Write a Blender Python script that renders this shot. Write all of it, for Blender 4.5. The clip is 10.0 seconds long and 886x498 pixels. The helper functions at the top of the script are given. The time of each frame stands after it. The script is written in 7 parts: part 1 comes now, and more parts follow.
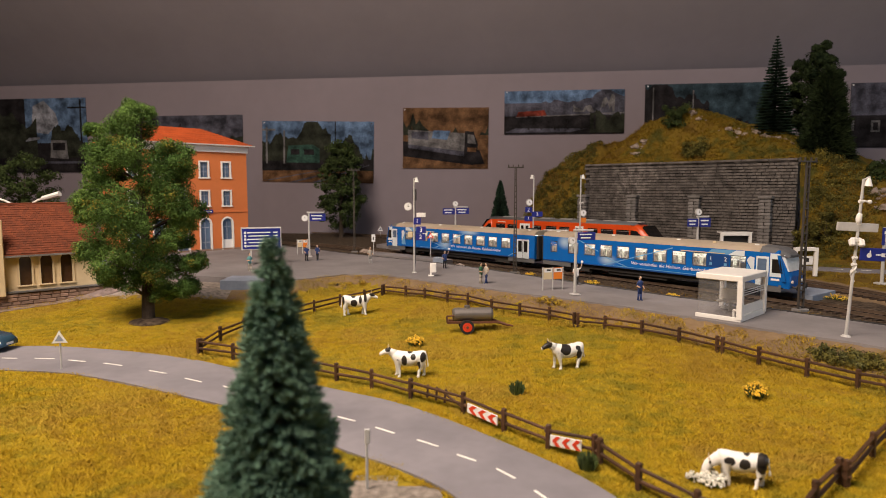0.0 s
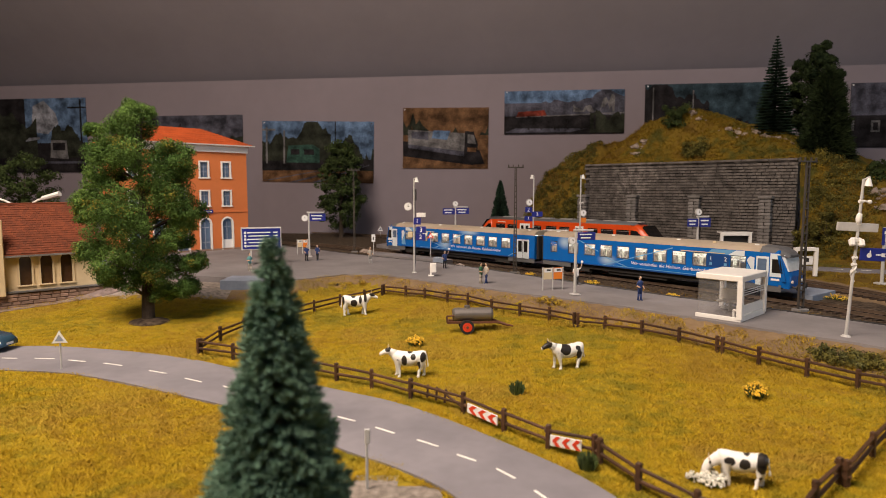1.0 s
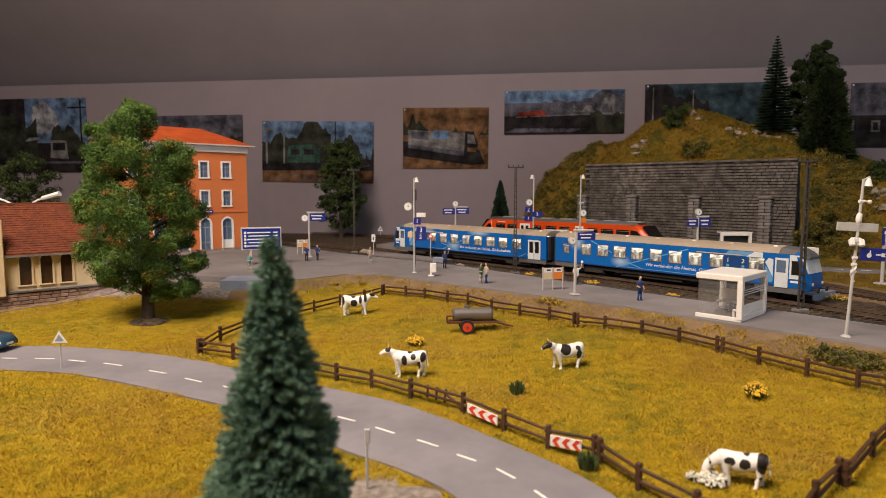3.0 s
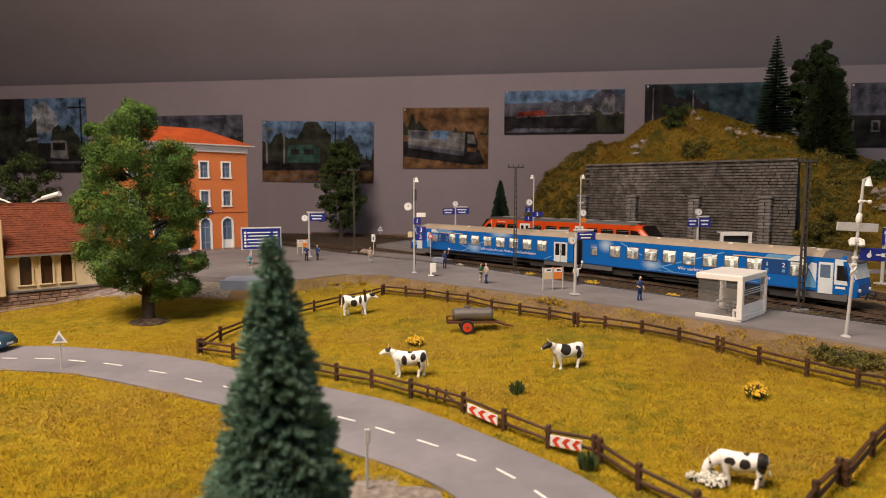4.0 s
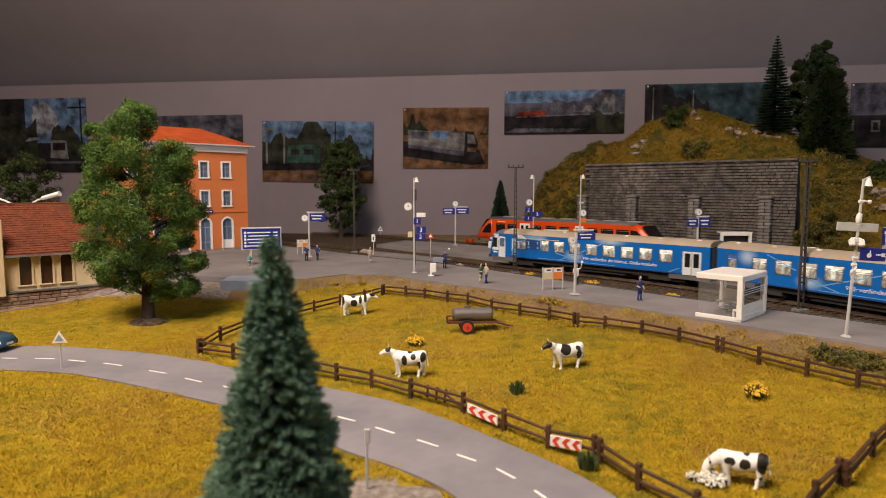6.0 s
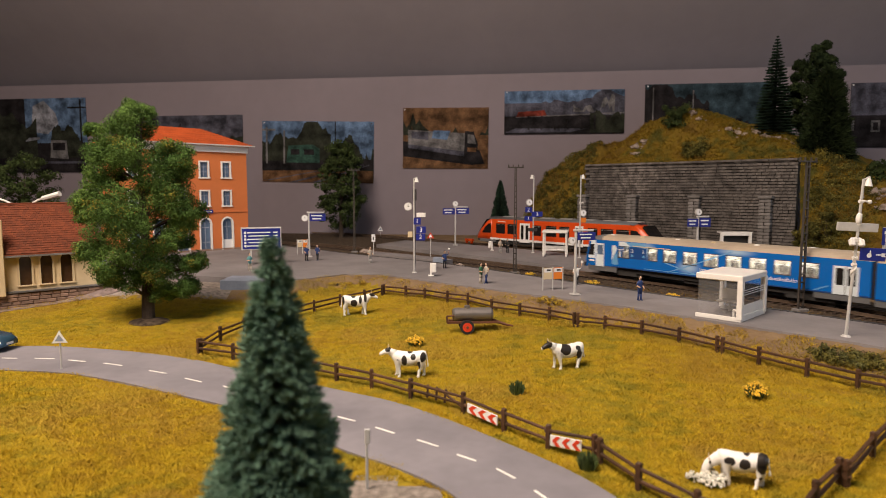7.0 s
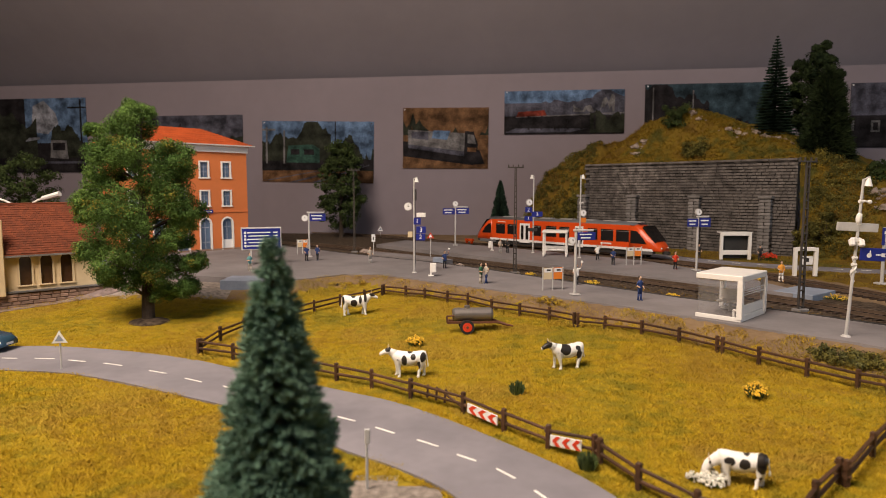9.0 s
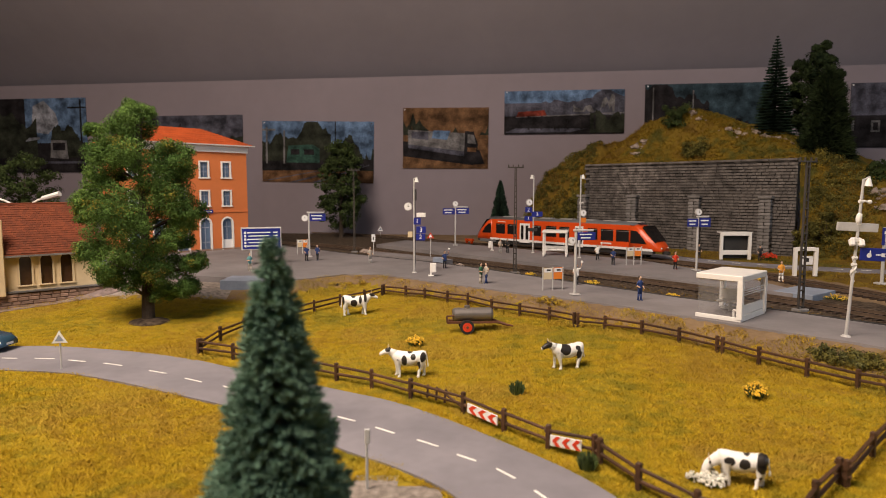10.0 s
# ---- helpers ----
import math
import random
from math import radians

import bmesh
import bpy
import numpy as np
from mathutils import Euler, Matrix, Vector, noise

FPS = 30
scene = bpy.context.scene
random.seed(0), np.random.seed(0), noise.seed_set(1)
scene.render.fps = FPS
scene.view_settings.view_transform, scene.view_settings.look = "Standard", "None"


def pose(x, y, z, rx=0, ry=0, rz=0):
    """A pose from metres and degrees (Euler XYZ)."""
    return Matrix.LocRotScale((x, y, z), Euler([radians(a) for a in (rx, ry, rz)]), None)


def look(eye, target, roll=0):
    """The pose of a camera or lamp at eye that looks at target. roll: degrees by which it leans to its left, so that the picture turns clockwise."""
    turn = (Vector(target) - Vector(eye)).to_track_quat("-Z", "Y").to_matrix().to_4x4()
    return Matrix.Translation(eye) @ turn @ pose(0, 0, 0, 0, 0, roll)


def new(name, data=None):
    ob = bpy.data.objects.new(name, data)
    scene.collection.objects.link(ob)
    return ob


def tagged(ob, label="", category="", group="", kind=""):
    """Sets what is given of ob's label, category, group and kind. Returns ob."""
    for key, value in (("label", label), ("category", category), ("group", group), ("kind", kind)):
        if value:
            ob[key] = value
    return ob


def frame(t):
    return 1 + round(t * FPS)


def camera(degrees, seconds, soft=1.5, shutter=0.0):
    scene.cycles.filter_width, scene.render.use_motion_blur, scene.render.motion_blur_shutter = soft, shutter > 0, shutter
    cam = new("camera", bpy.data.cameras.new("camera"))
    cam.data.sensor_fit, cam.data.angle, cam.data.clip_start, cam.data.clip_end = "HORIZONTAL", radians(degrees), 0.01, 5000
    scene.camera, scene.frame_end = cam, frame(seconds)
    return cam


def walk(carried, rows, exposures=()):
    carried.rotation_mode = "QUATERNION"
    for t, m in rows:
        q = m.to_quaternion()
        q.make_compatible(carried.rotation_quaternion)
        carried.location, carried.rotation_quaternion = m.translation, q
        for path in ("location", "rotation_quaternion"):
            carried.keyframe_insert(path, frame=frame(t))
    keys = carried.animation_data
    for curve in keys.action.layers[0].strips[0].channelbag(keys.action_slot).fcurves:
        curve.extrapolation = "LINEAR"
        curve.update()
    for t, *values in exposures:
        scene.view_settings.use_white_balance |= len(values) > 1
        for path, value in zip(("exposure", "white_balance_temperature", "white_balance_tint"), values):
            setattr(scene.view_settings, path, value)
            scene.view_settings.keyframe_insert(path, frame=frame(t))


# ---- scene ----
# The place is a model railway at 1:87; plan numbers below are centimetres and are scaled by CM.
CM = 0.01
EYE = (0.0, 0.0, 10.5)
cam = camera(70, 10.0, soft=0.6, shutter=0.5)
cam.data.dof.use_dof, cam.data.dof.focus_distance, cam.data.dof.aperture_fstop = True, 0.48, 18.0
PITCH = 90 - math.degrees(math.atan(106 / 1120))
walk(cam, [(0.0, pose(0, 0, EYE[2] * CM, PITCH)), (10.0, pose(0, 0, EYE[2] * CM, PITCH))], [(0.0, 0.0), (10.0, 0.0)])

# ---- light ----
world = bpy.data.worlds.new("room_air")
scene.world = world
world.use_nodes = True
world.node_tree.nodes["Background"].inputs[0].default_value = (0.9, 0.85, 0.8, 1)
world.node_tree.nodes["Background"].inputs[1].default_value = 0.008


def area_lamp(name, eye, target, size, watts, colour):
    d = bpy.data.lights.new(name, "AREA")
    d.shape, d.size, d.energy, d.color = "DISK", size * CM, watts, colour
    o = new(name, d)
    o.matrix_world = look([c * CM for c in eye], [c * CM for c in target])
    return o


area_lamp("room_lamp", (-38, -4, 86), (-9, 38, 0), 56, 20.5, (1.0, 0.815, 0.665))
area_lamp("window_light", (196, -40, 60), (20, 40, 0), 90, 13.0, (0.80, 0.90, 1.0))


# ---- materials ----
def material(name, colour, rough=0.7, metal=0.0, spread=0.25, scale=60.0, bump=0.15, fine=0.0, second=None, emit=0.0, alpha=None, spec=0.4, rand=0.0):
    """A surface with broad and fine variation; second: another colour that shows through in patches."""
    m = bpy.data.materials.new(name)
    m.use_nodes = True
    nt = m.node_tree
    b = nt.nodes["Principled BSDF"]
    b.inputs["Roughness"].default_value, b.inputs["Metallic"].default_value = rough, metal
    b.inputs["Specular IOR Level"].default_value = spec
    co = nt.nodes.new("ShaderNodeTexCoord")
    n1, n2 = nt.nodes.new("ShaderNodeTexNoise"), nt.nodes.new("ShaderNodeTexNoise")
    n1.inputs["Scale"].default_value, n2.inputs["Scale"].default_value = scale, scale * 9
    n1.inputs["Detail"].default_value = n2.inputs["Detail"].default_value = 4
    for n in (n1, n2):
        nt.links.new(co.outputs["Object"], n.inputs["Vector"])
    ramp = nt.nodes.new("ShaderNodeValToRGB")
    dark = [c * (1 - spread) for c in colour]
    lite = [min(1, c * (1 + spread)) for c in colour] if second is None else list(second)
    ramp.color_ramp.elements[0].position, ramp.color_ramp.elements[1].position = 0.35, 0.68
    ramp.color_ramp.elements[0].color, ramp.color_ramp.elements[1].color = (*dark, 1), (*lite, 1)
    mix = nt.nodes.new("ShaderNodeMixRGB")
    mix.blend_type = "MULTIPLY"
    mix.inputs[0].default_value = 0.5 if fine == 0 else fine
    nt.links.new(n1.outputs["Fac"], ramp.inputs[0])
    r2 = nt.nodes.new("ShaderNodeValToRGB")
    r2.color_ramp.elements[0].position, r2.color_ramp.elements[1].position = 0.3, 0.65
    r2.color_ramp.elements[0].color = (1 - spread * 1.5 if spread < 0.6 else 0.2,) * 3 + (1,)
    nt.links.new(n2.outputs["Fac"], r2.inputs[0])
    nt.links.new(ramp.outputs[0], mix.inputs[1])
    nt.links.new(r2.outputs[0], mix.inputs[2])
    last = mix.outputs[0]
    if rand:
        info = nt.nodes.new("ShaderNodeObjectInfo")
        geo = nt.nodes.new("ShaderNodeNewGeometry")
        add = nt.nodes.new("ShaderNodeMath")
        add.operation = "ADD"
        nt.links.new(info.outputs["Random"], add.inputs[0])
        nt.links.new(geo.outputs["Random Per Island"], add.inputs[1])
        fr = nt.nodes.new("ShaderNodeMath")
        fr.operation = "FRACT"
        nt.links.new(add.outputs[0], fr.inputs[0])
        mp = nt.nodes.new("ShaderNodeMapRange")
        mp.inputs["To Min"].default_value, mp.inputs["To Max"].default_value = 1 - rand, 1 + rand
        nt.links.new(fr.outputs[0], mp.inputs[0])
        mul = nt.nodes.new("ShaderNodeVectorMath")
        mul.operation = "SCALE"
        nt.links.new(last, mul.inputs[0])
        nt.links.new(mp.outputs[0], mul.inputs["Scale"])
        last = mul.outputs[0]
    nt.links.new(last, b.inputs["Base Color"])
    if bump:
        bp = nt.nodes.new("ShaderNodeBump")
        bp.inputs["Strength"].default_value, bp.inputs["Distance"].default_value = bump, 0.0008
        nt.links.new(n2.outputs["Fac"], bp.inputs["Height"])
        nt.links.new(bp.outputs[0], b.inputs["Normal"])
    if emit:
        b.inputs["Emission Color"].default_value = (*colour, 1)
        b.inputs["Emission Strength"].default_value = emit
    if alpha is not None:
        b.inputs["Alpha"].default_value = alpha
    return m


def turf(name, tones, broad, tuft, rand=0.0, bump=0.0):
    """Model grass: three tones in broad patches, broken up tuft by tuft."""
    m = material(name, tones[1], 0.92, spread=0.25, scale=broad * 2, bump=bump, spec=0.1, rand=rand)
    nt = m.node_tree
    ramp = next(n for n in nt.nodes if n.bl_idname == "ShaderNodeValToRGB")
    co = next(n for n in nt.nodes if n.bl_idname == "ShaderNodeTexCoord")
    big, small = nt.nodes.new("ShaderNodeTexNoise"), nt.nodes.new("ShaderNodeTexNoise")
    big.inputs["Scale"].default_value, small.inputs["Scale"].default_value = broad, tuft
    big.inputs["Detail"].default_value, small.inputs["Detail"].default_value = 3, 2
    for n in (big, small):
        nt.links.new(co.outputs["Object"], n.inputs["Vector"])
    mix = nt.nodes.new("ShaderNodeMixRGB")
    mix.inputs[0].default_value = 0.42
    nt.links.new(big.outputs["Fac"], mix.inputs[1])
    nt.links.new(small.outputs["Fac"], mix.inputs[2])
    nt.links.new(mix.outputs[0], ramp.inputs[0])
    e = ramp.color_ramp.elements
    e[0].position, e[1].position = 0.40, 0.60
    mid = e.new(0.5)
    for el, c in zip((e[0], e[1], e[2]), tones):
        el.color = (*c, 1)
    return m


GRASS = turf("meadow_turf", ((0.20, 0.165, 0.02), (0.33, 0.235, 0.02), (0.26, 0.165, 0.025)), 9, 95, bump=0.9)
BLADE = turf("grass_fibre", ((0.27, 0.225, 0.022), (0.50, 0.345, 0.021), (0.38, 0.245, 0.024)), 9, 100, rand=0.25)
STRAW = turf("dry_grass_fibre", ((0.30, 0.235, 0.03), (0.46, 0.315, 0.04), (0.38, 0.245, 0.035)), 12, 120, rand=0.25)
EARTH = material("bare_earth", (0.20, 0.135, 0.08), 0.95, spread=0.2, scale=40, bump=0.6, second=(0.26, 0.18, 0.105), spec=0.1)
GRAVEL = material("pale_gravel", (0.36, 0.31, 0.27), 0.95, spread=0.3, scale=300, bump=1.0, spec=0.1)
ASPHALT = material("model_asphalt", (0.20, 0.19, 0.215), 0.7, spread=0.12, scale=16, bump=0.15, second=(0.25, 0.235, 0.26))
PAVE = material("platform_concrete", (0.20, 0.185, 0.19), 0.8, spread=0.1, scale=22, bump=0.15, second=(0.245, 0.225, 0.23))
STEP = material("blue_grey_concrete", (0.25, 0.29, 0.37), 0.8, spread=0.12, scale=40, bump=0.2)
PAVERS = material("small_pavers", (0.26, 0.20, 0.185), 0.85, spread=0.35, scale=160, bump=0.8)
LINE = material("white_road_paint", (0.80, 0.78, 0.74), 0.7, spread=0.08, scale=60, bump=0.1)
BALLAST = material("track_ballast", (0.085, 0.06, 0.045), 0.95, spread=0.5, scale=250, bump=1.0, second=(0.16, 0.12, 0.085), spec=0.1)
SLEEPER = material("sleeper_brown", (0.055, 0.035, 0.025), 0.85, spread=0.3, scale=80, bump=0.2, rand=0.2)
RAIL = material("rusty_rail", (0.26, 0.19, 0.14), 0.38, metal=0.7, spread=0.25, scale=80, bump=0.1)
WALL = material("painted_wall", (0.215, 0.183, 0.208), 0.9, spread=0.05, scale=5, bump=0.1)
CEIL = material("ceiling_paint", (0.325, 0.298, 0.335), 0.9, spread=0.05, scale=4, bump=0.1)
BOARD = material("layout_board", (0.16, 0.11, 0.07), 0.8, spread=0.2, scale=20, bump=0.1)
def frosted(m, pale, broad, grain):
    """Pale dry-brushed scuffs laid over a stone surface."""
    nt = m.node_tree
    b = nt.nodes["Principled BSDF"]
    last = b.inputs["Base Color"].links[0].from_socket
    geo = nt.nodes.new("ShaderNodeNewGeometry")
    n1, n2 = nt.nodes.new("ShaderNodeTexNoise"), nt.nodes.new("ShaderNodeTexNoise")
    n1.inputs["Scale"].default_value, n2.inputs["Scale"].default_value = broad, grain
    for n in (n1, n2):
        nt.links.new(geo.outputs["Position"], n.inputs["Vector"])
    mul = nt.nodes.new("ShaderNodeMath")
    mul.operation = "MULTIPLY"
    nt.links.new(n1.outputs["Fac"], mul.inputs[0])
    nt.links.new(n2.outputs["Fac"], mul.inputs[1])
    mr = nt.nodes.new("ShaderNodeMapRange")
    mr.inputs["From Min"].default_value, mr.inputs["From Max"].default_value, mr.inputs["To Max"].default_value = 0.265, 0.40, 0.7
    nt.links.new(mul.outputs[0], mr.inputs[0])
    mix = nt.nodes.new("ShaderNodeMixRGB")
    nt.links.new(mr.outputs[0], mix.inputs[0])
    nt.links.new(last, mix.inputs[1])
    mix.inputs[2].default_value = (*pale, 1)
    nt.links.new(mix.outputs[0], b.inputs["Base Color"])
    return m


STONE = frosted(material("dark_grey_stone", (0.115, 0.103, 0.097), 0.8, spread=0.3, scale=70, bump=0.7, second=(0.175, 0.157, 0.148), rand=0.2), (0.30, 0.27, 0.255), 9, 150)
MORTAR = material("stone_joint", (0.03, 0.027, 0.025), 0.95, spread=0.3, scale=90, bump=0.5)
CAP = material("light_stone_cap", (0.185, 0.175, 0.172), 0.85, spread=0.25, scale=70, bump=0.5, rand=0.25)
HILLG = turf("hill_turf", ((0.09, 0.085, 0.02), (0.19, 0.125, 0.018), (0.14, 0.085, 0.018)), 7, 60, bump=1.0)
ROCK = material("pale_rock", (0.36, 0.29, 0.25), 0.9, spread=0.3, scale=90, bump=1.0)
LEAF = material("leaf_green", (0.06, 0.13, 0.025), 0.85, spread=0.35, scale=35, bump=0, second=(0.125, 0.215, 0.045), spec=0.2, rand=0.5)
LEAFY = material("yellowing_leaf", (0.22, 0.20, 0.03), 0.85, spread=0.35, scale=35, bump=0, spec=0.2, rand=0.45)
LEAFD = material("deep_leaf_green", (0.042, 0.062, 0.018), 0.85, spread=0.35, scale=35, bump=0, second=(0.06, 0.09, 0.025), spec=0.2, rand=0.45)
NEEDLE = material("blue_green_needle", (0.145, 0.26, 0.195), 0.9, spread=0.35, scale=60, bump=0, second=(0.205, 0.335, 0.255), spec=0.05, rand=0.3)
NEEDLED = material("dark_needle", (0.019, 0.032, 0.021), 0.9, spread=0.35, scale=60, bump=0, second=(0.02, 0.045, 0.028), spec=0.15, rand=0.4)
HBLADE = turf("hill_fibre", ((0.12, 0.11, 0.022), (0.27, 0.175, 0.02), (0.19, 0.115, 0.02)), 7, 60, rand=0.22)
BUSH = material("olive_bush", (0.125, 0.118, 0.03), 0.9, spread=0.35, scale=40, bump=0, second=(0.20, 0.17, 0.04), spec=0.15, rand=0.45)
SHRUB = material("grey_olive_shrub", (0.13, 0.14, 0.045), 0.9, spread=0.35, scale=40, bump=0, second=(0.20, 0.19, 0.07), spec=0.15, rand=0.4)
BARK = material("dark_bark", (0.05, 0.035, 0.025), 0.9, spread=0.35, scale=60, bump=0.8)
WOOD = material("dark_brown_fence", (0.075, 0.035, 0.016), 0.6, spread=0.3, scale=60, bump=0.3, rand=0.25)
WHITE = material("white_plastic", (0.80, 0.78, 0.75), 0.45, spread=0.04, scale=40, bump=0.05)
GREY = material("grey_plastic", (0.36, 0.35, 0.34), 0.5, spread=0.08, scale=40, bump=0.05)
POLE = material("light_grey_pole", (0.50, 0.49, 0.48), 0.45, spread=0.1, scale=60, bump=0.05)
DARK = material("dark_grey_plastic", (0.035, 0.033, 0.032), 0.6, spread=0.2, scale=60, bump=0.1)
MAST = material("dark_mast_steel", (0.07, 0.06, 0.052), 0.6, metal=0.3, spread=0.2, scale=60, bump=0.1)
BLUE = material("train_blue", (0.004, 0.115, 0.43), 0.25, spread=0.06, scale=20, bump=0.02)
BLUED = material("train_deep_blue", (0.012, 0.06, 0.22), 0.32, spread=0.06, scale=20, bump=0.02)
BLUEL = material("train_light_blue", (0.13, 0.33, 0.58), 0.35, spread=0.06, scale=20, bump=0.02)
SIGNB = material("sign_blue", (0.015, 0.025, 0.22), 0.4, spread=0.08, scale=40, bump=0.02)
SIGNW = material("sign_white", (0.75, 0.75, 0.76), 0.5, spread=0.04, scale=40, bump=0.0)
ROOFT = material("train_roof_beige", (0.40, 0.33, 0.25), 0.6, spread=0.1, scale=30, bump=0.05)
RED = material("train_red", (0.64, 0.07, 0.008), 0.32, spread=0.05, scale=20, bump=0.02)
SKIRT = material("train_skirt_grey", (0.12, 0.12, 0.125), 0.5, spread=0.1, scale=30, bump=0.05)
ORANGE = material("station_orange", (0.58, 0.17, 0.05), 0.8, spread=0.06, scale=20, bump=0.1)
ROOFR = material("terracotta_roof", (0.52, 0.10, 0.022), 0.75, spread=0.15, scale=40, bump=0.2, rand=0.15)
ROOFB = material("brown_red_roof_tile", (0.155, 0.036, 0.012), 0.75, spread=0.2, scale=40, bump=0.2, rand=0.2)
CREAM = material("cream_render", (0.62, 0.50, 0.32), 0.85, spread=0.08, scale=25, bump=0.15)
BRICKM = material("sandstone_block", (0.25, 0.165, 0.125), 0.85, spread=0.2, scale=60, bump=0.3, rand=0.25)
PANEB = material("blue_grey_pane", (0.10, 0.15, 0.24), 0.15, spread=0.2, scale=40, bump=0.0, spec=0.6)
PANED = material("dark_pane", (0.014, 0.012, 0.012), 0.15, spread=0.2, scale=40, bump=0.0, spec=0.25)
PANEBR = material("brown_dark_pane", (0.055, 0.028, 0.016), 0.2, spread=0.2, scale=40, bump=0.0, spec=0.6)
ORNG = material("orange_paint", (0.72, 0.20, 0.02), 0.5, spread=0.06, scale=30, bump=0.02)
REDP = material("red_paint", (0.62, 0.05, 0.015), 0.5, spread=0.06, scale=30, bump=0.02)
YELF = material("yellow_flower", (0.85, 0.55, 0.05), 0.7, spread=0.15, scale=60, bump=0.0, rand=0.25)
WHTF = material("white_flower", (0.82, 0.80, 0.72), 0.7, spread=0.1, scale=60, bump=0.0, rand=0.15)
TUFT = material("dark_green_tuft", (0.075, 0.11, 0.028), 0.9, spread=0.3, scale=60, bump=0, rand=0.4)
TANK = material("dull_tank_metal", (0.24, 0.22, 0.21), 0.4, metal=0.65, spread=0.1, scale=30, bump=0.1)
TANKF = material("rust_brown_chassis", (0.14, 0.055, 0.03), 0.6, spread=0.25, scale=50, bump=0.1)
RUBBER = material("black_rubber", (0.02, 0.02, 0.02), 0.8, spread=0.2, scale=60, bump=0.1)
CARB = material("car_steel_blue", (0.06, 0.13, 0.20), 0.25, metal=0.5, spread=0.06, scale=20, bump=0.0)
COWW = material("cow_white", (0.82, 0.80, 0.76), 0.5, spread=0.05, scale=60, bump=0.05)
COWB = material("cow_black", (0.02, 0.016, 0.014), 0.5, spread=0.2, scale=60, bump=0.05)


def glass(name, tint, alpha):
    m = material(name, tint, 0.05, spread=0.02, bump=0.0, alpha=alpha, spec=0.6)
    return m


GLASS = glass("clear_plastic_pane", (0.5, 0.5, 0.5), 0.08)


# ---- builders ----
def box(bm, c, s, rz=0.0, rx=0.0, bevel=0.0, taper=1.0, skew=0.0):
    """A box at centre c with sizes s; taper narrows the top."""
    r = bmesh.ops.create_cube(bm, size=1.0)["verts"]
    for v in r:
        k = taper if v.co.z > 0 else 1.0
        v.co = Vector((v.co.x * s[0] * k, v.co.y * s[1] * k, v.co.z * s[2]))
    if bevel:
        es = list({e for v in r for e in v.link_edges})
        out = bmesh.ops.bevel(bm, geom=es, offset=bevel, segments=1, affect="EDGES", profile=0.6)
        r = list({v for f in out["faces"] for v in f.verts} | {v for v in r if v.is_valid})
    m = Matrix.Translation(c) @ Matrix.Rotation(radians(rz), 4, "Z") @ Matrix.Rotation(radians(rx), 4, "X")
    bmesh.ops.transform(bm, matrix=m, verts=r)
    return r


def rod(bm, a, b, r1, r2=None, n=8):
    """A round bar from a to b."""
    a, b = Vector(a), Vector(b)
    d = b - a
    out = bmesh.ops.create_cone(bm, cap_ends=True, segments=n, radius1=r1, radius2=r1 if r2 is None else r2, depth=d.length)["verts"]
    m = Matrix.Translation((a + b) / 2) @ d.to_track_quat("Z", "Y").to_matrix().to_4x4()
    bmesh.ops.transform(bm, matrix=m, verts=out)
    return out


def ball(bm, c, r, scale=(1, 1, 1), n=8):
    out = bmesh.ops.create_uvsphere(bm, u_segments=n, v_segments=max(4, n * 2 // 3), radius=r)["verts"]
    for v in out:
        v.co = Vector((v.co.x * scale[0] + c[0], v.co.y * scale[1] + c[1], v.co.z * scale[2] + c[2]))
    return out


def prism(bm, pts, z0, z1):
    """An upright slab over a plan outline."""
    lo = [bm.verts.new((x, y, z0)) for x, y in pts]
    hi = [bm.verts.new((x, y, z1)) for x, y in pts]
    n = len(pts)
    bm.faces.new(hi)
    bm.faces.new(lo[::-1])
    for i in range(n):
        bm.faces.new((lo[i], lo[(i + 1) % n], hi[(i + 1) % n], hi[i]))
    bmesh.ops.recalc_face_normals(bm, faces=bm.faces)


def plate(bm, pts, y0, y1):
    """A slab over an outline in the xz plane, from y0 to y1."""
    a = [bm.verts.new((x, y0, z)) for x, z in pts]
    b = [bm.verts.new((x, y1, z)) for x, z in pts]
    n = len(pts)
    fs = [bm.faces.new(a), bm.faces.new(b[::-1])]
    for i in range(n):
        fs.append(bm.faces.new((a[i], b[i], b[(i + 1) % n], a[(i + 1) % n])))
    bmesh.ops.recalc_face_normals(bm, faces=fs)


def mesh_of(name, bm, mat, smooth=False):
    bmesh.ops.scale(bm, vec=(CM, CM, CM), verts=bm.verts)
    me = bpy.data.meshes.new(name)
    bm.to_mesh(me)
    bm.free()
    for m in mat if isinstance(mat, (list, tuple)) else [mat]:
        me.materials.append(m)
    if smooth:
        me.shade_smooth()
    return me


def raw_mesh(name, verts, faces, mat):
    me = bpy.data.meshes.new(name)
    me.from_pydata((np.asarray(verts) * CM).tolist(), [], faces)
    me.materials.append(mat)
    return me


def part(name, bm, mat, parent=None, label="", smooth=False, loc=(0, 0, 0), rz=0.0):
    """One mesh object, in its parent's space."""
    ob = new(name, mesh_of(name, bm, mat, smooth))
    ob.matrix_basis = pose(loc[0] * CM, loc[1] * CM, loc[2] * CM, 0, 0, rz)
    if parent:
        ob.parent = parent
    return tagged(ob, label)


def piece(name, me, parent, loc, rz=0.0):
    """One more object on a shared mesh."""
    ob = new(name, me)
    ob.matrix_basis = pose(loc[0] * CM, loc[1] * CM, loc[2] * CM, 0, 0, rz)
    ob.parent = parent
    return ob


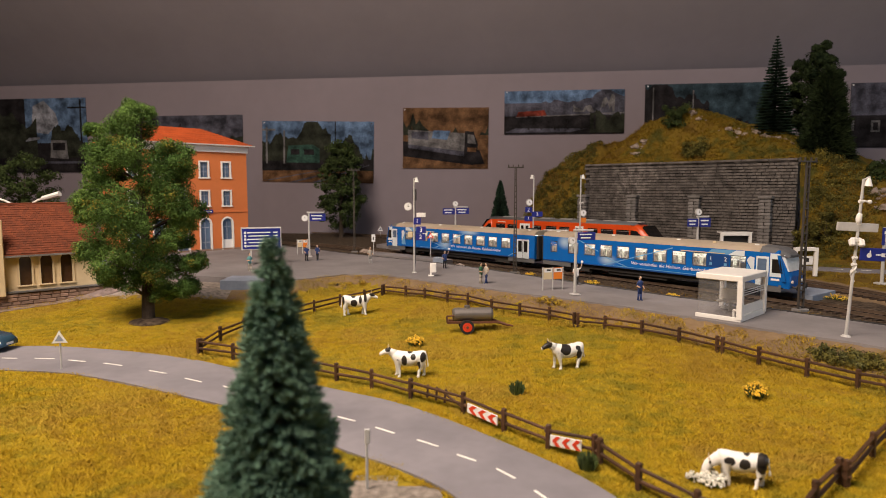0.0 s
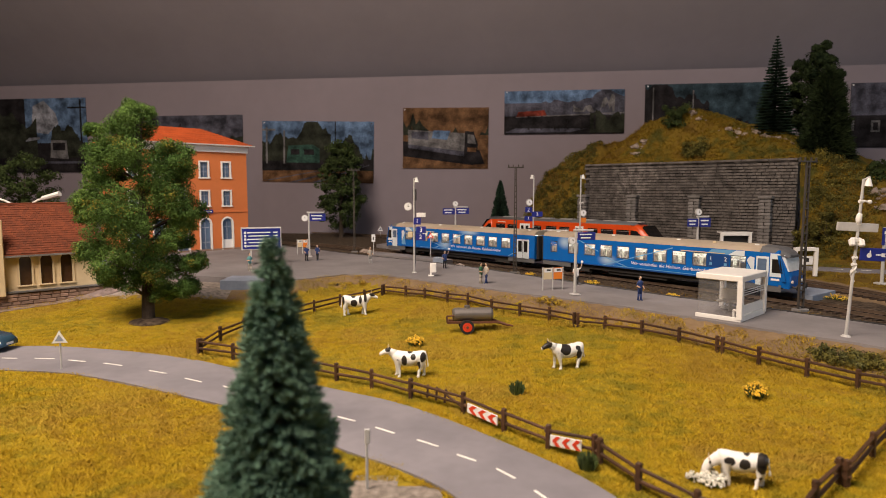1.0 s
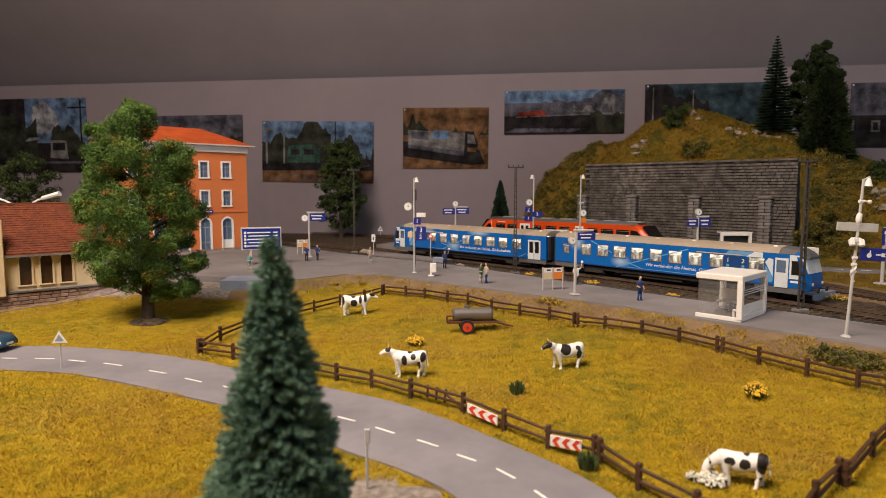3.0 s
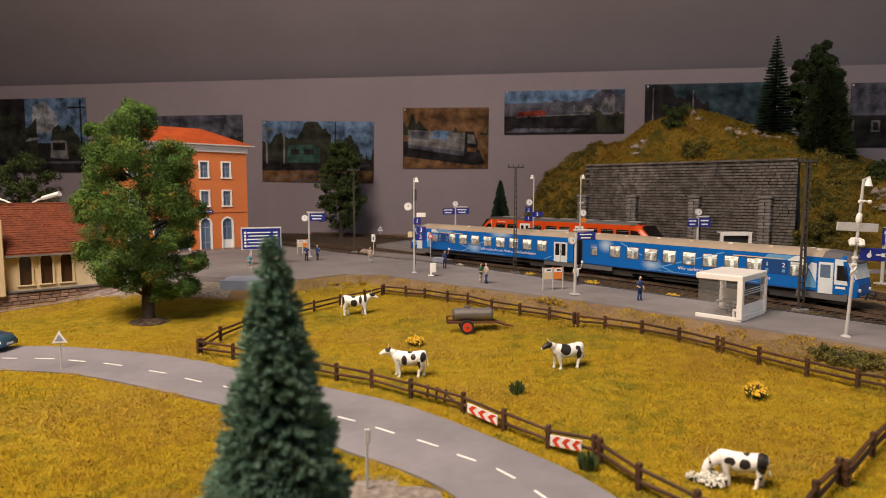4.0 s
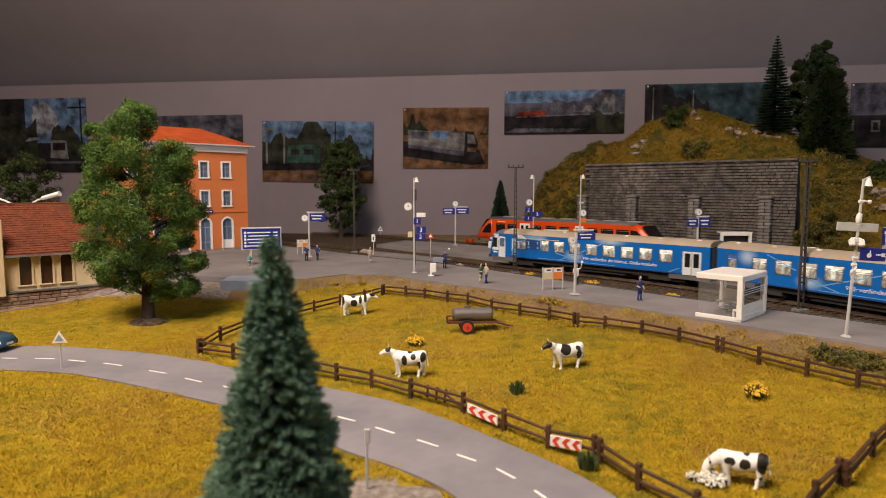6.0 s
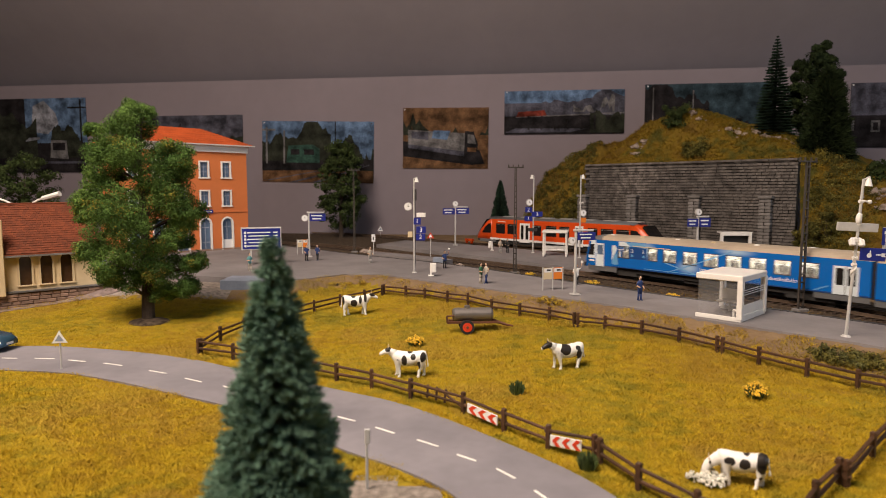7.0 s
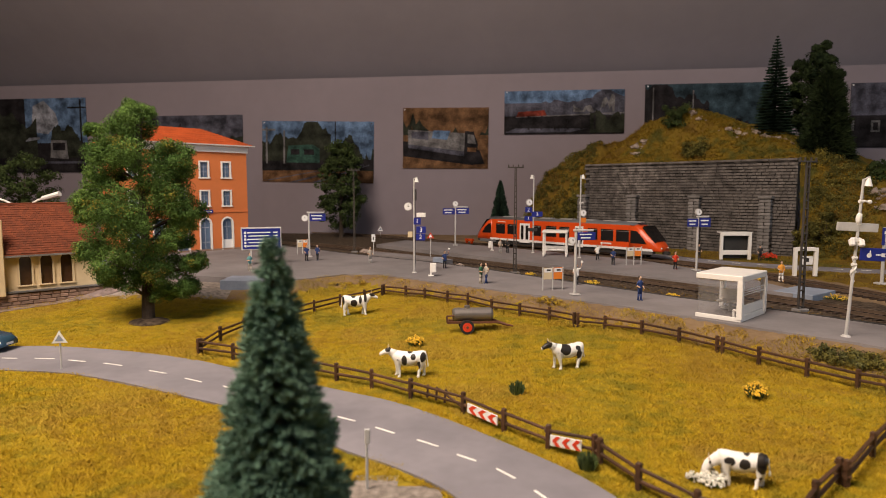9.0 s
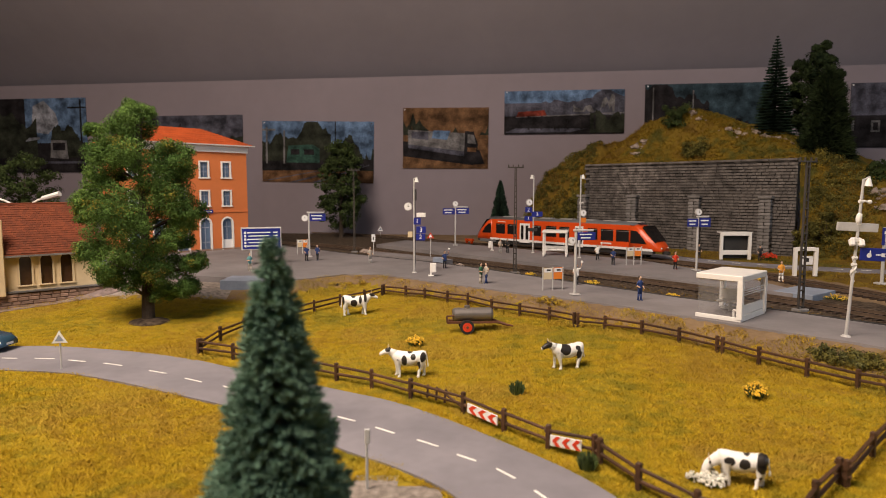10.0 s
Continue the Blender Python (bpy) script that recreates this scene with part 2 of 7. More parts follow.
def thing(name, loc, rz=0.0, label="", category="", group="", kind=""):
    ob = new(name)
    ob.empty_display_size = 0.01
    ob.matrix_basis = pose(loc[0] * CM, loc[1] * CM, loc[2] * CM, 0, 0, rz)
    return tagged(ob, label, category, group, kind)


def at(x, y, z, rz=0.0):
    return pose(x * CM, y * CM, z * CM, 0, 0, rz)


def BM():
    return bmesh.new()


def boxes(*rows, **k):
    bm = BM()
    for c, s in rows:
        box(bm, c, s, **k)
    return bm


def rods(*rows, n=8):
    bm = BM()
    for a, b, r in rows:
        rod(bm, a, b, r, n=n)
    return bm


def smooth01(t):
    t = np.clip(t, 0, 1)
    return t * t * (3 - 2 * t)


def lettering(name, words, size, mat, parent, loc, rz=0.0, depth=0.004, align="CENTER", slant=0.0):
    """Raised letters that stand upright and face -y in their parent's space."""
    cu = bpy.data.curves.new(name, "FONT")
    cu.body, cu.size, cu.extrude, cu.align_x, cu.align_y, cu.shear = words, size * CM, depth * CM, align, "CENTER", slant
    cu.resolution_u = 2
    tmp = new(name, cu)
    me = bpy.data.meshes.new_from_object(tmp.evaluated_get(bpy.context.evaluated_depsgraph_get()))
    bpy.data.objects.remove(tmp)
    me.materials.clear()
    me.materials.append(mat)
    ob = new(name, me)
    ob.matrix_basis = pose(loc[0] * CM, loc[1] * CM, loc[2] * CM, 90, 0, rz)
    ob.parent = parent
    return ob


# ---- the room and the layout's ground ----
# front track: equal steps of ten from its far end
A_PTS = [(-69.9, 149.0), (-62.8, 142.0), (-55.7, 135.0), (-48.6, 128.0), (-41.5, 121.0), (-34.4, 114.0), (-27.3, 107.2), (-19.0, 101.8), (-12.0, 94.8), (-4.8, 87.85), (2.22, 80.72), (9.02, 73.39), (16.07, 66.3), (22.68, 58.75), (28.44, 50.6), (33.0, 41.7), (37.1, 32.6), (41.2, 23.5), (45.3, 14.4), (49.4, 5.3), (53.5, -3.8), (57.6, -12.9), (61.7, -22.0), (65.8, -31.1)]
A0 = Vector((22.68, 58.75))
B_PTS = [(-60, 152), (-20, 128.3), (4.2, 105.7), (16.3, 92.6), (28.45, 79.3), (33.0, 70.0), (35.6, 60.0), (38.2, 50.0), (41.5, 38.0), (46, 24.0)]
EDGE = [(58, -46), (50, -25), (36, 9), (31, 21.5), (27.3, 29.5), (23.2, 35.6), (19.9, 38.8), (13.3, 46.7), (7.7, 51.5), (0.8, 57.7), (-6.8, 64.8), (-10.0, 65.5), (-13.0, 62.0), (-16.0, 59.5), (-20.5, 59.0), (-24.5, 58.0), (-30, 61.0), (-46, 56), (-90, 48), (-90, 170), (115, 170), (115, -46)]
PLAT_FAR = [(-30, 103), (-27.1, 99.5), (-9.1, 81.8), (-1.6, 75.4), (4.7, 68.4), (11.5, 59.6), (15.2, 55.2), (19.0, 50.4), (23.5, 45.8), (28.3, 40.0), (33, 30.5), (37.8, 20), (43.8, 6), (54.5, -18)]


def poly_dist(x, y, pts):
    """Signed distance to a plan outline, positive inside."""
    p = np.array(pts)
    d = np.full(x.shape, 1e9)
    inside = np.zeros(x.shape, bool)
    for i in range(len(p)):
        a, b = p[i], p[(i + 1) % len(p)]
        e = b - a
        t = np.clip(((x - a[0]) * e[0] + (y - a[1]) * e[1]) / (e @ e), 0, 1)
        d = np.minimum(d, np.hypot(x - a[0] - t * e[0], y - a[1] - t * e[1]))
        if a[1] != b[1]:
            c = ((a[1] > y) != (b[1] > y)) & (x < (b[0] - a[0]) * (y - a[1]) / (b[1] - a[1]) + a[0])
            inside ^= c
    return np.where(inside, d, -d)


def wobble(x, y, s):
    return np.sin(x * s + 1.7 * np.sin(y * s * 0.8)) * np.cos(y * s * 1.1 + 1.3 * np.sin(x * s * 0.7))


def ground_z(x, y):
    x, y = np.asarray(x, float), np.asarray(y, float)
    d = poly_dist(x, y, EDGE)
    bank = 0.6 * smooth01((d + 14) / 11) + 0.65 * smooth01((d + 3.2) / 3.2) + 0.5 * np.exp(-((d + 0.2) / 1.1) ** 2)
    bank = bank * (1 - 0.85 * np.exp(-((x + 39) / 9) ** 2 - ((y - 52.5) / 5) ** 2))
    bank = bank * (1 - 0.75 * np.exp(-((x + 19.5) / 3.6) ** 2 - ((y - 57.8) / 2.2) ** 2))
    return bank + 0.05 * wobble(x, y, 0.6) * smooth01((-d) / 3) + 0.02 * wobble(x, y, 2.1)


def gz(x, y):
    return float(ground_z(np.array([x]), np.array([y]))[0])


def grid_mesh(name, x0, x1, y0, y1, step, fn, mats):
    nx, ny = int((x1 - x0) / step) + 1, int((y1 - y0) / step) + 1
    xs, ys = np.meshgrid(np.linspace(x0, x1, nx), np.linspace(y0, y1, ny))
    z = fn(xs, ys)
    v = np.stack([xs.ravel(), ys.ravel(), z.ravel()], 1)
    i = (np.arange(ny - 1)[:, None] * nx + np.arange(nx - 1)[None]).ravel()
    f = np.stack([i, i + 1, i + nx + 1, i + nx], 1)
    me = raw_mesh(name, v, f.tolist(), mats[0])
    for m in mats[1:]:
        me.materials.append(m)
    me.shade_smooth()
    return me, xs, ys, f


me, gxs, gys, gf = grid_mesh("ground", -85, 105, -45, 150, 0.8, ground_z, [GRASS, EARTH, HILLG, GRAVEL, BALLAST])
cx, cy = gxs.ravel()[gf].mean(1), gys.ravel()[gf].mean(1)
gd = poly_dist(cx, cy, EDGE) + 0.5 * wobble(cx, cy, 1.3)
gi = (gd > -1.9).astype(int)
gi[poly_dist(cx, cy, [(16, 114), (24, 98), (30.5, 84), (36.5, 70), (40.5, 57), (50, 40), (100, -25), (104, 60), (60, 90), (30, 114)]) > 0] = 2
gi[poly_dist(cx, cy, [(-33, 57.5), (-28, 57.6), (-24, 57), (-20, 57.6), (-20, 62), (-34, 70)]) + 0.4 * wobble(cx, cy, 1.7) > 0] = 3
gi[poly_dist(cx, cy, [(-3.9, 21.9), (-2.6, 22.15), (-1.2, 22.0), (0.0, 21.3), (1.0, 18.0), (-1.0, 15.0), (-6, 17)]) + 0.15 * wobble(cx, cy, 3.7) > 0] = 3
gi[poly_dist(cx, cy, [(-75, 150), (-72, 112), (-30, 104.5), (-9, 83.5), (0, 76), (12, 60.5), (24, 47.5), (29.4, 40.6), (42, 14), (48, 14), (36, 46), (33, 56), (20, 76), (4, 106), (-20, 135)]) + 0.5 * wobble(cx, cy, 1.1) > 0] = 4
me.polygons.foreach_set("material_index", gi)
ground = tagged(new("ground", me), "yellow-green model meadow turf with bare earth along the track bed", "ground", kind="structure")

# board under the scenery, room floor, walls and sloping ceiling
part("layout_board", boxes(((10, 52, -1.6), (190, 195, 2.2))), BOARD)
tagged(bpy.data.objects["layout_board"], "brown wooden baseboard carrying the whole model landscape", "board", kind="structure")
part("floor", boxes(((0, -10, -92), (420, 420, 4))), BOARD)
tagged(bpy.data.objects["floor"], "dark wooden room floor under the layout", "floor", kind="structure")
W0, W1 = Vector((-99, 142)), Vector((82, 117))
WU = (W1 - W0).normalized()
WANG = math.degrees(math.atan2(WU.y, WU.x))
W_TOP = 33.0


def on_wall(px, depth_off=0.0):
    """The plan point of the back wall behind picture column px."""
    k = (px - 784) / 1120.0
    w = W0.y - W0.x * WU.y / WU.x
    x = k * w / (1 - k * WU.y / WU.x)
    return Vector((x, w + x * WU.y / WU.x)) - depth_off * Vector((-WU.y, WU.x))


mid = (W0 + W1) / 2
part("wall_back", boxes(((0, 4, (W_TOP - 90) / 2), (420, 8, W_TOP + 90))), WALL, loc=(mid.x, mid.y, 0), rz=WANG)
tagged(bpy.data.objects["wall_back"], "plain pale grey painted room wall hung with photographs", "wall", kind="structure")
bm = BM()
vs = [bm.verts.new(c) for c in ((-210, 12, W_TOP), (210, 12, W_TOP), (210, -118, W_TOP + 105), (-210, -118, W_TOP + 105), (210, -330, W_TOP + 105), (-210, -330, W_TOP + 105))]
up = [bm.verts.new(v.co + Vector((0, 2, 5))) for v in vs]
for a, b, c, d in ((0, 1, 2, 3), (3, 2, 4, 5)):
    bm.faces.new((vs[a], vs[b], vs[c], vs[d]))
    bm.faces.new((up[d], up[c], up[b], up[a]))
ceil_ob = part("ceiling", bm, CEIL, loc=(mid.x, mid.y, 0), rz=WANG)
tagged(ceil_ob, "sloping grey painted attic ceiling above the layout", "ceiling", kind="structure")
for nm, c, s in (("wall_left", (-205, -70, 24), (6, 470, 232)), ("wall_right", (205, -70, 24), (6, 470, 232)), ("wall_front", (0, -190, 24), (420, 6, 232))):
    part(nm, boxes((c, s)), WALL)
    tagged(bpy.data.objects[nm], "plain pale grey painted room wall", "wall", kind="structure")
win = tagged(part("window_1", boxes(((200, -95, 60), (3, 6, 110)), ((200, 15, 60), (3, 6, 110)), ((200, -40, 112), (3, 104, 6)), ((200, -40, 8), (3, 104, 6))), WHITE), "white framed room window giving daylight", "window", kind="structure")


# ---- road ----
def ribbon(bm, left, right, z, lift, thick=0.0):
    """A strip between two plan lines, laid on the ground."""
    top = [[bm.verts.new((x, y, z(x, y) + lift)) for x, y in line] for line in (left, right)]
    low = [[bm.verts.new((x, y, z(x, y) + lift - thick)) for x, y in line] for line in (left, right)]
    for i in range(len(left) - 1):
        bm.faces.new((top[0][i], top[0][i + 1], top[1][i + 1], top[1][i]))
        for k in (0, 1):
            bm.faces.new((top[k][i], top[k][i + 1], low[k][i + 1], low[k][i]))
    bmesh.ops.recalc_face_normals(bm, faces=bm.faces)


def spline(pts, n):
    """A smooth line through plan points, by even parameter."""
    p = [Vector(q) for q in pts]
    out = []
    for k in range(n):
        t = k / (n - 1) * (len(p) - 1)
        i = min(int(t), len(p) - 2)
        f = t - i
        a, b, c, d = p[max(i - 1, 0)], p[i], p[i + 1], p[min(i + 2, len(p) - 1)]
        q = 0.5 * ((2 * b) + (c - a) * f + (2 * a - 5 * b + 4 * c - d) * f * f + (3 * b - a - 3 * c + d) * f ** 3)
        out.append((q.x, q.y))
    return out


ROAD_FAR = spline([(-60, 44.5), (-40, 42.8), (-29.8, 41.9), (-26.0, 41.8), (-20.0, 40.35), (-15.2, 38.3), (-12.9, 36.9), (-5.5, 32.5), (-2.3, 30.5), (0.4, 28.0), (2.7, 25.4), (4.6, 23.1), (6.0, 20.7), (8.0, 16.0), (9.5, 10.5)], 90)
ROAD_NEAR = spline([(-60, 38.5), (-35, 37.2), (-25.9, 36.2), (-22.3, 35.7), (-18.3, 34.2), (-14.2, 32.0), (-11.0, 30.3), (-7.2, 27.6), (-4.0, 24.8), (-1.8, 23.2), (-0.1, 21.6), (0.9, 20.0), (1.8, 18.0), (3.0, 15.0), (4.2, 10.5)], 90)
ROAD_FAR, ROAD_NEAR = [[(x * 0.988, y * 0.988) for x, y in line] for line in (ROAD_FAR, ROAD_NEAR)]
flat = lambda x, y: 0.0
bm = BM()
ribbon(bm, ROAD_FAR, ROAD_NEAR, flat, 0.1, 0.14)
road = tagged(part("road", bm, ASPHALT), "smooth grey model asphalt road curving round the meadow", "road", kind="structure")


def dash(me_name, a, b, w, z, parent):
    a, b = Vector(a), Vector(b)
    n = (b - a).normalized().orthogonal() * w / 2
    bm = BM()
    t = (b - a) * 0.12
    wear = random.Random(int(a.x * 97 + a.y * 31))
    k = [wear.uniform(0.2, 1.0) for _ in range(4)]
    prism(bm, [tuple(a - n * k[0]), tuple(a + t - n), tuple(b - t - n), tuple(b - n * k[1]), tuple(b + n * k[2]), tuple(b - t + n * 0.9), tuple(a + t + n), tuple(a + n * k[3])], z, z + 0.02)
    return part("road_dash", bm, LINE, parent)


for a, b in (((-33.5, 39.9), (-31.6, 39.7)), ((-30.4, 39.5), (-28.6, 39.2)), ((-27.6, 38.75), (-26.6, 38.7)), ((-25.5, 38.69), (-24.2, 38.6)), ((-23.2, 38.3), (-21.9, 37.95)), ((-20.6, 37.6), (-19.2, 37.05)), ((-17.1, 36.0), (-15.85, 35.45)), ((-14.4, 34.5), (-13.2, 33.8)), ((-11.8, 33.1), (-10.8, 32.5)), ((-9.2, 31.5), (-8.2, 30.9)), ((-6.9, 29.9), (-6.0, 29.3)),
             ((-4.9, 28.52), (-4.0, 27.95)), ((-3.0, 27.2), (-2.1, 26.5)), ((-1.1, 25.8), (-0.2, 25.1)), ((0.55, 24.3), (1.3, 23.7)), ((2.0, 23.05), (2.65, 22.2)), ((3.2, 21.3), (3.7, 20.4)), ((4.4, 19.0), (4.8, 18.0))):
    dash("road_dash", Vector(a) * 0.988, Vector(b) * 0.988, 0.1, 0.102, road)

# ---- front platform and forecourt ----
PLAT_Z = 1.8
bm = BM()
near = [(48, -20), (36.2, 9.5), (31.2, 22), (27.5, 29.6), (23.5, 35.5), (20.1, 38.9), (13.4, 46.8), (7.8, 51.6), (0.9, 57.8), (-6.6, 64.8), (-10.0, 64.8), (-13.0, 61.6), (-16.5, 59.6), (-20.6, 59.8), (-21.2, 62.0), (-27, 64), (-34, 68), (-60, 72), (-62, 110)]
prism(bm, near + PLAT_FAR, 0.6, PLAT_Z)
tagged(part("platform", bm, PAVE), "grey concrete station platform and forecourt with worn edges", "platform", kind="structure")
# dark strip standing for the shadow at the platform's track edge
bm = BM()
for i in range(len(PLAT_FAR) - 1):
    a, b = Vector(PLAT_FAR[i]), Vector(PLAT_FAR[i + 1])
    n = Vector((b.y - a.y, a.x - b.x)).normalized() * -0.35
    prism(bm, [tuple(a), tuple(b), tuple(b + n), tuple(a + n)], 1.0, PLAT_Z + 0.03)
tagged(part("platform_edge_shade", bm, DARK), "dark strip drawn for the shade along the edge of the platform", "kerb", kind="structure")


# ---- tracks ----
def track(name, pts, zb, label):
    """Ballast bed, sleepers and two rails along a plan line."""
    line = spline(pts, len(pts) * 14)
    p = np.array(line)
    t = np.gradient(p, axis=0)
    t /= np.linalg.norm(t, axis=1)[:, None]
    n = np.stack([-t[:, 1], t[:, 0]], 1)
    root = thing(name, (0, 0, 0), 0, label, "railway track", kind="structure")
    off = lambda d: [tuple(q) for q in p + n * d]
    bm = BM()
    for da, db, za, zc in ((-2.6, -1.7, zb - 0.5, zb), (-1.7, 1.7, zb, zb), (1.7, 2.6, zb, zb - 0.5)):
        a = [bm.verts.new((x, y, za)) for x, y in off(da)]
        b = [bm.verts.new((x, y, zc)) for x, y in off(db)]
        for i in range(len(a) - 1):
            bm.faces.new((a[i], a[i + 1], b[i + 1], b[i]))
    bmesh.ops.recalc_face_normals(bm, faces=bm.faces)
    part("ballast_bed", bm, BALLAST, root)
    for d in (-0.86, 0.86):
        bm = BM()
        prof = ((-0.1, 0.14), (-0.04, 0.16), (-0.05, 0.33), (-0.05, 0.37), (0.05, 0.37), (0.05, 0.33), (0.04, 0.16), (0.1, 0.14))
        rows = [[bm.verts.new((p[i][0] + n[i][0] * (d + o), p[i][1] + n[i][1] * (d + o), zb + z)) for o, z in prof] for i in range(len(p))]
        for i in range(len(rows) - 1):
            for k in range(len(prof)):
                bm.faces.new((rows[i][k], rows[i + 1][k], rows[i + 1][(k + 1) % 8], rows[i][(k + 1) % 8]))
        bmesh.ops.recalc_face_normals(bm, faces=bm.faces)
        part("rail", bm, RAIL, root)
    me = mesh_of("sleeper", boxes(((0, 0, 0), (0.3, 3.0, 0.16))), SLEEPER)
    seg = np.r_[0, np.cumsum(np.linalg.norm(np.diff(p, axis=0), axis=1))]
    for s in np.arange(0.3, seg[-1], 0.72):
        x, y = np.interp(s, seg, p[:, 0]), np.interp(s, seg, p[:, 1])
        if y < 30 or y > 125:
            continue
        a = math.degrees(math.atan2(np.interp(s, seg, t[:, 1]), np.interp(s, seg, t[:, 0])))
        piece("sleeper", me, root, (x, y, zb + 0.07), a)
    return root


TRK_Z = 1.23
track("front_track", A_PTS, TRK_Z, "front railway track with rusty rails on dark ballast")
track("rear_track", B_PTS, TRK_Z, "rear railway track with rusty rails on dark ballast")

# island platform between the tracks
bm = BM()
isl = [(-10.6, 100.2), (-5.2, 94.0), (5.3, 82.2), (22.6, 60.7), (27.9, 54.5), (29.4, 52.6), (30.9, 53.7), (30.2, 60), (28.2, 68.5), (24.6, 77.3), (13.6, 90.2), (1.6, 103.0), (-6.5, 108.5)]
prism(bm, isl, 0.6, PLAT_Z - 0.05)
tagged(part("island_platform", bm, PAVE), "grey concrete island platform between the two tracks", "platform", kind="structure")


bm = BM()
prism(bm, [(-9.6, 84.4), (0.2, 76.8), (1.2, 78.2), (-3.6, 83.3), (-10.0, 88.6)], 0.7, PLAT_Z + 0.02)
tagged(part("crossing_slab", bm, PAVE), "low grey concrete crossing slab between platform and track", "platform", kind="structure")


# ---- retaining wall and hill ----
R0, R1 = Vector((24.6, 109.7)), Vector((48.2, 86.5))
RU = (R1 - R0).normalized()
RN = Vector((-RU.y, RU.x))            # away from the camera
RANG = math.degrees(math.atan2(RU.y, RU.x))
RLEN, RTOP = (R1 - R0).length, 14.5
HILL_W = [-17, -15.5, -13.5, -11.5, -7, -3, 2, 7, 12.5, 17, 21.5, 26, 30, 34, 37.5, 42, 50, 80]
HILL_H = [0.3, 3.5, 9.0, 12.5, 15.0, 16.5, 18.9, 21.5, 23.2, 21.2, 19.4, 18.5, 16.9, 14.9, 12.8, 11.0, 10.0, 9.0]


def hill_z(w, d):
    """Height by the distance w along the retaining wall and d behind its face."""
    top = np.interp(w, HILL_W, HILL_H)
    lip = np.minimum(RTOP - 0.75, top)
    behind = lip + (top - lip) * smooth01((d - 0.5) / 11)
    slope = top * smooth01((d + 2.5) / np.where(w < 10, 8.0, 10.0))
    inside = smooth01((w + 0.2) / 0.6) * smooth01((RLEN + 0.6 - w) / 0.8)
    h = inside * np.where(d > 0.4, behind, -1.0) + (1 - inside) * slope
    rough = 0.45 * wobble(w, d, 0.8) + 0.25 * wobble(w + 3, d, 1.9)
    return np.where(h > 2, h + rough * smooth01((h - 2) / 3) * np.where(d > 1.0, 1, 0.3), h) + 0.9


step = 0.5
ws, ds = np.meshgrid(np.arange(-19, 80, step), np.arange(-3.2, 34, step))
hz = hill_z(ws, ds)
hx = R0.x + RU.x * ws + RN.x * ds
hy = R0.y + RU.y * ws + RN.y * ds
nw = ws.shape[1]
ii = (np.arange(ws.shape[0] - 1)[:, None] * nw + np.arange(nw - 1)[None]).ravel()
quads = np.stack([ii, ii + 1, ii + nw + 1, ii + nw], 1)
wall_y = W0.y + (hx - W0.x) * WU.y / WU.x - 0.3
keep = (hz.ravel()[quads].min(1) > 0.95) & ((wall_y - hy).ravel()[quads].min(1) > 0)
me = raw_mesh("hill", np.stack([hx.ravel(), hy.ravel(), hz.ravel()], 1), quads[keep].tolist(), HILLG)
me.shade_smooth()
tagged(new("hill", me), "ochre and olive grassy model hill behind the stone wall", "hill", kind="structure")


def on_hill(w, d):
    p = R0 + RU * w + RN * d
    return p.x, p.y, float(hill_z(np.array([w]), np.array([d]))[0])


ret = thing("retaining_wall", (R0.x, R0.y, 0), RANG, "dark grey coursed stone retaining wall with four buttresses", "retaining wall", kind="structure")
part("core", boxes(((RLEN / 2, 0.55, 7.4), (RLEN, 0.9, 13.8))), MORTAR, ret)


# ---- trains ----
def side_wall(bm, sg, y, thick, d0, d1, z0, z1, holes):
    """A car side from d0 to d1 with window holes (a, b, low, high)."""
    za, zb = holes[0][2], holes[0][3]
    put = lambda a, b, lo, hi: box(bm, (sg * (a + b) / 2, y, (lo + hi) / 2), (b - a, thick, hi - lo))
    put(d0, d1, z0, za)
    put(d0, d1, zb, z1)
    cur = d0
    for a, b, lo, hi in holes:
        put(cur, a, za, zb)
        cur = b
    put(cur, d1, za, zb)


def roof_shell(bm, xa, xb, half, z0, z1, n=8):
    """A rounded roof along x."""
    prof = [(half * math.cos(math.pi * k / n), z0 + (z1 - z0) * math.sin(math.pi * k / n) ** 0.7) for k in range(n + 1)]
    a = [bm.verts.new((xa, y, z)) for y, z in prof]
    b = [bm.verts.new((xb, y, z)) for y, z in prof]
    for i in range(n):
        bm.faces.new((a[i], b[i], b[i + 1], a[i + 1]))
    bm.faces.new(a)
    bm.faces.new(b[::-1])
    bmesh.ops.recalc_face_normals(bm, faces=bm.faces)


def nose(bm, sg, rows):
    """A closed shape lofted through cross sections (d, half width low, half width high, low z, shoulder z, top z)."""
    rings = []
    for d, wl, wh, zl, zs, zt in rows:
        rings.append([bm.verts.new((sg * d, y, z)) for y, z in ((-wl, zl), (-wl, (zl + zs) / 2), (-wh, zs), (-wh * 0.75, (zs + zt) / 2 + 0.12), (0, zt), (wh * 0.75, (zs + zt) / 2 + 0.12), (wh, zs), (wl, (zl + zs) / 2), (wl, zl))])
    for p, q in zip(rings, rings[1:]):
        for i in range(9):
            bm.faces.new((p[i], p[(i + 1) % 9], q[(i + 1) % 9], q[i]))
    bm.faces.new(rings[0][::-1])
    bm.faces.new(rings[-1])
    bmesh.ops.recalc_face_normals(bm, faces=bm.faces)


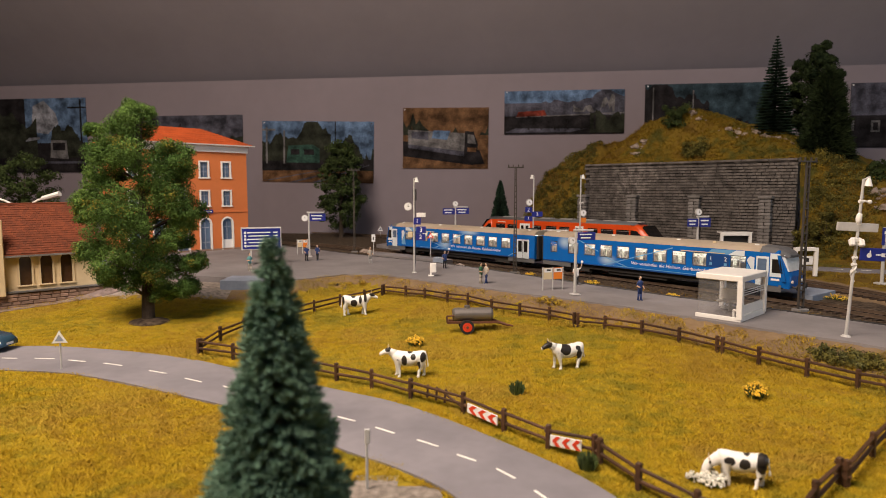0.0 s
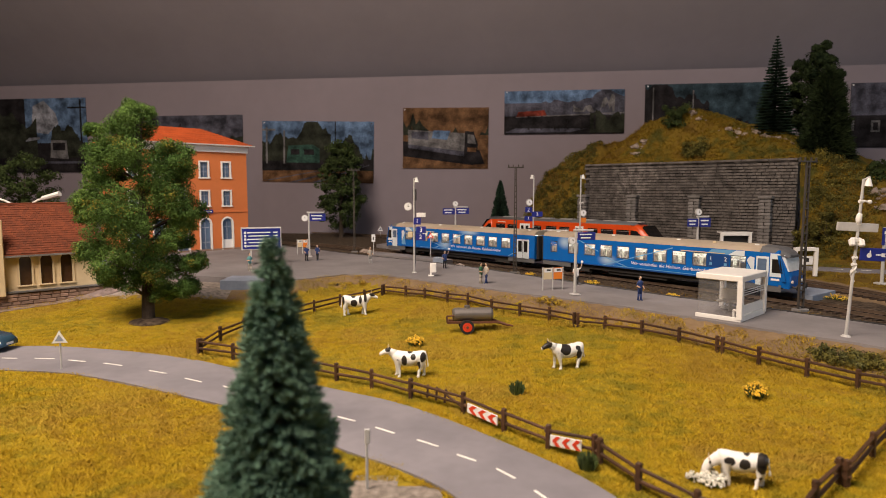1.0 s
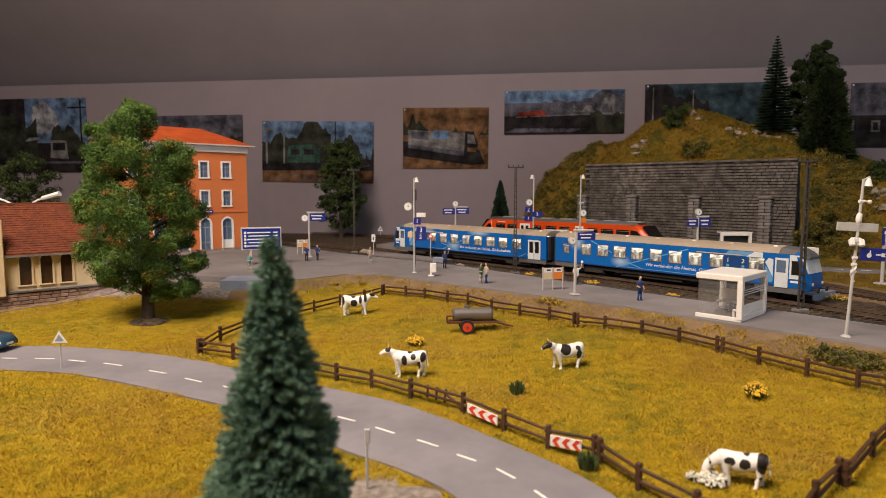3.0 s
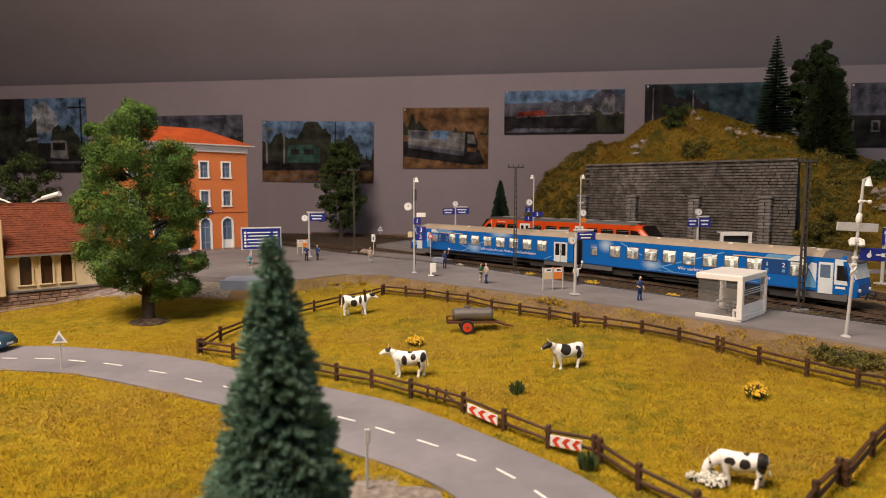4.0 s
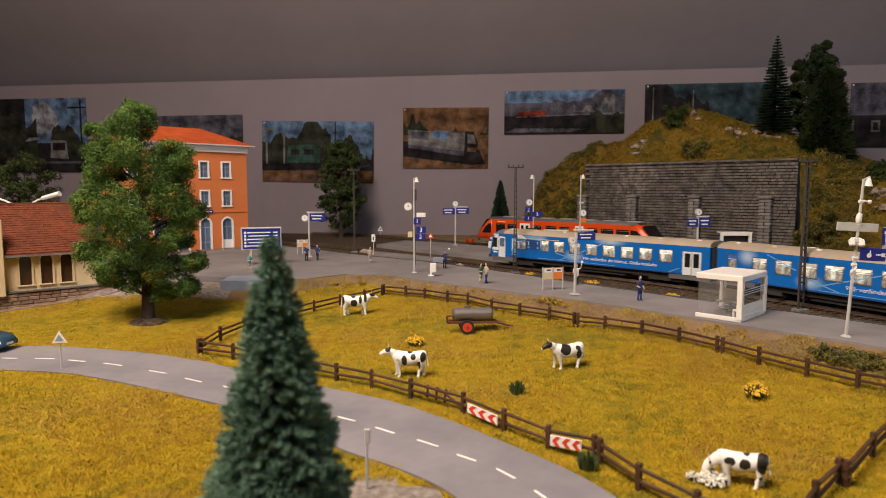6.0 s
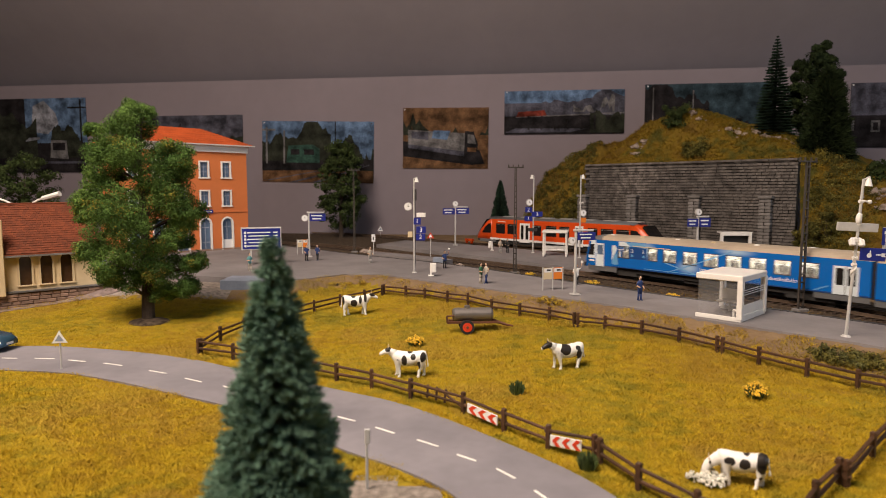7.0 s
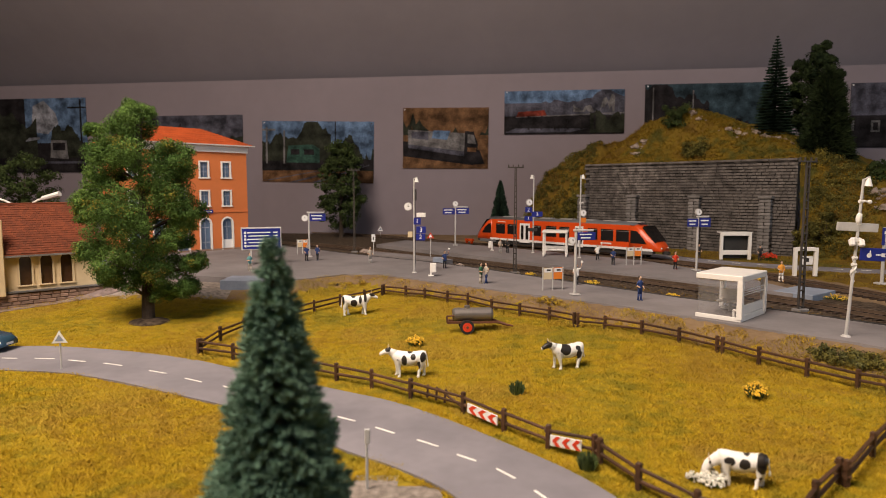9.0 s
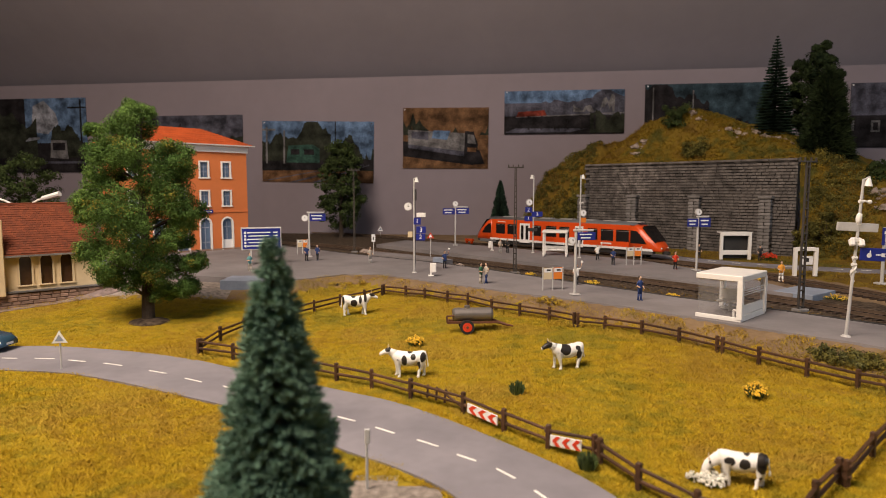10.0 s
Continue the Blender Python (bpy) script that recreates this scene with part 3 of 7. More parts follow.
def bogie(parent, x):
    g = part("bogie", boxes(((0, -1.15, 0.55), (3.6, 0.18, 0.35)), ((0, 1.15, 0.55), (3.6, 0.18, 0.35)), ((0, 0, 0.6), (0.8, 2.3, 0.3))), DARK, parent, loc=(x, 0, 0))
    for dx in (-1.4, 1.4):
        bm = BM()
        for y in (-0.86, 0.86):
            rod(bm, (dx, y - 0.08, 0.5), (dx, y + 0.08, 0.5), 0.49, n=16)
        rod(bm, (dx, -0.86, 0.5), (dx, 0.86, 0.5), 0.1, n=6)
        part("wheelset", bm, RUBBER, g)


def slab(parent, name, sg, pts, y, mat, thick=0.012):
    bm = BM()
    plate(bm, [(sg * d, z) for d, z in pts], y, y - thick)
    return part(name, bm, mat, parent)


def interior(car, sg, a, b, z0, z1):
    part("cabin_floor", boxes(((sg * (a + b) / 2, 0, z0), (b - a, 2.9, 0.1))), GREY, car)
    part("cabin_lamp", boxes(((sg * (a + b) / 2, 0.2, z1), (b - a - 2.4, 0.9, 0.06))), LAMPW, car, "glowing cabin ceiling strip")
    rng = random.Random(int(a * 10 + b * 7 + sg))
    bm = BM()
    d = a + 0.7
    while d < b - 0.6:
        for y in (-0.95, 0.75):
            box(bm, (sg * d, y, z0 + 0.45), (0.62, 0.85, 0.3), bevel=0.06)
            box(bm, (sg * (d + 0.28), y, z0 + 0.95), (0.16, 0.85, 1.0), bevel=0.05)
        d += 1.03 + rng.uniform(-0.04, 0.04)
    part("seat_rows", bm, SEATM, car, "pale seats in rows")
    part("cabin_lining", boxes(((sg * (a + b) / 2, 1.42, (z0 + z1) / 2), (b - a, 0.05, z1 - z0))), LINING, car)


LAMPW = material("cabin_lamp_glow", (1.0, 0.96, 0.86), 0.5, spread=0.0, bump=0.0, emit=10.0)
LINING = material("cream_cabin_lining", (0.72, 0.68, 0.58), 0.7, spread=0.5, scale=150, bump=0.0)
SEATM = material("pale_seat", (0.30, 0.27, 0.23), 0.7, spread=0.6, scale=260, bump=0.0)
WINF = material("window_rubber", (0.05, 0.06, 0.07), 0.5, spread=0.1, bump=0.0)
# the windscreen's white reflection is put into its base colour
NOSEW = material("windscreen_pale_reflection", (0.70, 0.76, 0.80), 0.08, spread=0.15, scale=60, bump=0.0, spec=0.8)
LAMPH = material("headlight_glass", (0.8, 0.8, 0.75), 0.15, spread=0.02, bump=0.0)
PALEB = material("train_pale_patch", (0.64, 0.70, 0.74), 0.4, spread=0.08, scale=40, bump=0.0)


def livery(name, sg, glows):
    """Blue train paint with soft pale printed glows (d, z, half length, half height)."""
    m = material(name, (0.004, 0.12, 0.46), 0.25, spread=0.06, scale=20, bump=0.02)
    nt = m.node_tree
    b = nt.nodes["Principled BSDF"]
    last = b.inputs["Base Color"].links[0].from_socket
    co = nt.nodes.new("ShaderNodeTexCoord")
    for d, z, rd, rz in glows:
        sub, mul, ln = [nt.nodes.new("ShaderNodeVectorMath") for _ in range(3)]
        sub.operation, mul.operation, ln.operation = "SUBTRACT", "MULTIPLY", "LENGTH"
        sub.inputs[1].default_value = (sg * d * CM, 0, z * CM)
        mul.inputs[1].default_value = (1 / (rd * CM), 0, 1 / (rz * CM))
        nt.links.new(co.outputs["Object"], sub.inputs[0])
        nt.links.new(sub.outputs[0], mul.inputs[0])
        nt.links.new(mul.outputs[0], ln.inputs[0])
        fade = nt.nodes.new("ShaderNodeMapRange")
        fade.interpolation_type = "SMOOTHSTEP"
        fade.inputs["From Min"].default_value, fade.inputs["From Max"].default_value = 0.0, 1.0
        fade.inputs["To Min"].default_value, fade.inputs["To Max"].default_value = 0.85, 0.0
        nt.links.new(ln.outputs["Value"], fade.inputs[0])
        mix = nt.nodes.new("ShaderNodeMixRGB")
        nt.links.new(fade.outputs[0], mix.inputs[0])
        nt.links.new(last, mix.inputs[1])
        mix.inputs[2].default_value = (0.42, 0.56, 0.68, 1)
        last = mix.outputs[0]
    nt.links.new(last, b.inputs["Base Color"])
    return m


def railcar(sg, L, wins, narrow, doors, lines, glows, slogan_x, label):
    """One blue railcar. Distances run from the coupled end; sg is the way its cab points along x."""
    car = thing("railcar", (0, 0, 0), 0, label, "railcar")
    car.scale.z = 0.93
    dc = L - 2.75
    low, high = 2.33, 3.5
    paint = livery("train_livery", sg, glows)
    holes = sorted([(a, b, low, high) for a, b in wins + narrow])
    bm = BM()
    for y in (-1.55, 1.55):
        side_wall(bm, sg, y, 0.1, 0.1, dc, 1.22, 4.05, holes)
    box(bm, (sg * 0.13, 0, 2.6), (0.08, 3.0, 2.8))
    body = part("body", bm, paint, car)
    bm = BM()
    nose(bm, sg, [(dc, 1.6, 1.6, 1.22, 4.05, 4.3), (L - 0.95, 1.6, 1.55, 1.15, 4.0, 4.25), (L - 0.38, 1.48, 1.35, 1.0, 2.75, 3.0), (L - 0.12, 1.38, 1.22, 0.95, 2.2, 2.35), (L - 0.02, 1.25, 1.12, 1.0, 1.9, 2.0)])
    cab = part("cab", bm, BLUE, car, "sloping blue driver's cab")
    bm = BM()
    roof_shell(bm, sg * 0.1, sg * (L - 2.35), 1.6, 4.05, 4.62)
    part("roof", bm, ROOFT, car, "beige ribbed roof")
    bm = BM()
    nose(bm, sg, [(L - 2.4, 1.6, 1.58, 4.0, 4.15, 4.64), (L - 1.2, 1.52, 1.42, 3.98, 4.1, 4.5), (L - 0.5, 1.35, 1.2, 3.72, 3.82, 4.05), (L - 0.28, 1.2, 1.0, 3.62, 3.68, 3.78)])
    part("cab_visor", bm, SKIRT, car, "dark grey cab roof")
    for k in range(7):
        d = 1.5 + k * (L - 4.5) / 6
        part("roof_vent", boxes(((sg * d, -0.9 if k % 2 else -0.7, 4.56), (0.34, 0.24, 0.2)), bevel=0.04), CREAM if k % 2 else WHITE, car)
    # skirts, underframe and running gear
    for y in (-1.52, 1.52):
        part("skirt", boxes(((sg * 2.0, y, 0.98), (3.8, 0.1, 0.5))), SKIRT, car, "grey skirt panel")
        part("skirt", boxes(((sg * (L - 2.4), y, 0.95), (3.6, 0.1, 0.62))), SKIRT, car, "grey skirt panel")
    part("underframe", boxes(((sg * L / 2, 0, 0.95), (L - 2.5, 2.5, 0.55)), ((sg * L * 0.45, 0, 0.6), (6.5, 2.1, 0.5)), bevel=0.05), DARK, car)
    bogie(car, sg * 4.3)
    bogie(car, sg * (L - 4.6))
    interior(car, sg, 0.2, dc, 1.5, 3.9)
    # windows: rubber frame, pane, one transom
    for a, b in wins + narrow:
        bm = BM()
        m, w = (a + b) / 2, (b - a)
        for c, s in (((sg * m, -1.61, low - 0.03), (w + 0.1, 0.03, 0.07)), ((sg * m, -1.61, high + 0.03), (w + 0.1, 0.03, 0.07)), ((sg * a, -1.61, 2.89), (0.07, 0.03, 1.05)), ((sg * b, -1.61, 2.89), (0.07, 0.03, 1.05))):
            box(bm, c, s)
        wf = part("window", bm, WINF, car)
        part("pane", boxes(((sg * m, -1.56, 2.89), (w, 0.02, 1.12))), GLASS, wf)
        part("transom", boxes(((sg * m, -1.585, 3.16), (w, 0.02, 0.04))), SIGNW, wf)
    for a, b in doors:
        d = part("door", boxes(((sg * (a + b) / 2, -1.61, 2.35), (b - a, 0.04, 2.3)), bevel=0.02), PALEB, car, "pale double passenger door")
        for k in (0.27, 0.73):
            x = sg * (a + (b - a) * k)
            bm = BM()
            box(bm, (x, -1.635, 2.65), ((b - a) * 0.3, 0.02, 1.35), bevel=0.008)
            part("door_pane", bm, PANED, d)
        part("door_gap", boxes(((sg * (a + b) / 2, -1.634, 2.35), (0.05, 0.012, 2.25))), DARK, d)
    # cab door and cab windows
    d = part("cab_door", boxes(((sg * (L - 2.11), -1.62, 2.4), (1.02, 0.03, 2.55)), bevel=0.01), PALEB, car, "pale cab door")
    part("door_pane", boxes(((sg * (L - 2.14), -1.64, 2.95), (0.72, 0.02, 1.05)), bevel=0.008), PANEB, d)
    slab(car, "cab_window_frame", sg, [(L - 1.52, 1.95), (L - 0.42, 1.95), (L - 0.78, 3.98), (L - 1.52, 3.98)], -1.56, PALEB, 0.05)
    slab(car, "cab_side_window", sg, [(L - 1.36, 2.3), (L - 0.5, 2.3), (L - 0.74, 3.5), (L - 1.36, 3.5)], -1.57, PANED, 0.055)
    slab(car, "cab_pillar", sg, [(L - 0.52, 1.6), (L - 0.26, 1.6), (L - 0.72, 3.85), (L - 0.98, 3.85)], -1.55, BLUE, 0.075)
    bm = BM()
    vs = [bm.verts.new((sg * d, y, z)) for d, y, z in ((L - 0.42, -1.25, 2.35), (L - 0.42, 1.25, 2.35), (L - 0.82, 1.3, 3.75), (L - 0.82, -1.3, 3.75))]
    up = [bm.verts.new(v.co + Vector((sg * 0.28, 0, 0.12))) for v in vs]
    bm.faces.new(up)
    for i in range(4):
        bm.faces.new((vs[i], vs[(i + 1) % 4], up[(i + 1) % 4], up[i]))
    bmesh.ops.recalc_face_normals(bm, faces=bm.faces)
    part("windscreen", bm, NOSEW, car, "sloping windscreen with a pale reflection in its colour")
    for y in (-0.95, 0.95):
        bm = BM()
        rod(bm, (sg * (L - 0.08), y, 1.55), (sg * (L + 0.05), y, 1.55), 0.15, n=10)
        part("headlight", bm, LAMPH, car)
        bm = BM()
        rod(bm, (sg * (L - 0.1), y * 0.9, 1.1), (sg * (L + 0.35), y * 0.9, 1.1), 0.09, n=8)
        rod(bm, (sg * (L + 0.35), y * 0.9, 1.1), (sg * (L + 0.42), y * 0.9, 1.1), 0.24, n=12)
        part("buffer", bm, DARK, car)
    # painted patches near the cab and crossing pale lines on the flank
    y = -1.602
    slab(car, "paint_patch", sg, [(18.9, 3.56), (20.7, 3.56), (21.4, 4.0), (19.3, 4.0)], y, BLUEL)
    slab(car, "paint_patch", sg, [(20.75, 3.56), (22.15, 3.56), (22.15, 4.02), (21.45, 4.02)], y, PALEB)
    slab(car, "paint_patch", sg, [(22.35, 3.2), (22.98, 1.95), (22.98, 3.5), (22.6, 3.6)], y, PALEB)
    slab(car, "paint_patch", sg, [(22.2, 1.5), (22.98, 1.5), (22.98, 1.9), (22.4, 2.9)], y, BLUEL)
    slab(car, "paint_panel", sg, [(18.92, 2.3), (20.9, 2.3), (20.9, 3.5), (18.92, 3.5)], y, BLUED)
    slab(car, "paint_stripe", sg, [(16.4, 3.6), (20.5, 3.6), (20.5, 3.68), (16.4, 3.68)], y - 0.03, CREAM)
    slab(car, "paint_band", sg, [(0.15, 1.22), (22.98, 1.22), (22.98, 1.34), (0.15, 1.34)], y, BLUED)
    for p, q in lines:
        slab(car, "paint_line", sg, [p, q, (q[0], q[1] + 0.1), (p[0], p[1] + 0.1)] if sg * (q[0] - p[0]) > 0 else [q, p, (p[0], p[1] + 0.1), (q[0], q[1] + 0.1)], y - 0.002, BLUEL)
    lettering("slogan", "Wir verbinden die Heimat. G\u00e4ubodenbahn", 0.48, SIGNW, car, (slogan_x, y - 0.015, 1.9), slant=0.2, depth=0.006)
    slab(car, "small_print", sg, [(L * 0.36, 1.38), (L * 0.72, 1.38), (L * 0.72, 1.44), (L * 0.36, 1.44)], y, BLUEL)
    for d, w in ((19.25, "1"), (20.55, "2")):
        lettering("class_number", w, 0.55, SIGNW, car, (sg * d, y - 0.03, 3.1), depth=0.006)
        slab(car, "notice", sg, [(d - 0.12, 2.5), (d + 0.12, 2.5), (d + 0.12, 2.75), (d - 0.12, 2.75)], y - 0.014, BLUEL)
    slab(car, "emblem", sg, [(L - 1.4, 1.62), (L - 0.75, 1.62), (L - 0.75, 1.8), (L - 1.4, 1.8)], -1.57, SIGNW, 0.05)
    bm = BM()
    for k in range(3):
        box(bm, (-sg * (0.02 + 0.12 * k), 0, 2.6), (0.06, 2.6 + 0.12 * (k % 2), 2.7))
    part("gangway_bellows", bm, DARK, car)
    return car


L1, L2 = 26.6, 25.75
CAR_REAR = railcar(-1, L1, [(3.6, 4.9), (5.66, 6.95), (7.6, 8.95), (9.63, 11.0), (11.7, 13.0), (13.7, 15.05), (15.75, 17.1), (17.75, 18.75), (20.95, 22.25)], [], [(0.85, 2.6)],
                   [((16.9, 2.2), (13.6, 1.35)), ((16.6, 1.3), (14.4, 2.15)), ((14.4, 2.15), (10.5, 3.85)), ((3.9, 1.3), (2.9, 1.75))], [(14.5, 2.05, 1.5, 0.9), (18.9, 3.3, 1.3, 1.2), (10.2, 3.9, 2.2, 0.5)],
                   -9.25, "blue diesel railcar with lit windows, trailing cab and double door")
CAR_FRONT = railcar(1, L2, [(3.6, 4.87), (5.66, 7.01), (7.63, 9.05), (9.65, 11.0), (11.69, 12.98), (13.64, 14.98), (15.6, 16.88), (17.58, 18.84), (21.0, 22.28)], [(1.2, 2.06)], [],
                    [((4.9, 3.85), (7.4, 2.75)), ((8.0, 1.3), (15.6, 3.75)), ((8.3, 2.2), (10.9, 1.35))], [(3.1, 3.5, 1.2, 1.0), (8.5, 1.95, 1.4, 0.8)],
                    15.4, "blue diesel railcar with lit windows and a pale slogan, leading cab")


def lint(p, q):
    """The short red railcar standing between plan points p and q."""
    p, q = Vector(p), Vector(q)
    L = (q - p).length
    ang = math.degrees(math.atan2((q - p).y, (q - p).x))
    car = thing("red_railcar", (p.x, p.y, TRK_Z + 0.37), ang, "bright red single diesel railcar with dark windows standing at the platform", "railcar")
    u = (q - p) / L
    e = p + 1.6 * Vector((u.y, -u.x))
    t = lambda px: ((px - 784) / 1120 * e.y - e.x) / (u.x - u.y * (px - 784) / 1120)
    holes = [(t(a), t(b), 2.05, 3.6) for a, b in ((878, 894), (898, 915), (942, 958), (966, 985), (990, 1008), (1041, 1058), (1064, 1086), (1091, 1114))]
    bm = BM()
    for y in (-1.55, 1.55):
        side_wall(bm, 1, y, 0.1, 3.6, L - 4.2, 1.1, 4.25, holes)
    part("body", bm, RED, car)
    bm = BM()
    nose(bm, 1, [(3.6, 1.6, 1.6, 1.1, 4.25, 4.4), (2.2, 1.55, 1.45, 1.1, 3.6, 4.0), (0.9, 1.4, 1.3, 1.05, 2.5, 2.8), (0.15, 1.2, 1.1, 1.0, 1.7, 1.85), (0, 1.1, 1.0, 1.0, 1.5, 1.6)])
    part("cab", bm, RED, car, smooth=True)
    bm = BM()
    nose(bm, 1, [(L - 4.2, 1.6, 1.6, 1.1, 4.25, 4.4), (L - 2.6, 1.58, 1.45, 1.1, 3.7, 4.1), (L - 1.1, 1.4, 1.3, 1.05, 2.4, 2.75), (L - 0.15, 1.2, 1.1, 1.0, 1.6, 1.75), (L, 1.1, 1.0, 1.0, 1.4, 1.5)])
    part("cab", bm, RED, car, smooth=True)
    bm = BM()
    roof_shell(bm, 3.0, L - 3.6, 1.6, 4.25, 4.62)
    part("roof", bm, SKIRT, car, "dark grey roof with equipment", smooth=True)
    bm = BM()
    for d in range(7):
        box(bm, (6 + d * 3.6, 0.0, 4.62), (2.0, 1.2, 0.14), bevel=0.05)
    part("roof_equipment", bm, GREY, car)
    part("underframe", boxes(((L / 2, 0, 0.8), (L - 4, 2.6, 0.6))), DARK, car)
    for d in (4.2, L / 2, L - 4.2):
        bogie(car, d)
    part("stripe", boxes(((L / 2, -1.61, 1.2), (L - 6.5, 0.03, 0.3))), SIGNW, car, "white sole-bar stripe")
    slab(car, "stripe", 1, [(L - 3.4, 1.05), (L - 0.75, 1.05), (L - 0.95, 1.35), (L - 3.4, 1.35)], -1.6, SIGNW, 0.06)
    for d in (2.6, L - 2.6):
        part("skirt", boxes(((d, -1.45, 0.85), (3.4, 0.3, 0.5)), bevel=0.05), SKIRT, car)
    for a, b, lo, hi in holes:
        w = part("window", boxes((((a + b) / 2, -1.56, 2.83), (b - a, 0.04, 1.56))), PANED, car)
        part("window_top", boxes((((a + b) / 2, -1.585, 3.42), (b - a, 0.015, 0.03))), GREY, w)
    for a, b in ((t(920), t(938)), (t(1018), t(1033))):
        d = part("door", boxes((((a + b) / 2, -1.61, 2.35), (b - a, 0.05, 2.9)), bevel=0.02), SIGNW, car, "white double door")
        for k in (0.27, 0.73):
            part("door_pane", boxes(((a + (b - a) * k, -1.64, 2.45), ((b - a) * 0.26, 0.02, 2.1))), PANED, d)
    slab(car, "cab_side_window", 1, [(L - 4.0, 1.95), (L - 1.75, 1.95), (L - 2.3, 2.7), (L - 3.1, 3.5), (L - 4.0, 3.6)], -1.57, PANED, 0.05)
    slab(car, "cab_side_window", 1, [(1.5, 2.05), (3.4, 2.05), (3.4, 3.6), (2.9, 3.5), (2.1, 2.9)], -1.57, PANED, 0.05)
    for base, dx in ((L, 1), (0, -1)):
        bm = BM()
        f = lambda d: base - dx * d
        vs = [bm.verts.new((f(d), y, z)) for d, y, z in ((0.75, -1.22, 2.05), (0.75, 1.22, 2.05), (2.45, 1.4, 3.95), (2.45, -1.4, 3.95))]
        up = [bm.verts.new(v.co + Vector((dx * 0.2, 0, 0.25))) for v in vs]
        bm.faces.new(up)
        for i in range(4):
            bm.faces.new((vs[i], vs[(i + 1) % 4], up[(i + 1) % 4], up[i]))
        bmesh.ops.recalc_face_normals(bm, faces=bm.faces)
        part("windscreen", bm, PANED, car, "dark raked windscreen")
        bm = BM()
        box(bm, (base + dx * 0.2, 0, 0.85), (0.9, 0.5, 0.4), bevel=0.05)
        part("coupler", bm, DARK, car)
        for y in (-0.8, 0.8):
            part("headlight", boxes(((base - dx * 0.1, y, 1.45), (0.3, 0.4, 0.16)), bevel=0.03), LAMPH, car)
    slab(car, "emblem", 1, [(t(1064), 1.62), (t(1083), 1.62), (t(1083), 1.8), (t(1064), 1.8)], -1.602, SIGNW)
    slab(car, "fleet_mark", 1, [(t(881), 3.85), (t(895), 3.85), (t(895), 3.98), (t(881), 3.98)], -1.602, SIGNW)
    return car


lint((6.4, 103.0), (28.15, 79.8))
bs = thing("buffer_stop", (4.3, 102.6, PLAT_Z - 0.05), -45, "low red buffer stop beside the red railcar", "buffer stop")
part("beam", boxes(((0, 0, 0.55), (1.6, 0.5, 0.4)), bevel=0.05), RED, bs)
for x in (-0.55, 0.55):
    part("leg", boxes(((x, 0, 0.2), (0.2, 0.4, 0.4))), RED, bs)


def motions():
    p = np.array(spline(A_PTS, 600))
    seg = np.r_[0, np.cumsum(np.linalg.norm(np.diff(p, axis=0), axis=1))]
    zero = seg[np.argmin(np.hypot(p[:, 0] - A0.x, p[:, 1] - A0.y))]
    on = lambda s: np.array([np.interp(s + zero, seg, p[:, 0]), np.interp(s + zero, seg, p[:, 1])])
    # distance run by the train along the front track, by time
    T = [0.0, 1.7, 2.0, 2.5, 2.7, 3.0, 3.4, 3.8, 4.0, 4.5, 5.0, 5.5, 5.7, 6.0, 6.4, 6.8, 7.0, 7.5, 8.0, 8.5, 9.0, 9.5, 10.0]
    S = [0.0, 0.0, 0.07, 0.5, 0.88, 1.6, 2.85, 4.3, 5.08, 7.65, 10.8, 14.85, 16.72, 19.65, 24.4, 29.9, 32.7, 40.1, 47.75, 55.6, 63.4, 71.2, 79.0]

    def place(s, sg, L):
        a, b = on(s + sg * 4.3), on(s + sg * (L - 4.6))
        d = (b - a) * sg
        ang = math.atan2(d[1], d[0])
        u = np.array([math.cos(ang), math.sin(ang)]) * sg
        o = a - u * 4.3
        return pose(o[0] * CM, o[1] * CM, (TRK_Z + 0.37) * CM, 0, 0, math.degrees(ang))

    joint = [s - 16.8 for s in S]
    walk(CAR_REAR, [(t, place(j, -1, L1)) for t, j in zip(T, joint)])
    walk(CAR_FRONT, [(t, place(j + 0.75, 1, L2)) for t, j in zip(T, joint)])


# ---- stones of the retaining wall ----
def stone_mesh(name, w, h, d, mat, seed):
    rng = random.Random(seed)
    bm = BM()
    vs = box(bm, (0, 0, 0), (w, d, h))
    for v in vs:
        if v.co.y < 0:
            v.co.x *= 0.955 + rng.uniform(-0.01, 0.01)
            v.co.z *= 0.78 + rng.uniform(-0.04, 0.04)
            v.co.y += rng.uniform(-0.03, 0.02)
    return mesh_of(name, bm, mat)


COURSE = 0.44
widths = (0.6, 0.74, 0.88, 1.05)
near_kinds = [stone_mesh("stone", w, COURSE - 0.06, 0.22, STONE, k) for k, w in enumerate(widths)]
rng = random.Random(4)
laid, ends = [], []
for row in range(31):
    x = rng.uniform(-0.4, 0)
    z = 1.0 + COURSE * (row + 0.5)
    while x < RLEN - 0.3:
        k = rng.randrange(4)
        w = widths[k] + 0.02
        if x > -0.2 and x + w < RLEN + 0.02:
            laid.append((x + w / 2, z, k))
            last = x + w
        x += w
    ends.append((last, z))
laid.sort(key=lambda s: -s[0])
bm = BM()
for n, (x, z, k) in enumerate(laid):
    y = -0.02 + rng.uniform(-0.05, 0.05)
    if n < 290:
        piece("stone", near_kinds[k], ret, (x, y, z))
    else:
        for v in box(bm, (x, y, z), (widths[k], 0.22, COURSE - 0.06)):
            if v.co.y < y:
                v.co.x = x + (v.co.x - x) * 0.955
                v.co.z = z + (v.co.z - z) * (0.78 + rng.uniform(-0.04, 0.04))
for last, z in ends:
    if RLEN - last > 0.12:
        box(bm, ((last + RLEN) / 2, -0.02, z), (RLEN - last - 0.03, 0.22, COURSE - 0.1))
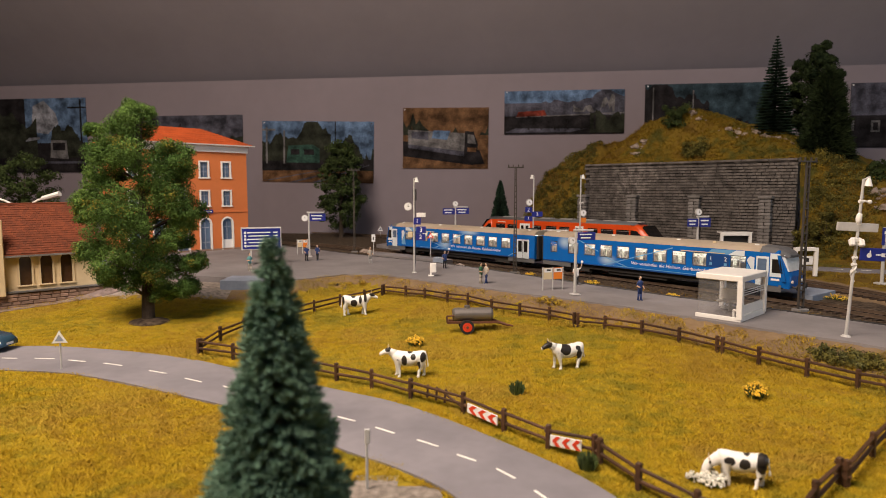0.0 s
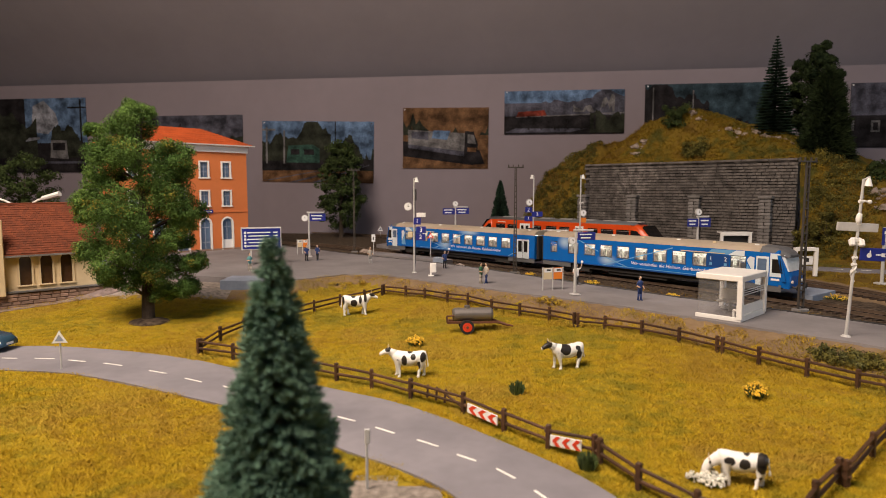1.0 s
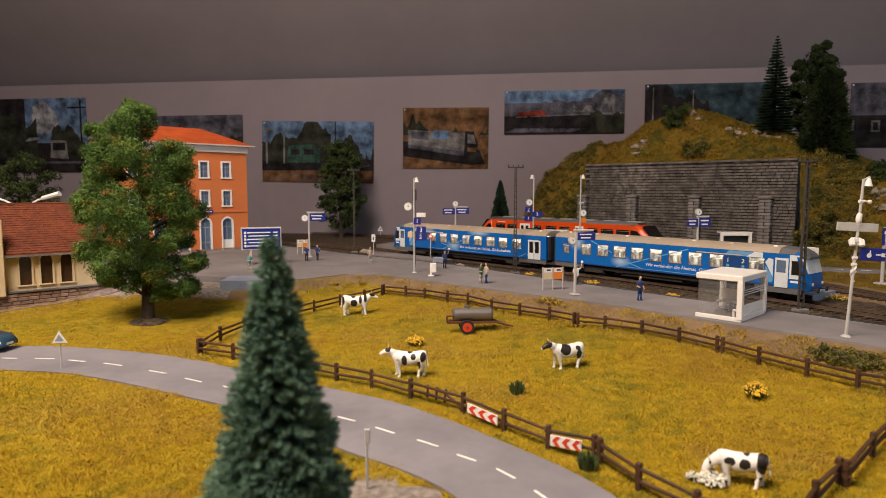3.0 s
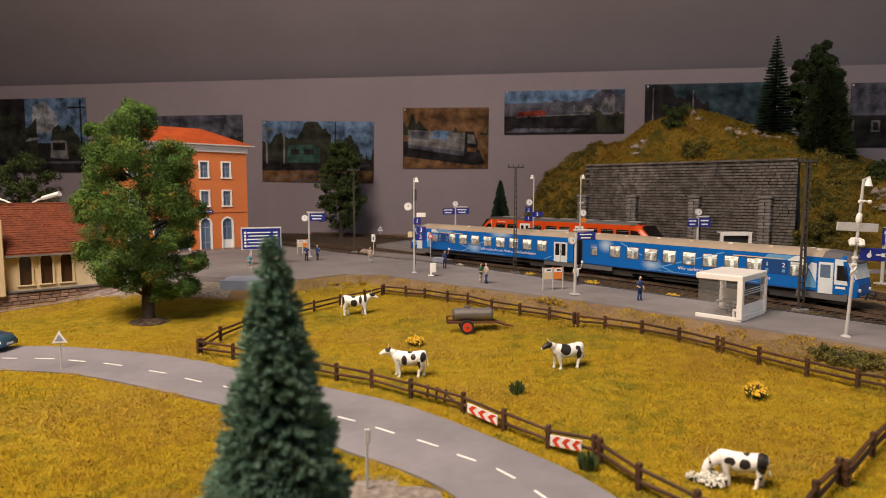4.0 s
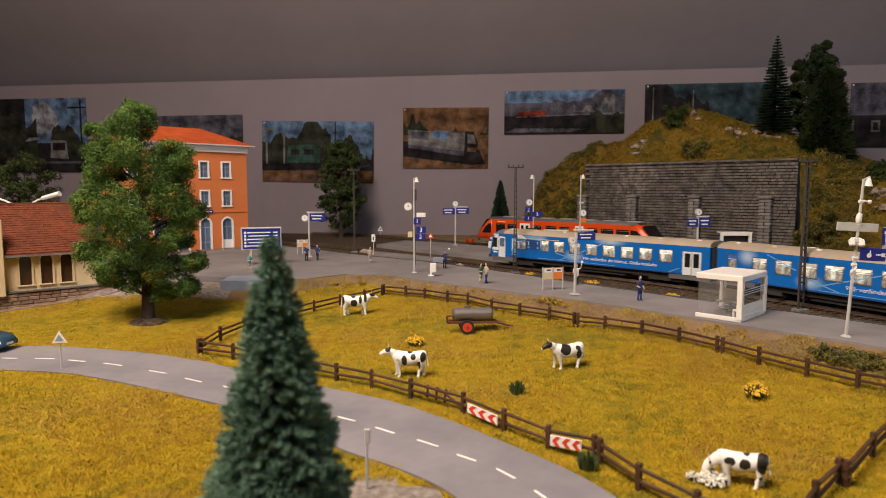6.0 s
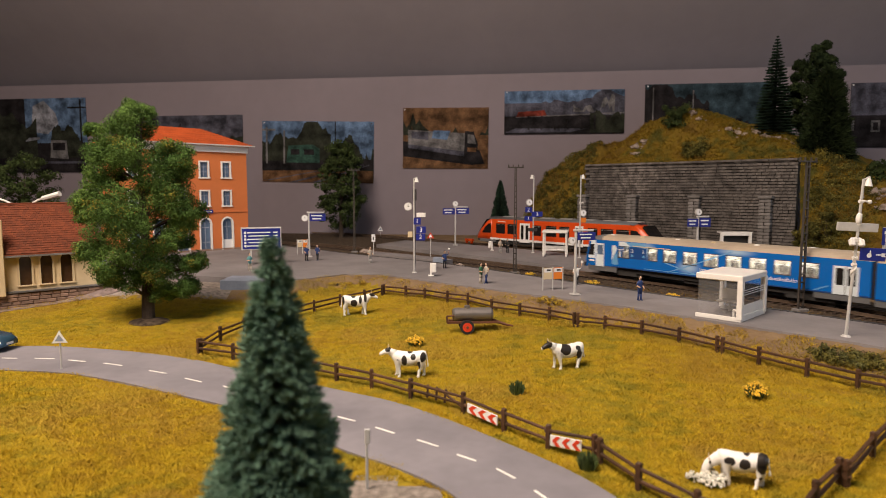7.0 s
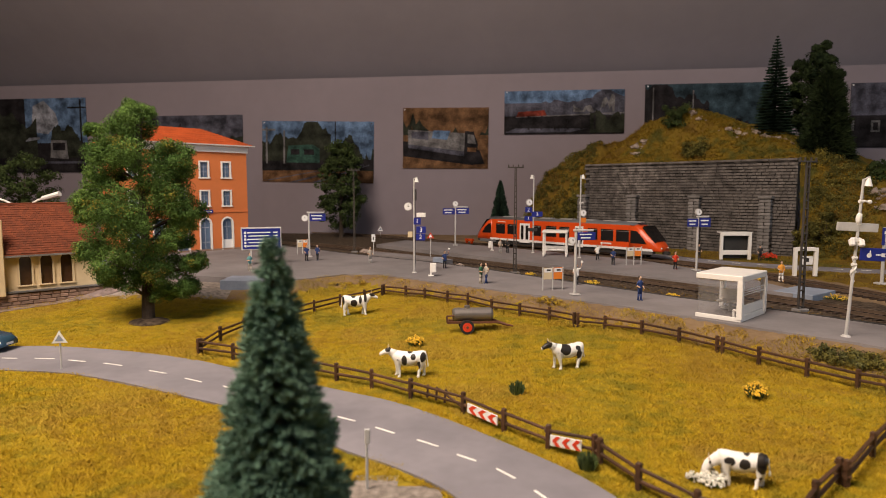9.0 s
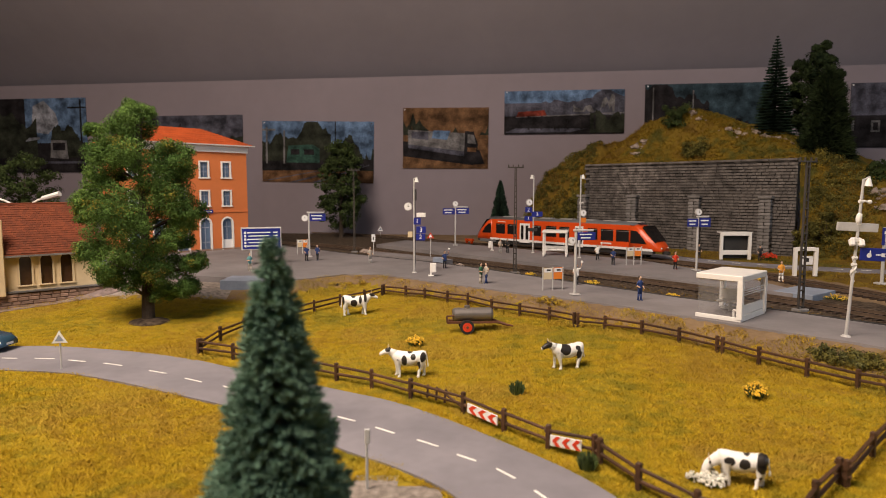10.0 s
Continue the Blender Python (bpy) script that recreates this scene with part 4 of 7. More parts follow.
tagged(part("stone_courses", bm, STONE, ret), kind="stuff")
for k in range(9):
    part("coping_stone", boxes((((k + 0.5) * RLEN / 9, 0.35, RTOP + 0.05), (RLEN / 9 - 0.06, 1.4, 0.32)), bevel=0.05), STONE, ret)
for px in (1035, 1122, 1232, 1357):
    kk = (px - 784) / 1120
    w = (kk * R0.y - R0.x) / (RU.x - kk * RU.y)
    b = part("buttress", boxes(((0, -0.5, 5.0), (1.5, 1.0, 8.2))), MORTAR, ret, loc=(w, -0.1, 0))
    brm = mesh_of("stone", boxes(((0, 0, 0), (0.78, 1.16, 0.4)), bevel=0.05), CAP)
    for row in range(18):
        for s in (-1, 1):
            off = 0.12 if (row + (s > 0)) % 2 else -0.12
            piece("stone", brm, b, (s * 0.41 + off * 0.3, -0.55 + 0.02 * (row % 3), 1.1 + row * 0.455))
    part("cap_stone", boxes(((0, -0.5, 9.35), (1.9, 1.4, 0.4)), bevel=0.08), CAP, b)


# ---- station house ----
def arch_pts(w, h, n=8):
    """A door or window outline with a round head, from its foot."""
    r = w / 2
    return [(-r, 0), (r, 0)] + [(r * math.cos(math.pi * k / n), h - r + r * math.sin(math.pi * k / n)) for k in range(n + 1)]


def wall_with_openings(bm, L, H, y0, y1, rows):
    """A wall slab in strips, open where rows of (low, high, [(centre, width)]) say."""
    z = 0.0
    for lo, hi, cells in rows:
        box(bm, (L / 2, (y0 + y1) / 2, (z + lo) / 2), (L, y1 - y0, lo - z)) if lo > z else None
        x = 0.0
        for c, w in cells:
            box(bm, ((x + c - w / 2) / 2, (y0 + y1) / 2, (lo + hi) / 2), (c - w / 2 - x, y1 - y0, hi - lo))
            x = c + w / 2
        box(bm, ((x + L) / 2, (y0 + y1) / 2, (lo + hi) / 2), (L - x, y1 - y0, hi - lo))
        z = hi
    box(bm, (L / 2, (y0 + y1) / 2, (z + H) / 2), (L, y1 - y0, H - z))


def station():
    L, H, D = 17.0, 14.9, 10.0
    s = thing("station_house", (-40.8, 81.6, PLAT_Z), 45.5, "orange three-storey station house with white frames and terracotta hip roof", "house")
    cols = [0.95, 4.15, 7.3, 10.5, 13.75]
    rows = [(0.0, 4.6, [(c, 1.55) for c in cols]), (6.35, 8.45, [(c, 1.2) for c in cols]), (10.35, 12.5, [(c, 1.2) for c in cols])]
    bm = BM()
    wall_with_openings(bm, L, H, 0, 0.4, rows)
    part("front_wall", bm, ORANGE, s)
    part("end_wall", boxes(((L - 0.2, D / 2 + 0.2, H / 2), (0.4, D - 0.4, H))), ORANGE, s)
    part("end_wall", boxes(((0.2, D / 2 + 0.2, H / 2), (0.4, D - 0.4, H))), ORANGE, s)
    part("back_wall", boxes(((L / 2, D - 0.2, H / 2), (L - 0.8, 0.4, H))), ORANGE, s)
    part("plinth", boxes(((L / 2, -0.05, 0.12), (L + 0.1, 0.14, 0.25))), BRICKM, s)
    part("cornice", boxes(((L / 2, -0.12, H - 0.55), (L + 0.3, 0.3, 0.9)), ((L / 2, -0.25, H - 0.1), (L + 0.6, 0.5, 0.22))), WHITE, s, "white moulded cornice")
    part("string_course", boxes(((L / 2, -0.05, 5.45), (L, 0.12, 0.14))), ORANGE, s)
    bm = BM()
    o = 0.9
    c = [bm.verts.new(p) for p in ((-o, -o, H), (L + o, -o, H), (L + o, D + o, H), (-o, D + o, H), (D / 2 - 0.5, D / 2, H + 2.6), (L - D / 2 + 0.5, D / 2, H + 2.6))]
    for f in ((0, 1, 5, 4), (1, 2, 5), (2, 3, 4, 5), (3, 0, 4), (3, 2, 1, 0)):
        bm.faces.new([c[i] for i in f])
    r = part("roof", bm, ROOFR, s, "terracotta hip roof")
    bm = BM()
    for k in range(1, 15):
        f = k / 15
        y = -o + (D / 2 + o) * f
        box(bm, (L / 2, y, H + 2.6 * f + 0.03), ((L + 2 * o) * (1 - f) + (L - D + 1) * f, 0.09, 0.09))
    tagged(part("tile_course", bm, ROOFR, r), kind="stuff")
    part("eaves_gutter", boxes(((L / 2, -o - 0.05, H - 0.02), (L + 2 * o, 0.16, 0.16))), POLE, s)
    for c in cols:
        for lo, hi in ((6.35, 8.45), (10.35, 12.5)):
            m, h = (lo + hi) / 2, hi - lo
            w = part("window", boxes(((c - 0.66, -0.05, m), (0.2, 0.2, h + 0.3)), ((c + 0.66, -0.05, m), (0.2, 0.2, h + 0.3)), ((c, -0.05, hi + 0.06), (1.2, 0.2, 0.2)), ((c, -0.07, lo - 0.08), (1.7, 0.26, 0.18))), WHITE, s, "white window surround")
            part("pane", boxes(((c, 0.22, m), (1.2, 0.05, h))), PANEB, w)
            part("glazing_bar", boxes(((c, 0.17, m), (0.08, 0.05, h)), ((c, 0.17, m + 0.4), (1.2, 0.05, 0.06)), ((c, 0.17, m - 0.3), (1.2, 0.05, 0.06))), STEP, w)
        bm = BM()
        outer, inner = arch_pts(1.85, 4.78), arch_pts(1.5, 4.55)
        n = len(outer)
        v = [[bm.verts.new((x + c, y, z)) for x, z in ring] for ring, y in ((outer, -0.12), (inner, -0.12), (outer, 0.0), (inner, 0.3))]
        for i in range(1, n):
            j = (i + 1) % n
            for p, q in ((0, 1), (2, 0), (1, 3)):
                bm.faces.new((v[p][i], v[p][j], v[q][j], v[q][i]))
        bmesh.ops.recalc_face_normals(bm, faces=bm.faces)
        d = part("arched_door", bm, WHITE, s, "white arched door surround")
        bm = BM()
        plate(bm, [(x + c, z) for x, z in arch_pts(1.54, 4.57)], 0.26, 0.32)
        part("pane", bm, PANEB, d)
        part("glazing_bar", boxes(((c, 0.22, 2.0), (0.09, 0.05, 4.0)), ((c, 0.22, 3.3), (1.5, 0.05, 0.1)), ((c, 0.22, 1.2), (1.5, 0.05, 0.1))), STEP, d)
    part("door_panel", boxes(((13.75, 0.2, 0.75), (1.5, 0.06, 1.4))), SIGNW, s, "pale lower door panel")
    b = part("name_board", boxes(((10.2, -0.15, 5.55), (2.7, 0.1, 0.5))), SIGNB, s, "blue station name board")
    part("lettering_bar", boxes(((10.4, -0.21, 5.55), (1.9, 0.02, 0.16))), SIGNW, b)


station()


# ---- goods shed ----
def shed():
    L, D = 12.0, 7.0
    s = thing("goods_shed", (-41.4, 51.1, 0.2), 42.0, "cream shed with arched windows, stone plinth and brown tiled roof", "house")
    bm = BM()
    cols = [6.25, 7.85, 9.42]
    wall_with_openings(bm, L, 3.4, 0, 0.35, [(0.55, 3.2, [(c, 0.92) for c in cols])])
    part("front_wall", bm, CREAM, s, loc=(0, 0, 1.3))
    part("end_wall", boxes(((L - 0.18, D / 2 + 0.18, 3.0), (0.35, D - 0.4, 3.4))), CREAM, s)
    part("back_wall", boxes(((L / 2, D, 3.0), (L, 0.35, 3.4))), CREAM, s)
    bm = BM()
    vs = [bm.verts.new((x, y, z)) for x in (L - 0.35, L) for y, z in ((0, 4.7), (D, 4.7), (D / 2, 8.6))]
    for f in ((0, 2, 1), (3, 4, 5), (0, 1, 4, 3), (1, 2, 5, 4), (2, 0, 3, 5)):
        bm.faces.new([vs[i] for i in f])
    bmesh.ops.recalc_face_normals(bm, faces=bm.faces)
    part("gable", bm, CREAM, s)
    p = part("plinth", boxes(((L / 2 + 0.3, D / 2, 0.6), (L + 0.4, D + 0.6, 1.5))), BRICKM, s)
    me = [mesh_of("block", boxes(((0, 0, 0), (w, 0.2, 0.3)), bevel=0.04), BRICKM) for w in (0.6, 0.75, 0.9)]
    rng = random.Random(8)
    for r in range(4):
        x = -0.2 - 0.3 * (r % 2)
        while x < L + 0.2:
            k = rng.randrange(3)
            w = (0.6, 0.75, 0.9)[k]
            piece("block", me[k], p, (x + w / 2, -0.33 + rng.uniform(-0.03, 0.03), 0.05 + r * 0.34))
            x += w + 0.05
    part("plinth_cap", boxes(((L / 2 + 0.3, -0.28, 1.36), (L + 0.6, 0.5, 0.12))), CAP, s)
    for c in cols:
        bm = BM()
        outer, inner = arch_pts(1.22, 2.86), arch_pts(0.92, 2.65)
        n = len(outer)
        v = [[bm.verts.new((x + c, y, z + 1.85 - dz)) for x, z in ring] for ring, y, dz in ((outer, -0.1, 0.05), (inner, -0.1, 0), (outer, 0.0, 0.05), (inner, 0.28, 0))]
        for i in range(1, n):
            j = (i + 1) % n
            for a, b in ((0, 1), (2, 0), (1, 3)):
                bm.faces.new((v[a][i], v[a][j], v[b][j], v[b][i]))
        # spandrels behind the round head
        bmesh.ops.recalc_face_normals(bm, faces=bm.faces)
        w = part("window", bm, CREAM, s)
        bm = BM()
        plate(bm, [(x + c, z + 1.85) for x, z in arch_pts(0.97, 2.66)], 0.2, 0.26)
        part("pane", bm, PANEBR, w)
        for sx in (-1, 1):
            bm = BM()
            r = 0.46
            arc = [(c + sx * r * math.cos(a), 1.85 + 2.65 - r + r * math.sin(a)) for a in np.linspace(0, math.pi / 2, 6)]
            plate(bm, [(c + sx * (r + 0.02), 4.52)] + arc, 0.02, 0.19)
            part("spandrel", bm, CREAM, w)
        part("sill", boxes(((c, -0.06, 1.82), (1.35, 0.16, 0.1))), CREAM, w)
    part("corner_pier", boxes(((3.9, -0.35, 4.4), (1.5, 0.9, 6.6)), bevel=0.06), CREAM, s, "pale stone corner pier")
    for sg in (-1, 1):
        bm = BM()
        y0, y1 = (-0.5, D / 2) if sg < 0 else (D + 0.5, D / 2)
        vs = [bm.verts.new(q) for q in ((-0.2, y0, 4.45), (L + 0.3, y0, 4.45), (L + 0.3, y1, 8.75), (-0.2, y1, 8.75))]
        up = [bm.verts.new(v.co + Vector((0, 0, 0.22))) for v in vs]
        bm.faces.new(vs[::-1])
        bm.faces.new(up)
        for i in range(4):
            bm.faces.new((vs[i], vs[(i + 1) % 4], up[(i + 1) % 4], up[i]))
        bmesh.ops.recalc_face_normals(bm, faces=bm.faces)
        r = part("roof_slope", bm, ROOFB, s, "brown-red tiled roof slope")
        if sg < 0:
            bm = BM()
            rng = random.Random(3)
            for k in range(22):
                f = (k + 0.5) / 22
                x = -0.2 + 0.14 * (k % 2)
                while x < L + 0.2:
                    box(bm, (x + 0.14, y0 + (y1 - y0) * f, 4.7 + 4.3 * f + rng.uniform(-0.01, 0.01)), (0.26, 0.24, 0.07), rx=44)
                    x += 0.28
            tagged(part("roof_tiles", bm, ROOFB, r), kind="stuff")
    part("ridge", boxes(((L / 2, D / 2, 8.98), (L + 0.5, 0.3, 0.16)), bevel=0.05), ROOFB, s)
    part("gutter", boxes(((L / 2, -0.55, 4.5), (L + 0.4, 0.16, 0.16))), CAP, s)


shed()
bm = BM()
walk_l = [(-41.4 + 0.743 * d + 0.669 * 0.4, 51.1 + 0.669 * d - 0.743 * 0.4) for d in np.linspace(-1, 12.6, 20)] + [(-31.0, 60.6), (-29.2, 61.8)]
walk_r = [(-41.4 + 0.743 * d + 0.669 * 1.5, 51.1 + 0.669 * d - 0.743 * 1.5) for d in np.linspace(-1, 12.6, 20)] + [(-29.8, 59.6), (-28.0, 60.6)]
ribbon(bm, walk_l, walk_r, gz, 0.06, 0.1)
tagged(part("pavement", bm, PAVERS), "narrow pinkish paved strip along the shed", "pavement", kind="structure")
dl = thing("street_lamp", (-41.2, 62.0, 1.3), 0, "white double-armed street lamp behind the shed", "street lamp")
part("pole", rods(((0, 0, 0), (0, 0, 7.0), 0.14)), WHITE, dl)
for sg in (-1, 1):
    bm = BM()
    pts = [(0, 0, 6.9), (sg * 0.7, 0, 7.6), (sg * 1.6, -0.1, 8.1), (sg * 2.4, -0.2, 8.35)]
    for a, b in zip(pts, pts[1:]):
        rod(bm, a, b, 0.1, n=8)
    part("arm", bm, WHITE, dl)
    bm = BM()
    rod(bm, (sg * 2.2, -0.2, 8.3), (sg * 4.0, -0.35, 8.75), 0.22, 0.27, n=8)
    part("lamp_head", bm, WHITE, dl)
k = thing("ticket_kiosk", (-36.1, 65.5, 1.4), 42, "pale blue kiosk with an arched door beside the shed", "kiosk")
part("body", boxes(((0, 0, 1.3), (1.5, 1.5, 2.6)), bevel=0.05), STEP, k)
part("roof", boxes(((0, 0, 2.68), (1.8, 1.8, 0.2)), bevel=0.04), SIGNW, k)
bm = BM()
plate(bm, arch_pts(0.8, 2.0), -0.76, -0.8)
part("door", bm, PANEB, k)

step_ob = part("concrete_steps", boxes(((-18.9, 61.2, 1.2), (4.6, 3.4, 1.34)), bevel=0.04), STEP)
tagged(step_ob, "blue-grey concrete loading step at the forecourt edge", "steps")
blk = thing("platform_end_ramp", (31.2, 54.0, 0), 37, "pale concrete ramp at the end of the island platform", "ramp")
part("slab", boxes(((0, 0, 1.36), (4.4, 3.2, 0.9)), bevel=0.05), STEP, blk)
part("step", boxes(((2.6, -0.2, 1.1), (0.9, 2.4, 0.5)), bevel=0.04), STEP, blk)

# road below the hill
cl = spline([(22, 98), (28, 89), (33.5, 80.5), (40.8, 74.2), (48.5, 70.2), (62, 65), (95, 55)], 60)
REAR = np.array(cl)
rt = np.gradient(REAR, axis=0)
rt /= np.linalg.norm(rt, axis=1)[:, None]
RNRM = np.stack([-rt[:, 1], rt[:, 0]], 1)
bm = BM()
ribbon(bm, [tuple(q) for q in REAR + RNRM * 2.1], [tuple(q) for q in REAR - RNRM * 1.7], flat, 1.36, 0.3)
road2 = tagged(part("road_rear", bm, ASPHALT), "narrow grey road below the stone wall", "road", kind="structure")
for i in range(14, 58, 3):
    dash("road_dash", REAR[i] + RNRM[i] * 0.2, REAR[i] + RNRM[i] * 0.2 + rt[i] * 1.0, 0.16, 1.365, road2)


# ---- platform furniture ----
def sign_board(parent, x, z, w, h, text="", bars=2, y=-0.1, name="sign", rz=0.0):
    b = part(name, boxes(((0, 0, 0), (w, 0.09, h)), bevel=0.015), SIGNB, parent, "blue sign board", loc=(x, y, z), rz=rz)
    if text:
        lettering("sign_lettering", text, h * 0.95, SIGNW, b, (0, -0.05, 0), depth=0.004)
    else:
        for k in range(bars):
            part("lettering_bar", boxes(((-0.06 * w, -0.052, h * (0.22 - 0.42 * k)), (w * (0.7 - 0.15 * k), 0.012, h * 0.16))), SIGNW, b)
    return b


def clock(parent, x, z, r=0.42):
    bm = BM()
    rod(bm, (x, -0.14, z), (x, 0.14, z), r, n=18)
    c = part("clock", bm, POLE, parent, "round platform clock")
    bm = BM()
    rod(bm, (x, -0.16, z), (x, -0.13, z), r * 0.86, n=18)
    part("clock_face", bm, SIGNW, c)
    part("clock_hand", boxes(((x + 0.02, -0.17, z + r * 0.25), (0.05, 0.012, r * 0.5)), ((x + r * 0.15, -0.17, z), (r * 0.35, 0.012, 0.05))), DARK, c)


def lamp_post(x, y, z, h, rz, label, lean=0.0, side=1):
    s = thing("platform_lamp", (x, y, z), rz, label, "lamp post", "lamps on the platforms")
    if lean:
        s.matrix_basis = pose(x * CM, y * CM, z * CM, 0, lean, rz)
    bm = BM()
    rod(bm, (0, 0, 0), (0, 0, h), 0.1, 0.075, n=10)
    part("pole", bm, POLE, s)
    bm = BM()
    rod(bm, (0, 0, 0), (0, 0, 0.1), 0.28, 0.2, n=12)
    part("base", bm, POLE, s)
    bm = BM()
    rod(bm, (0, 0, h - 0.05), (side * 0.35, 0, h + 0.12), 0.06, n=6)
    part("bracket", bm, POLE, s)
    bm = BM()
    rod(bm, (side * 0.28, 0, h - 0.4), (side * 0.28, 0, h + 0.06), 0.25, 0.1, n=12)
    part("lantern", bm, WHITE, s, "white lantern head")
    return s


l1 = lamp_post(-3.0, 65.6, PLAT_Z, 9.8, -8, "grey platform lamp post with clock and blue track signs")
clock(l1, -0.62, 6.9, 0.42)
part("arm_board", boxes(((0.75, -0.05, 6.05), (0.95, 0.1, 0.42)), bevel=0.02), WHITE, l1)
sign_board(l1, 0.35, 5.4, 0.75, 0.7, "1")
sign_board(l1, 0.75, 4.5, 1.0, 0.7, "3")
sign_board(l1, 0.7, 3.75, 1.0, 0.7, "2")
part("loudspeaker", boxes(((-0.4, 0, 4.0), (0.5, 0.4, 0.6)), bevel=0.05), CREAM, l1)
sg_ = thing("light_signal", (-3.22, 72.0, 1.25), 0, "black colour-light signal on a thin mast", "signal")
part("mast", rods(((0, 0, 0), (0, 0, 9.0), 0.08)), DARK, sg_)
part("signal_head", boxes(((0, -0.1, 8.6), (0.45, 0.25, 1.3)), bevel=0.06), DARK, sg_)

l2 = lamp_post(23.87, 36.84, PLAT_Z, 9.3, 0, "light grey leaning lamp post with sign arms on the platform", lean=3.0)
part("sign_arm", boxes(((-0.05, 0, 6.5), (2.4, 0.14, 0.5)), bevel=0.02), POLE, l2, "pale grey double-sided sign arm")
part("junction_box", boxes(((0, 0, 6.95), (0.24, 0.24, 0.7)), ((-0.05, 0, 5.75), (0.6, 0.2, 0.28)), bevel=0.05), WHITE, l2)
for z in (3.9, 4.3, 4.7, 8.0):
    bm = BM()
    rod(bm, (-0.12, 0, z), (0.12, 0, z), 0.11, n=8)
    part("clamp", bm, WHITE, l2)
bm = BM()
ball(bm, (-0.06, -0.05, 7.0), 0.19, (0.85, 0.85, 1.8), n=12)
part("ballast_housing", bm, WHITE, l2, smooth=True)
for sx in (-1, 1):
    part("floodlight", boxes(((sx * 0.28 - 0.05, -0.1, 5.6), (0.3, 0.26, 0.42)), bevel=0.05, rx=-24), WHITE, l2, "white tilted floodlight")
bm = BM()
for k in range(9):
    a = k * 0.9
    rod(bm, (0.13 * math.cos(a), 0.13 * math.sin(a), 3.3 + 0.14 * k), (0.13 * math.cos(a + 0.9), 0.13 * math.sin(a + 0.9), 3.44 + 0.14 * k), 0.045, n=5)
part("cable", bm, WHITE, l2, "white cable wound round the post")
bm = BM()
rod(bm, (-0.1, 0, 8.05), (0.45, 0, 8.0), 0.06, n=6)
ball(bm, (0.5, 0, 8.0), 0.13, n=8)
part("side_lamp", bm, WHITE, l2)
sb = part("sign", boxes(((0, 0, 0), (1.5, 0.1, 0.75)), bevel=0.015), SIGNB, l2, "blue direction sign with white pictogram and arrow", loc=(1.0, -0.05, 4.95), rz=0)
part("arrow", boxes(((0.4, -0.06, 0), (0.5, 0.015, 0.07)), ((0.58, -0.06, 0.07), (0.22, 0.015, 0.07)), ((0.58, -0.06, -0.07), (0.22, 0.015, 0.07))), SIGNW, sb)
bm = BM()
rod(bm, (-0.25, -0.065, -0.06), (-0.25, -0.05, -0.06), 0.14, n=12)
box(bm, (-0.2, -0.058, 0.12), (0.07, 0.015, 0.25))
part("pictogram", bm, SIGNW, sb)

l3 = lamp_post(12.3, 86.2, PLAT_Z, 10.5, 6, "grey platform lamp post with clock and blue track signs", side=-1)
clock(l3, -0.6, 6.9, 0.44)
sign_board(l3, -0.7, 5.9, 0.95, 0.72, "2")
sign_board(l3, 0.5, 5.3, 1.5, 0.72, "3")
sign_board(l3, -0.7, 4.7, 1.1, 0.72, "1")
part("cable_box", boxes(((-0.1, -0.1, 3.2), (1.2, 0.5, 0.45)), bevel=0.05), DARK, l3)
l4 = lamp_post(17.3, 79.8, PLAT_Z, 10.4, 6, "grey platform lamp post with clock and orange ticket box")
clock(l4, 0.35, 5.7, 0.42)
part("ticket_validator", boxes(((0.4, 0, 4.8), (0.65, 0.4, 0.6)), bevel=0.03), ORNG, l4, "orange box")
part("arm_board", boxes(((0.1, 0, 7.0), (0.5, 0.2, 0.18))), POLE, l4)


def hanging_sign(x, y, z, h, rz, w, label, sgn=1, thick=0.12, bh=0.95):
    s = thing("station_sign", (x, y, z), rz, label, "station sign", "station signs")
    bm = BM()
    rod(bm, (0, 0, 0), (0, 0, h), thick, n=10)
    part("pole", bm, POLE, s)
    part("base", boxes(((0, 0, 0.06), (0.75, 0.75, 0.12)), bevel=0.04), POLE, s)
    part("top_bar", boxes(((sgn * w * 0.42, 0, h - 0.02), (w * 1.1, 0.3, 0.18)), bevel=0.03), POLE, s)
    sign_board(s, sgn * (w * 0.5 + 0.12), h - 0.17 - bh / 2, w, bh)
    return s


h1 = hanging_sign(10.9, 51.75, PLAT_Z, 5.35, 12, 1.55, "blue station name sign with a clock on a thick grey post", bh=0.65)
clock(h1, -0.35, 4.5, 0.3)
h2 = hanging_sign(1.9, 97.5, PLAT_Z, 6.0, 5, 2.0, "blue station name sign with a clock on a grey post")
sign_board(h2, -1.0, 5.3, 1.9, 0.95)
clock(h2, 0, 6.45, 0.42)
h3 = hanging_sign(-17.2, 81.1, PLAT_Z, 5.75, 8, 2.0, "blue station name sign with a clock on a grey post")
clock(h3, -0.5, 5.0, 0.42)
h4 = hanging_sign(27.2, 67.45, PLAT_Z, 5.8, 8, 1.25, "blue station name sign with a clock on a grey post")
sign_board(h4, -0.65, 5.15, 1.2, 0.85)
clock(h4, 0, 6.25, 0.35)
h5 = thing("station_sign", (42.7, 61.0, 1.25), 0, "blue station name sign on a grey post", "station sign", "station signs")
part("pole", rods(((0, 0, 0), (0, 0, 5.6), 0.16)), POLE, h5)
part("base", boxes(((0, 0, 0.1), (1.0, 1.0, 0.2)), bevel=0.04), POLE, h5)
sign_board(h5, 0.6, 4.7, 1.8, 1.7)


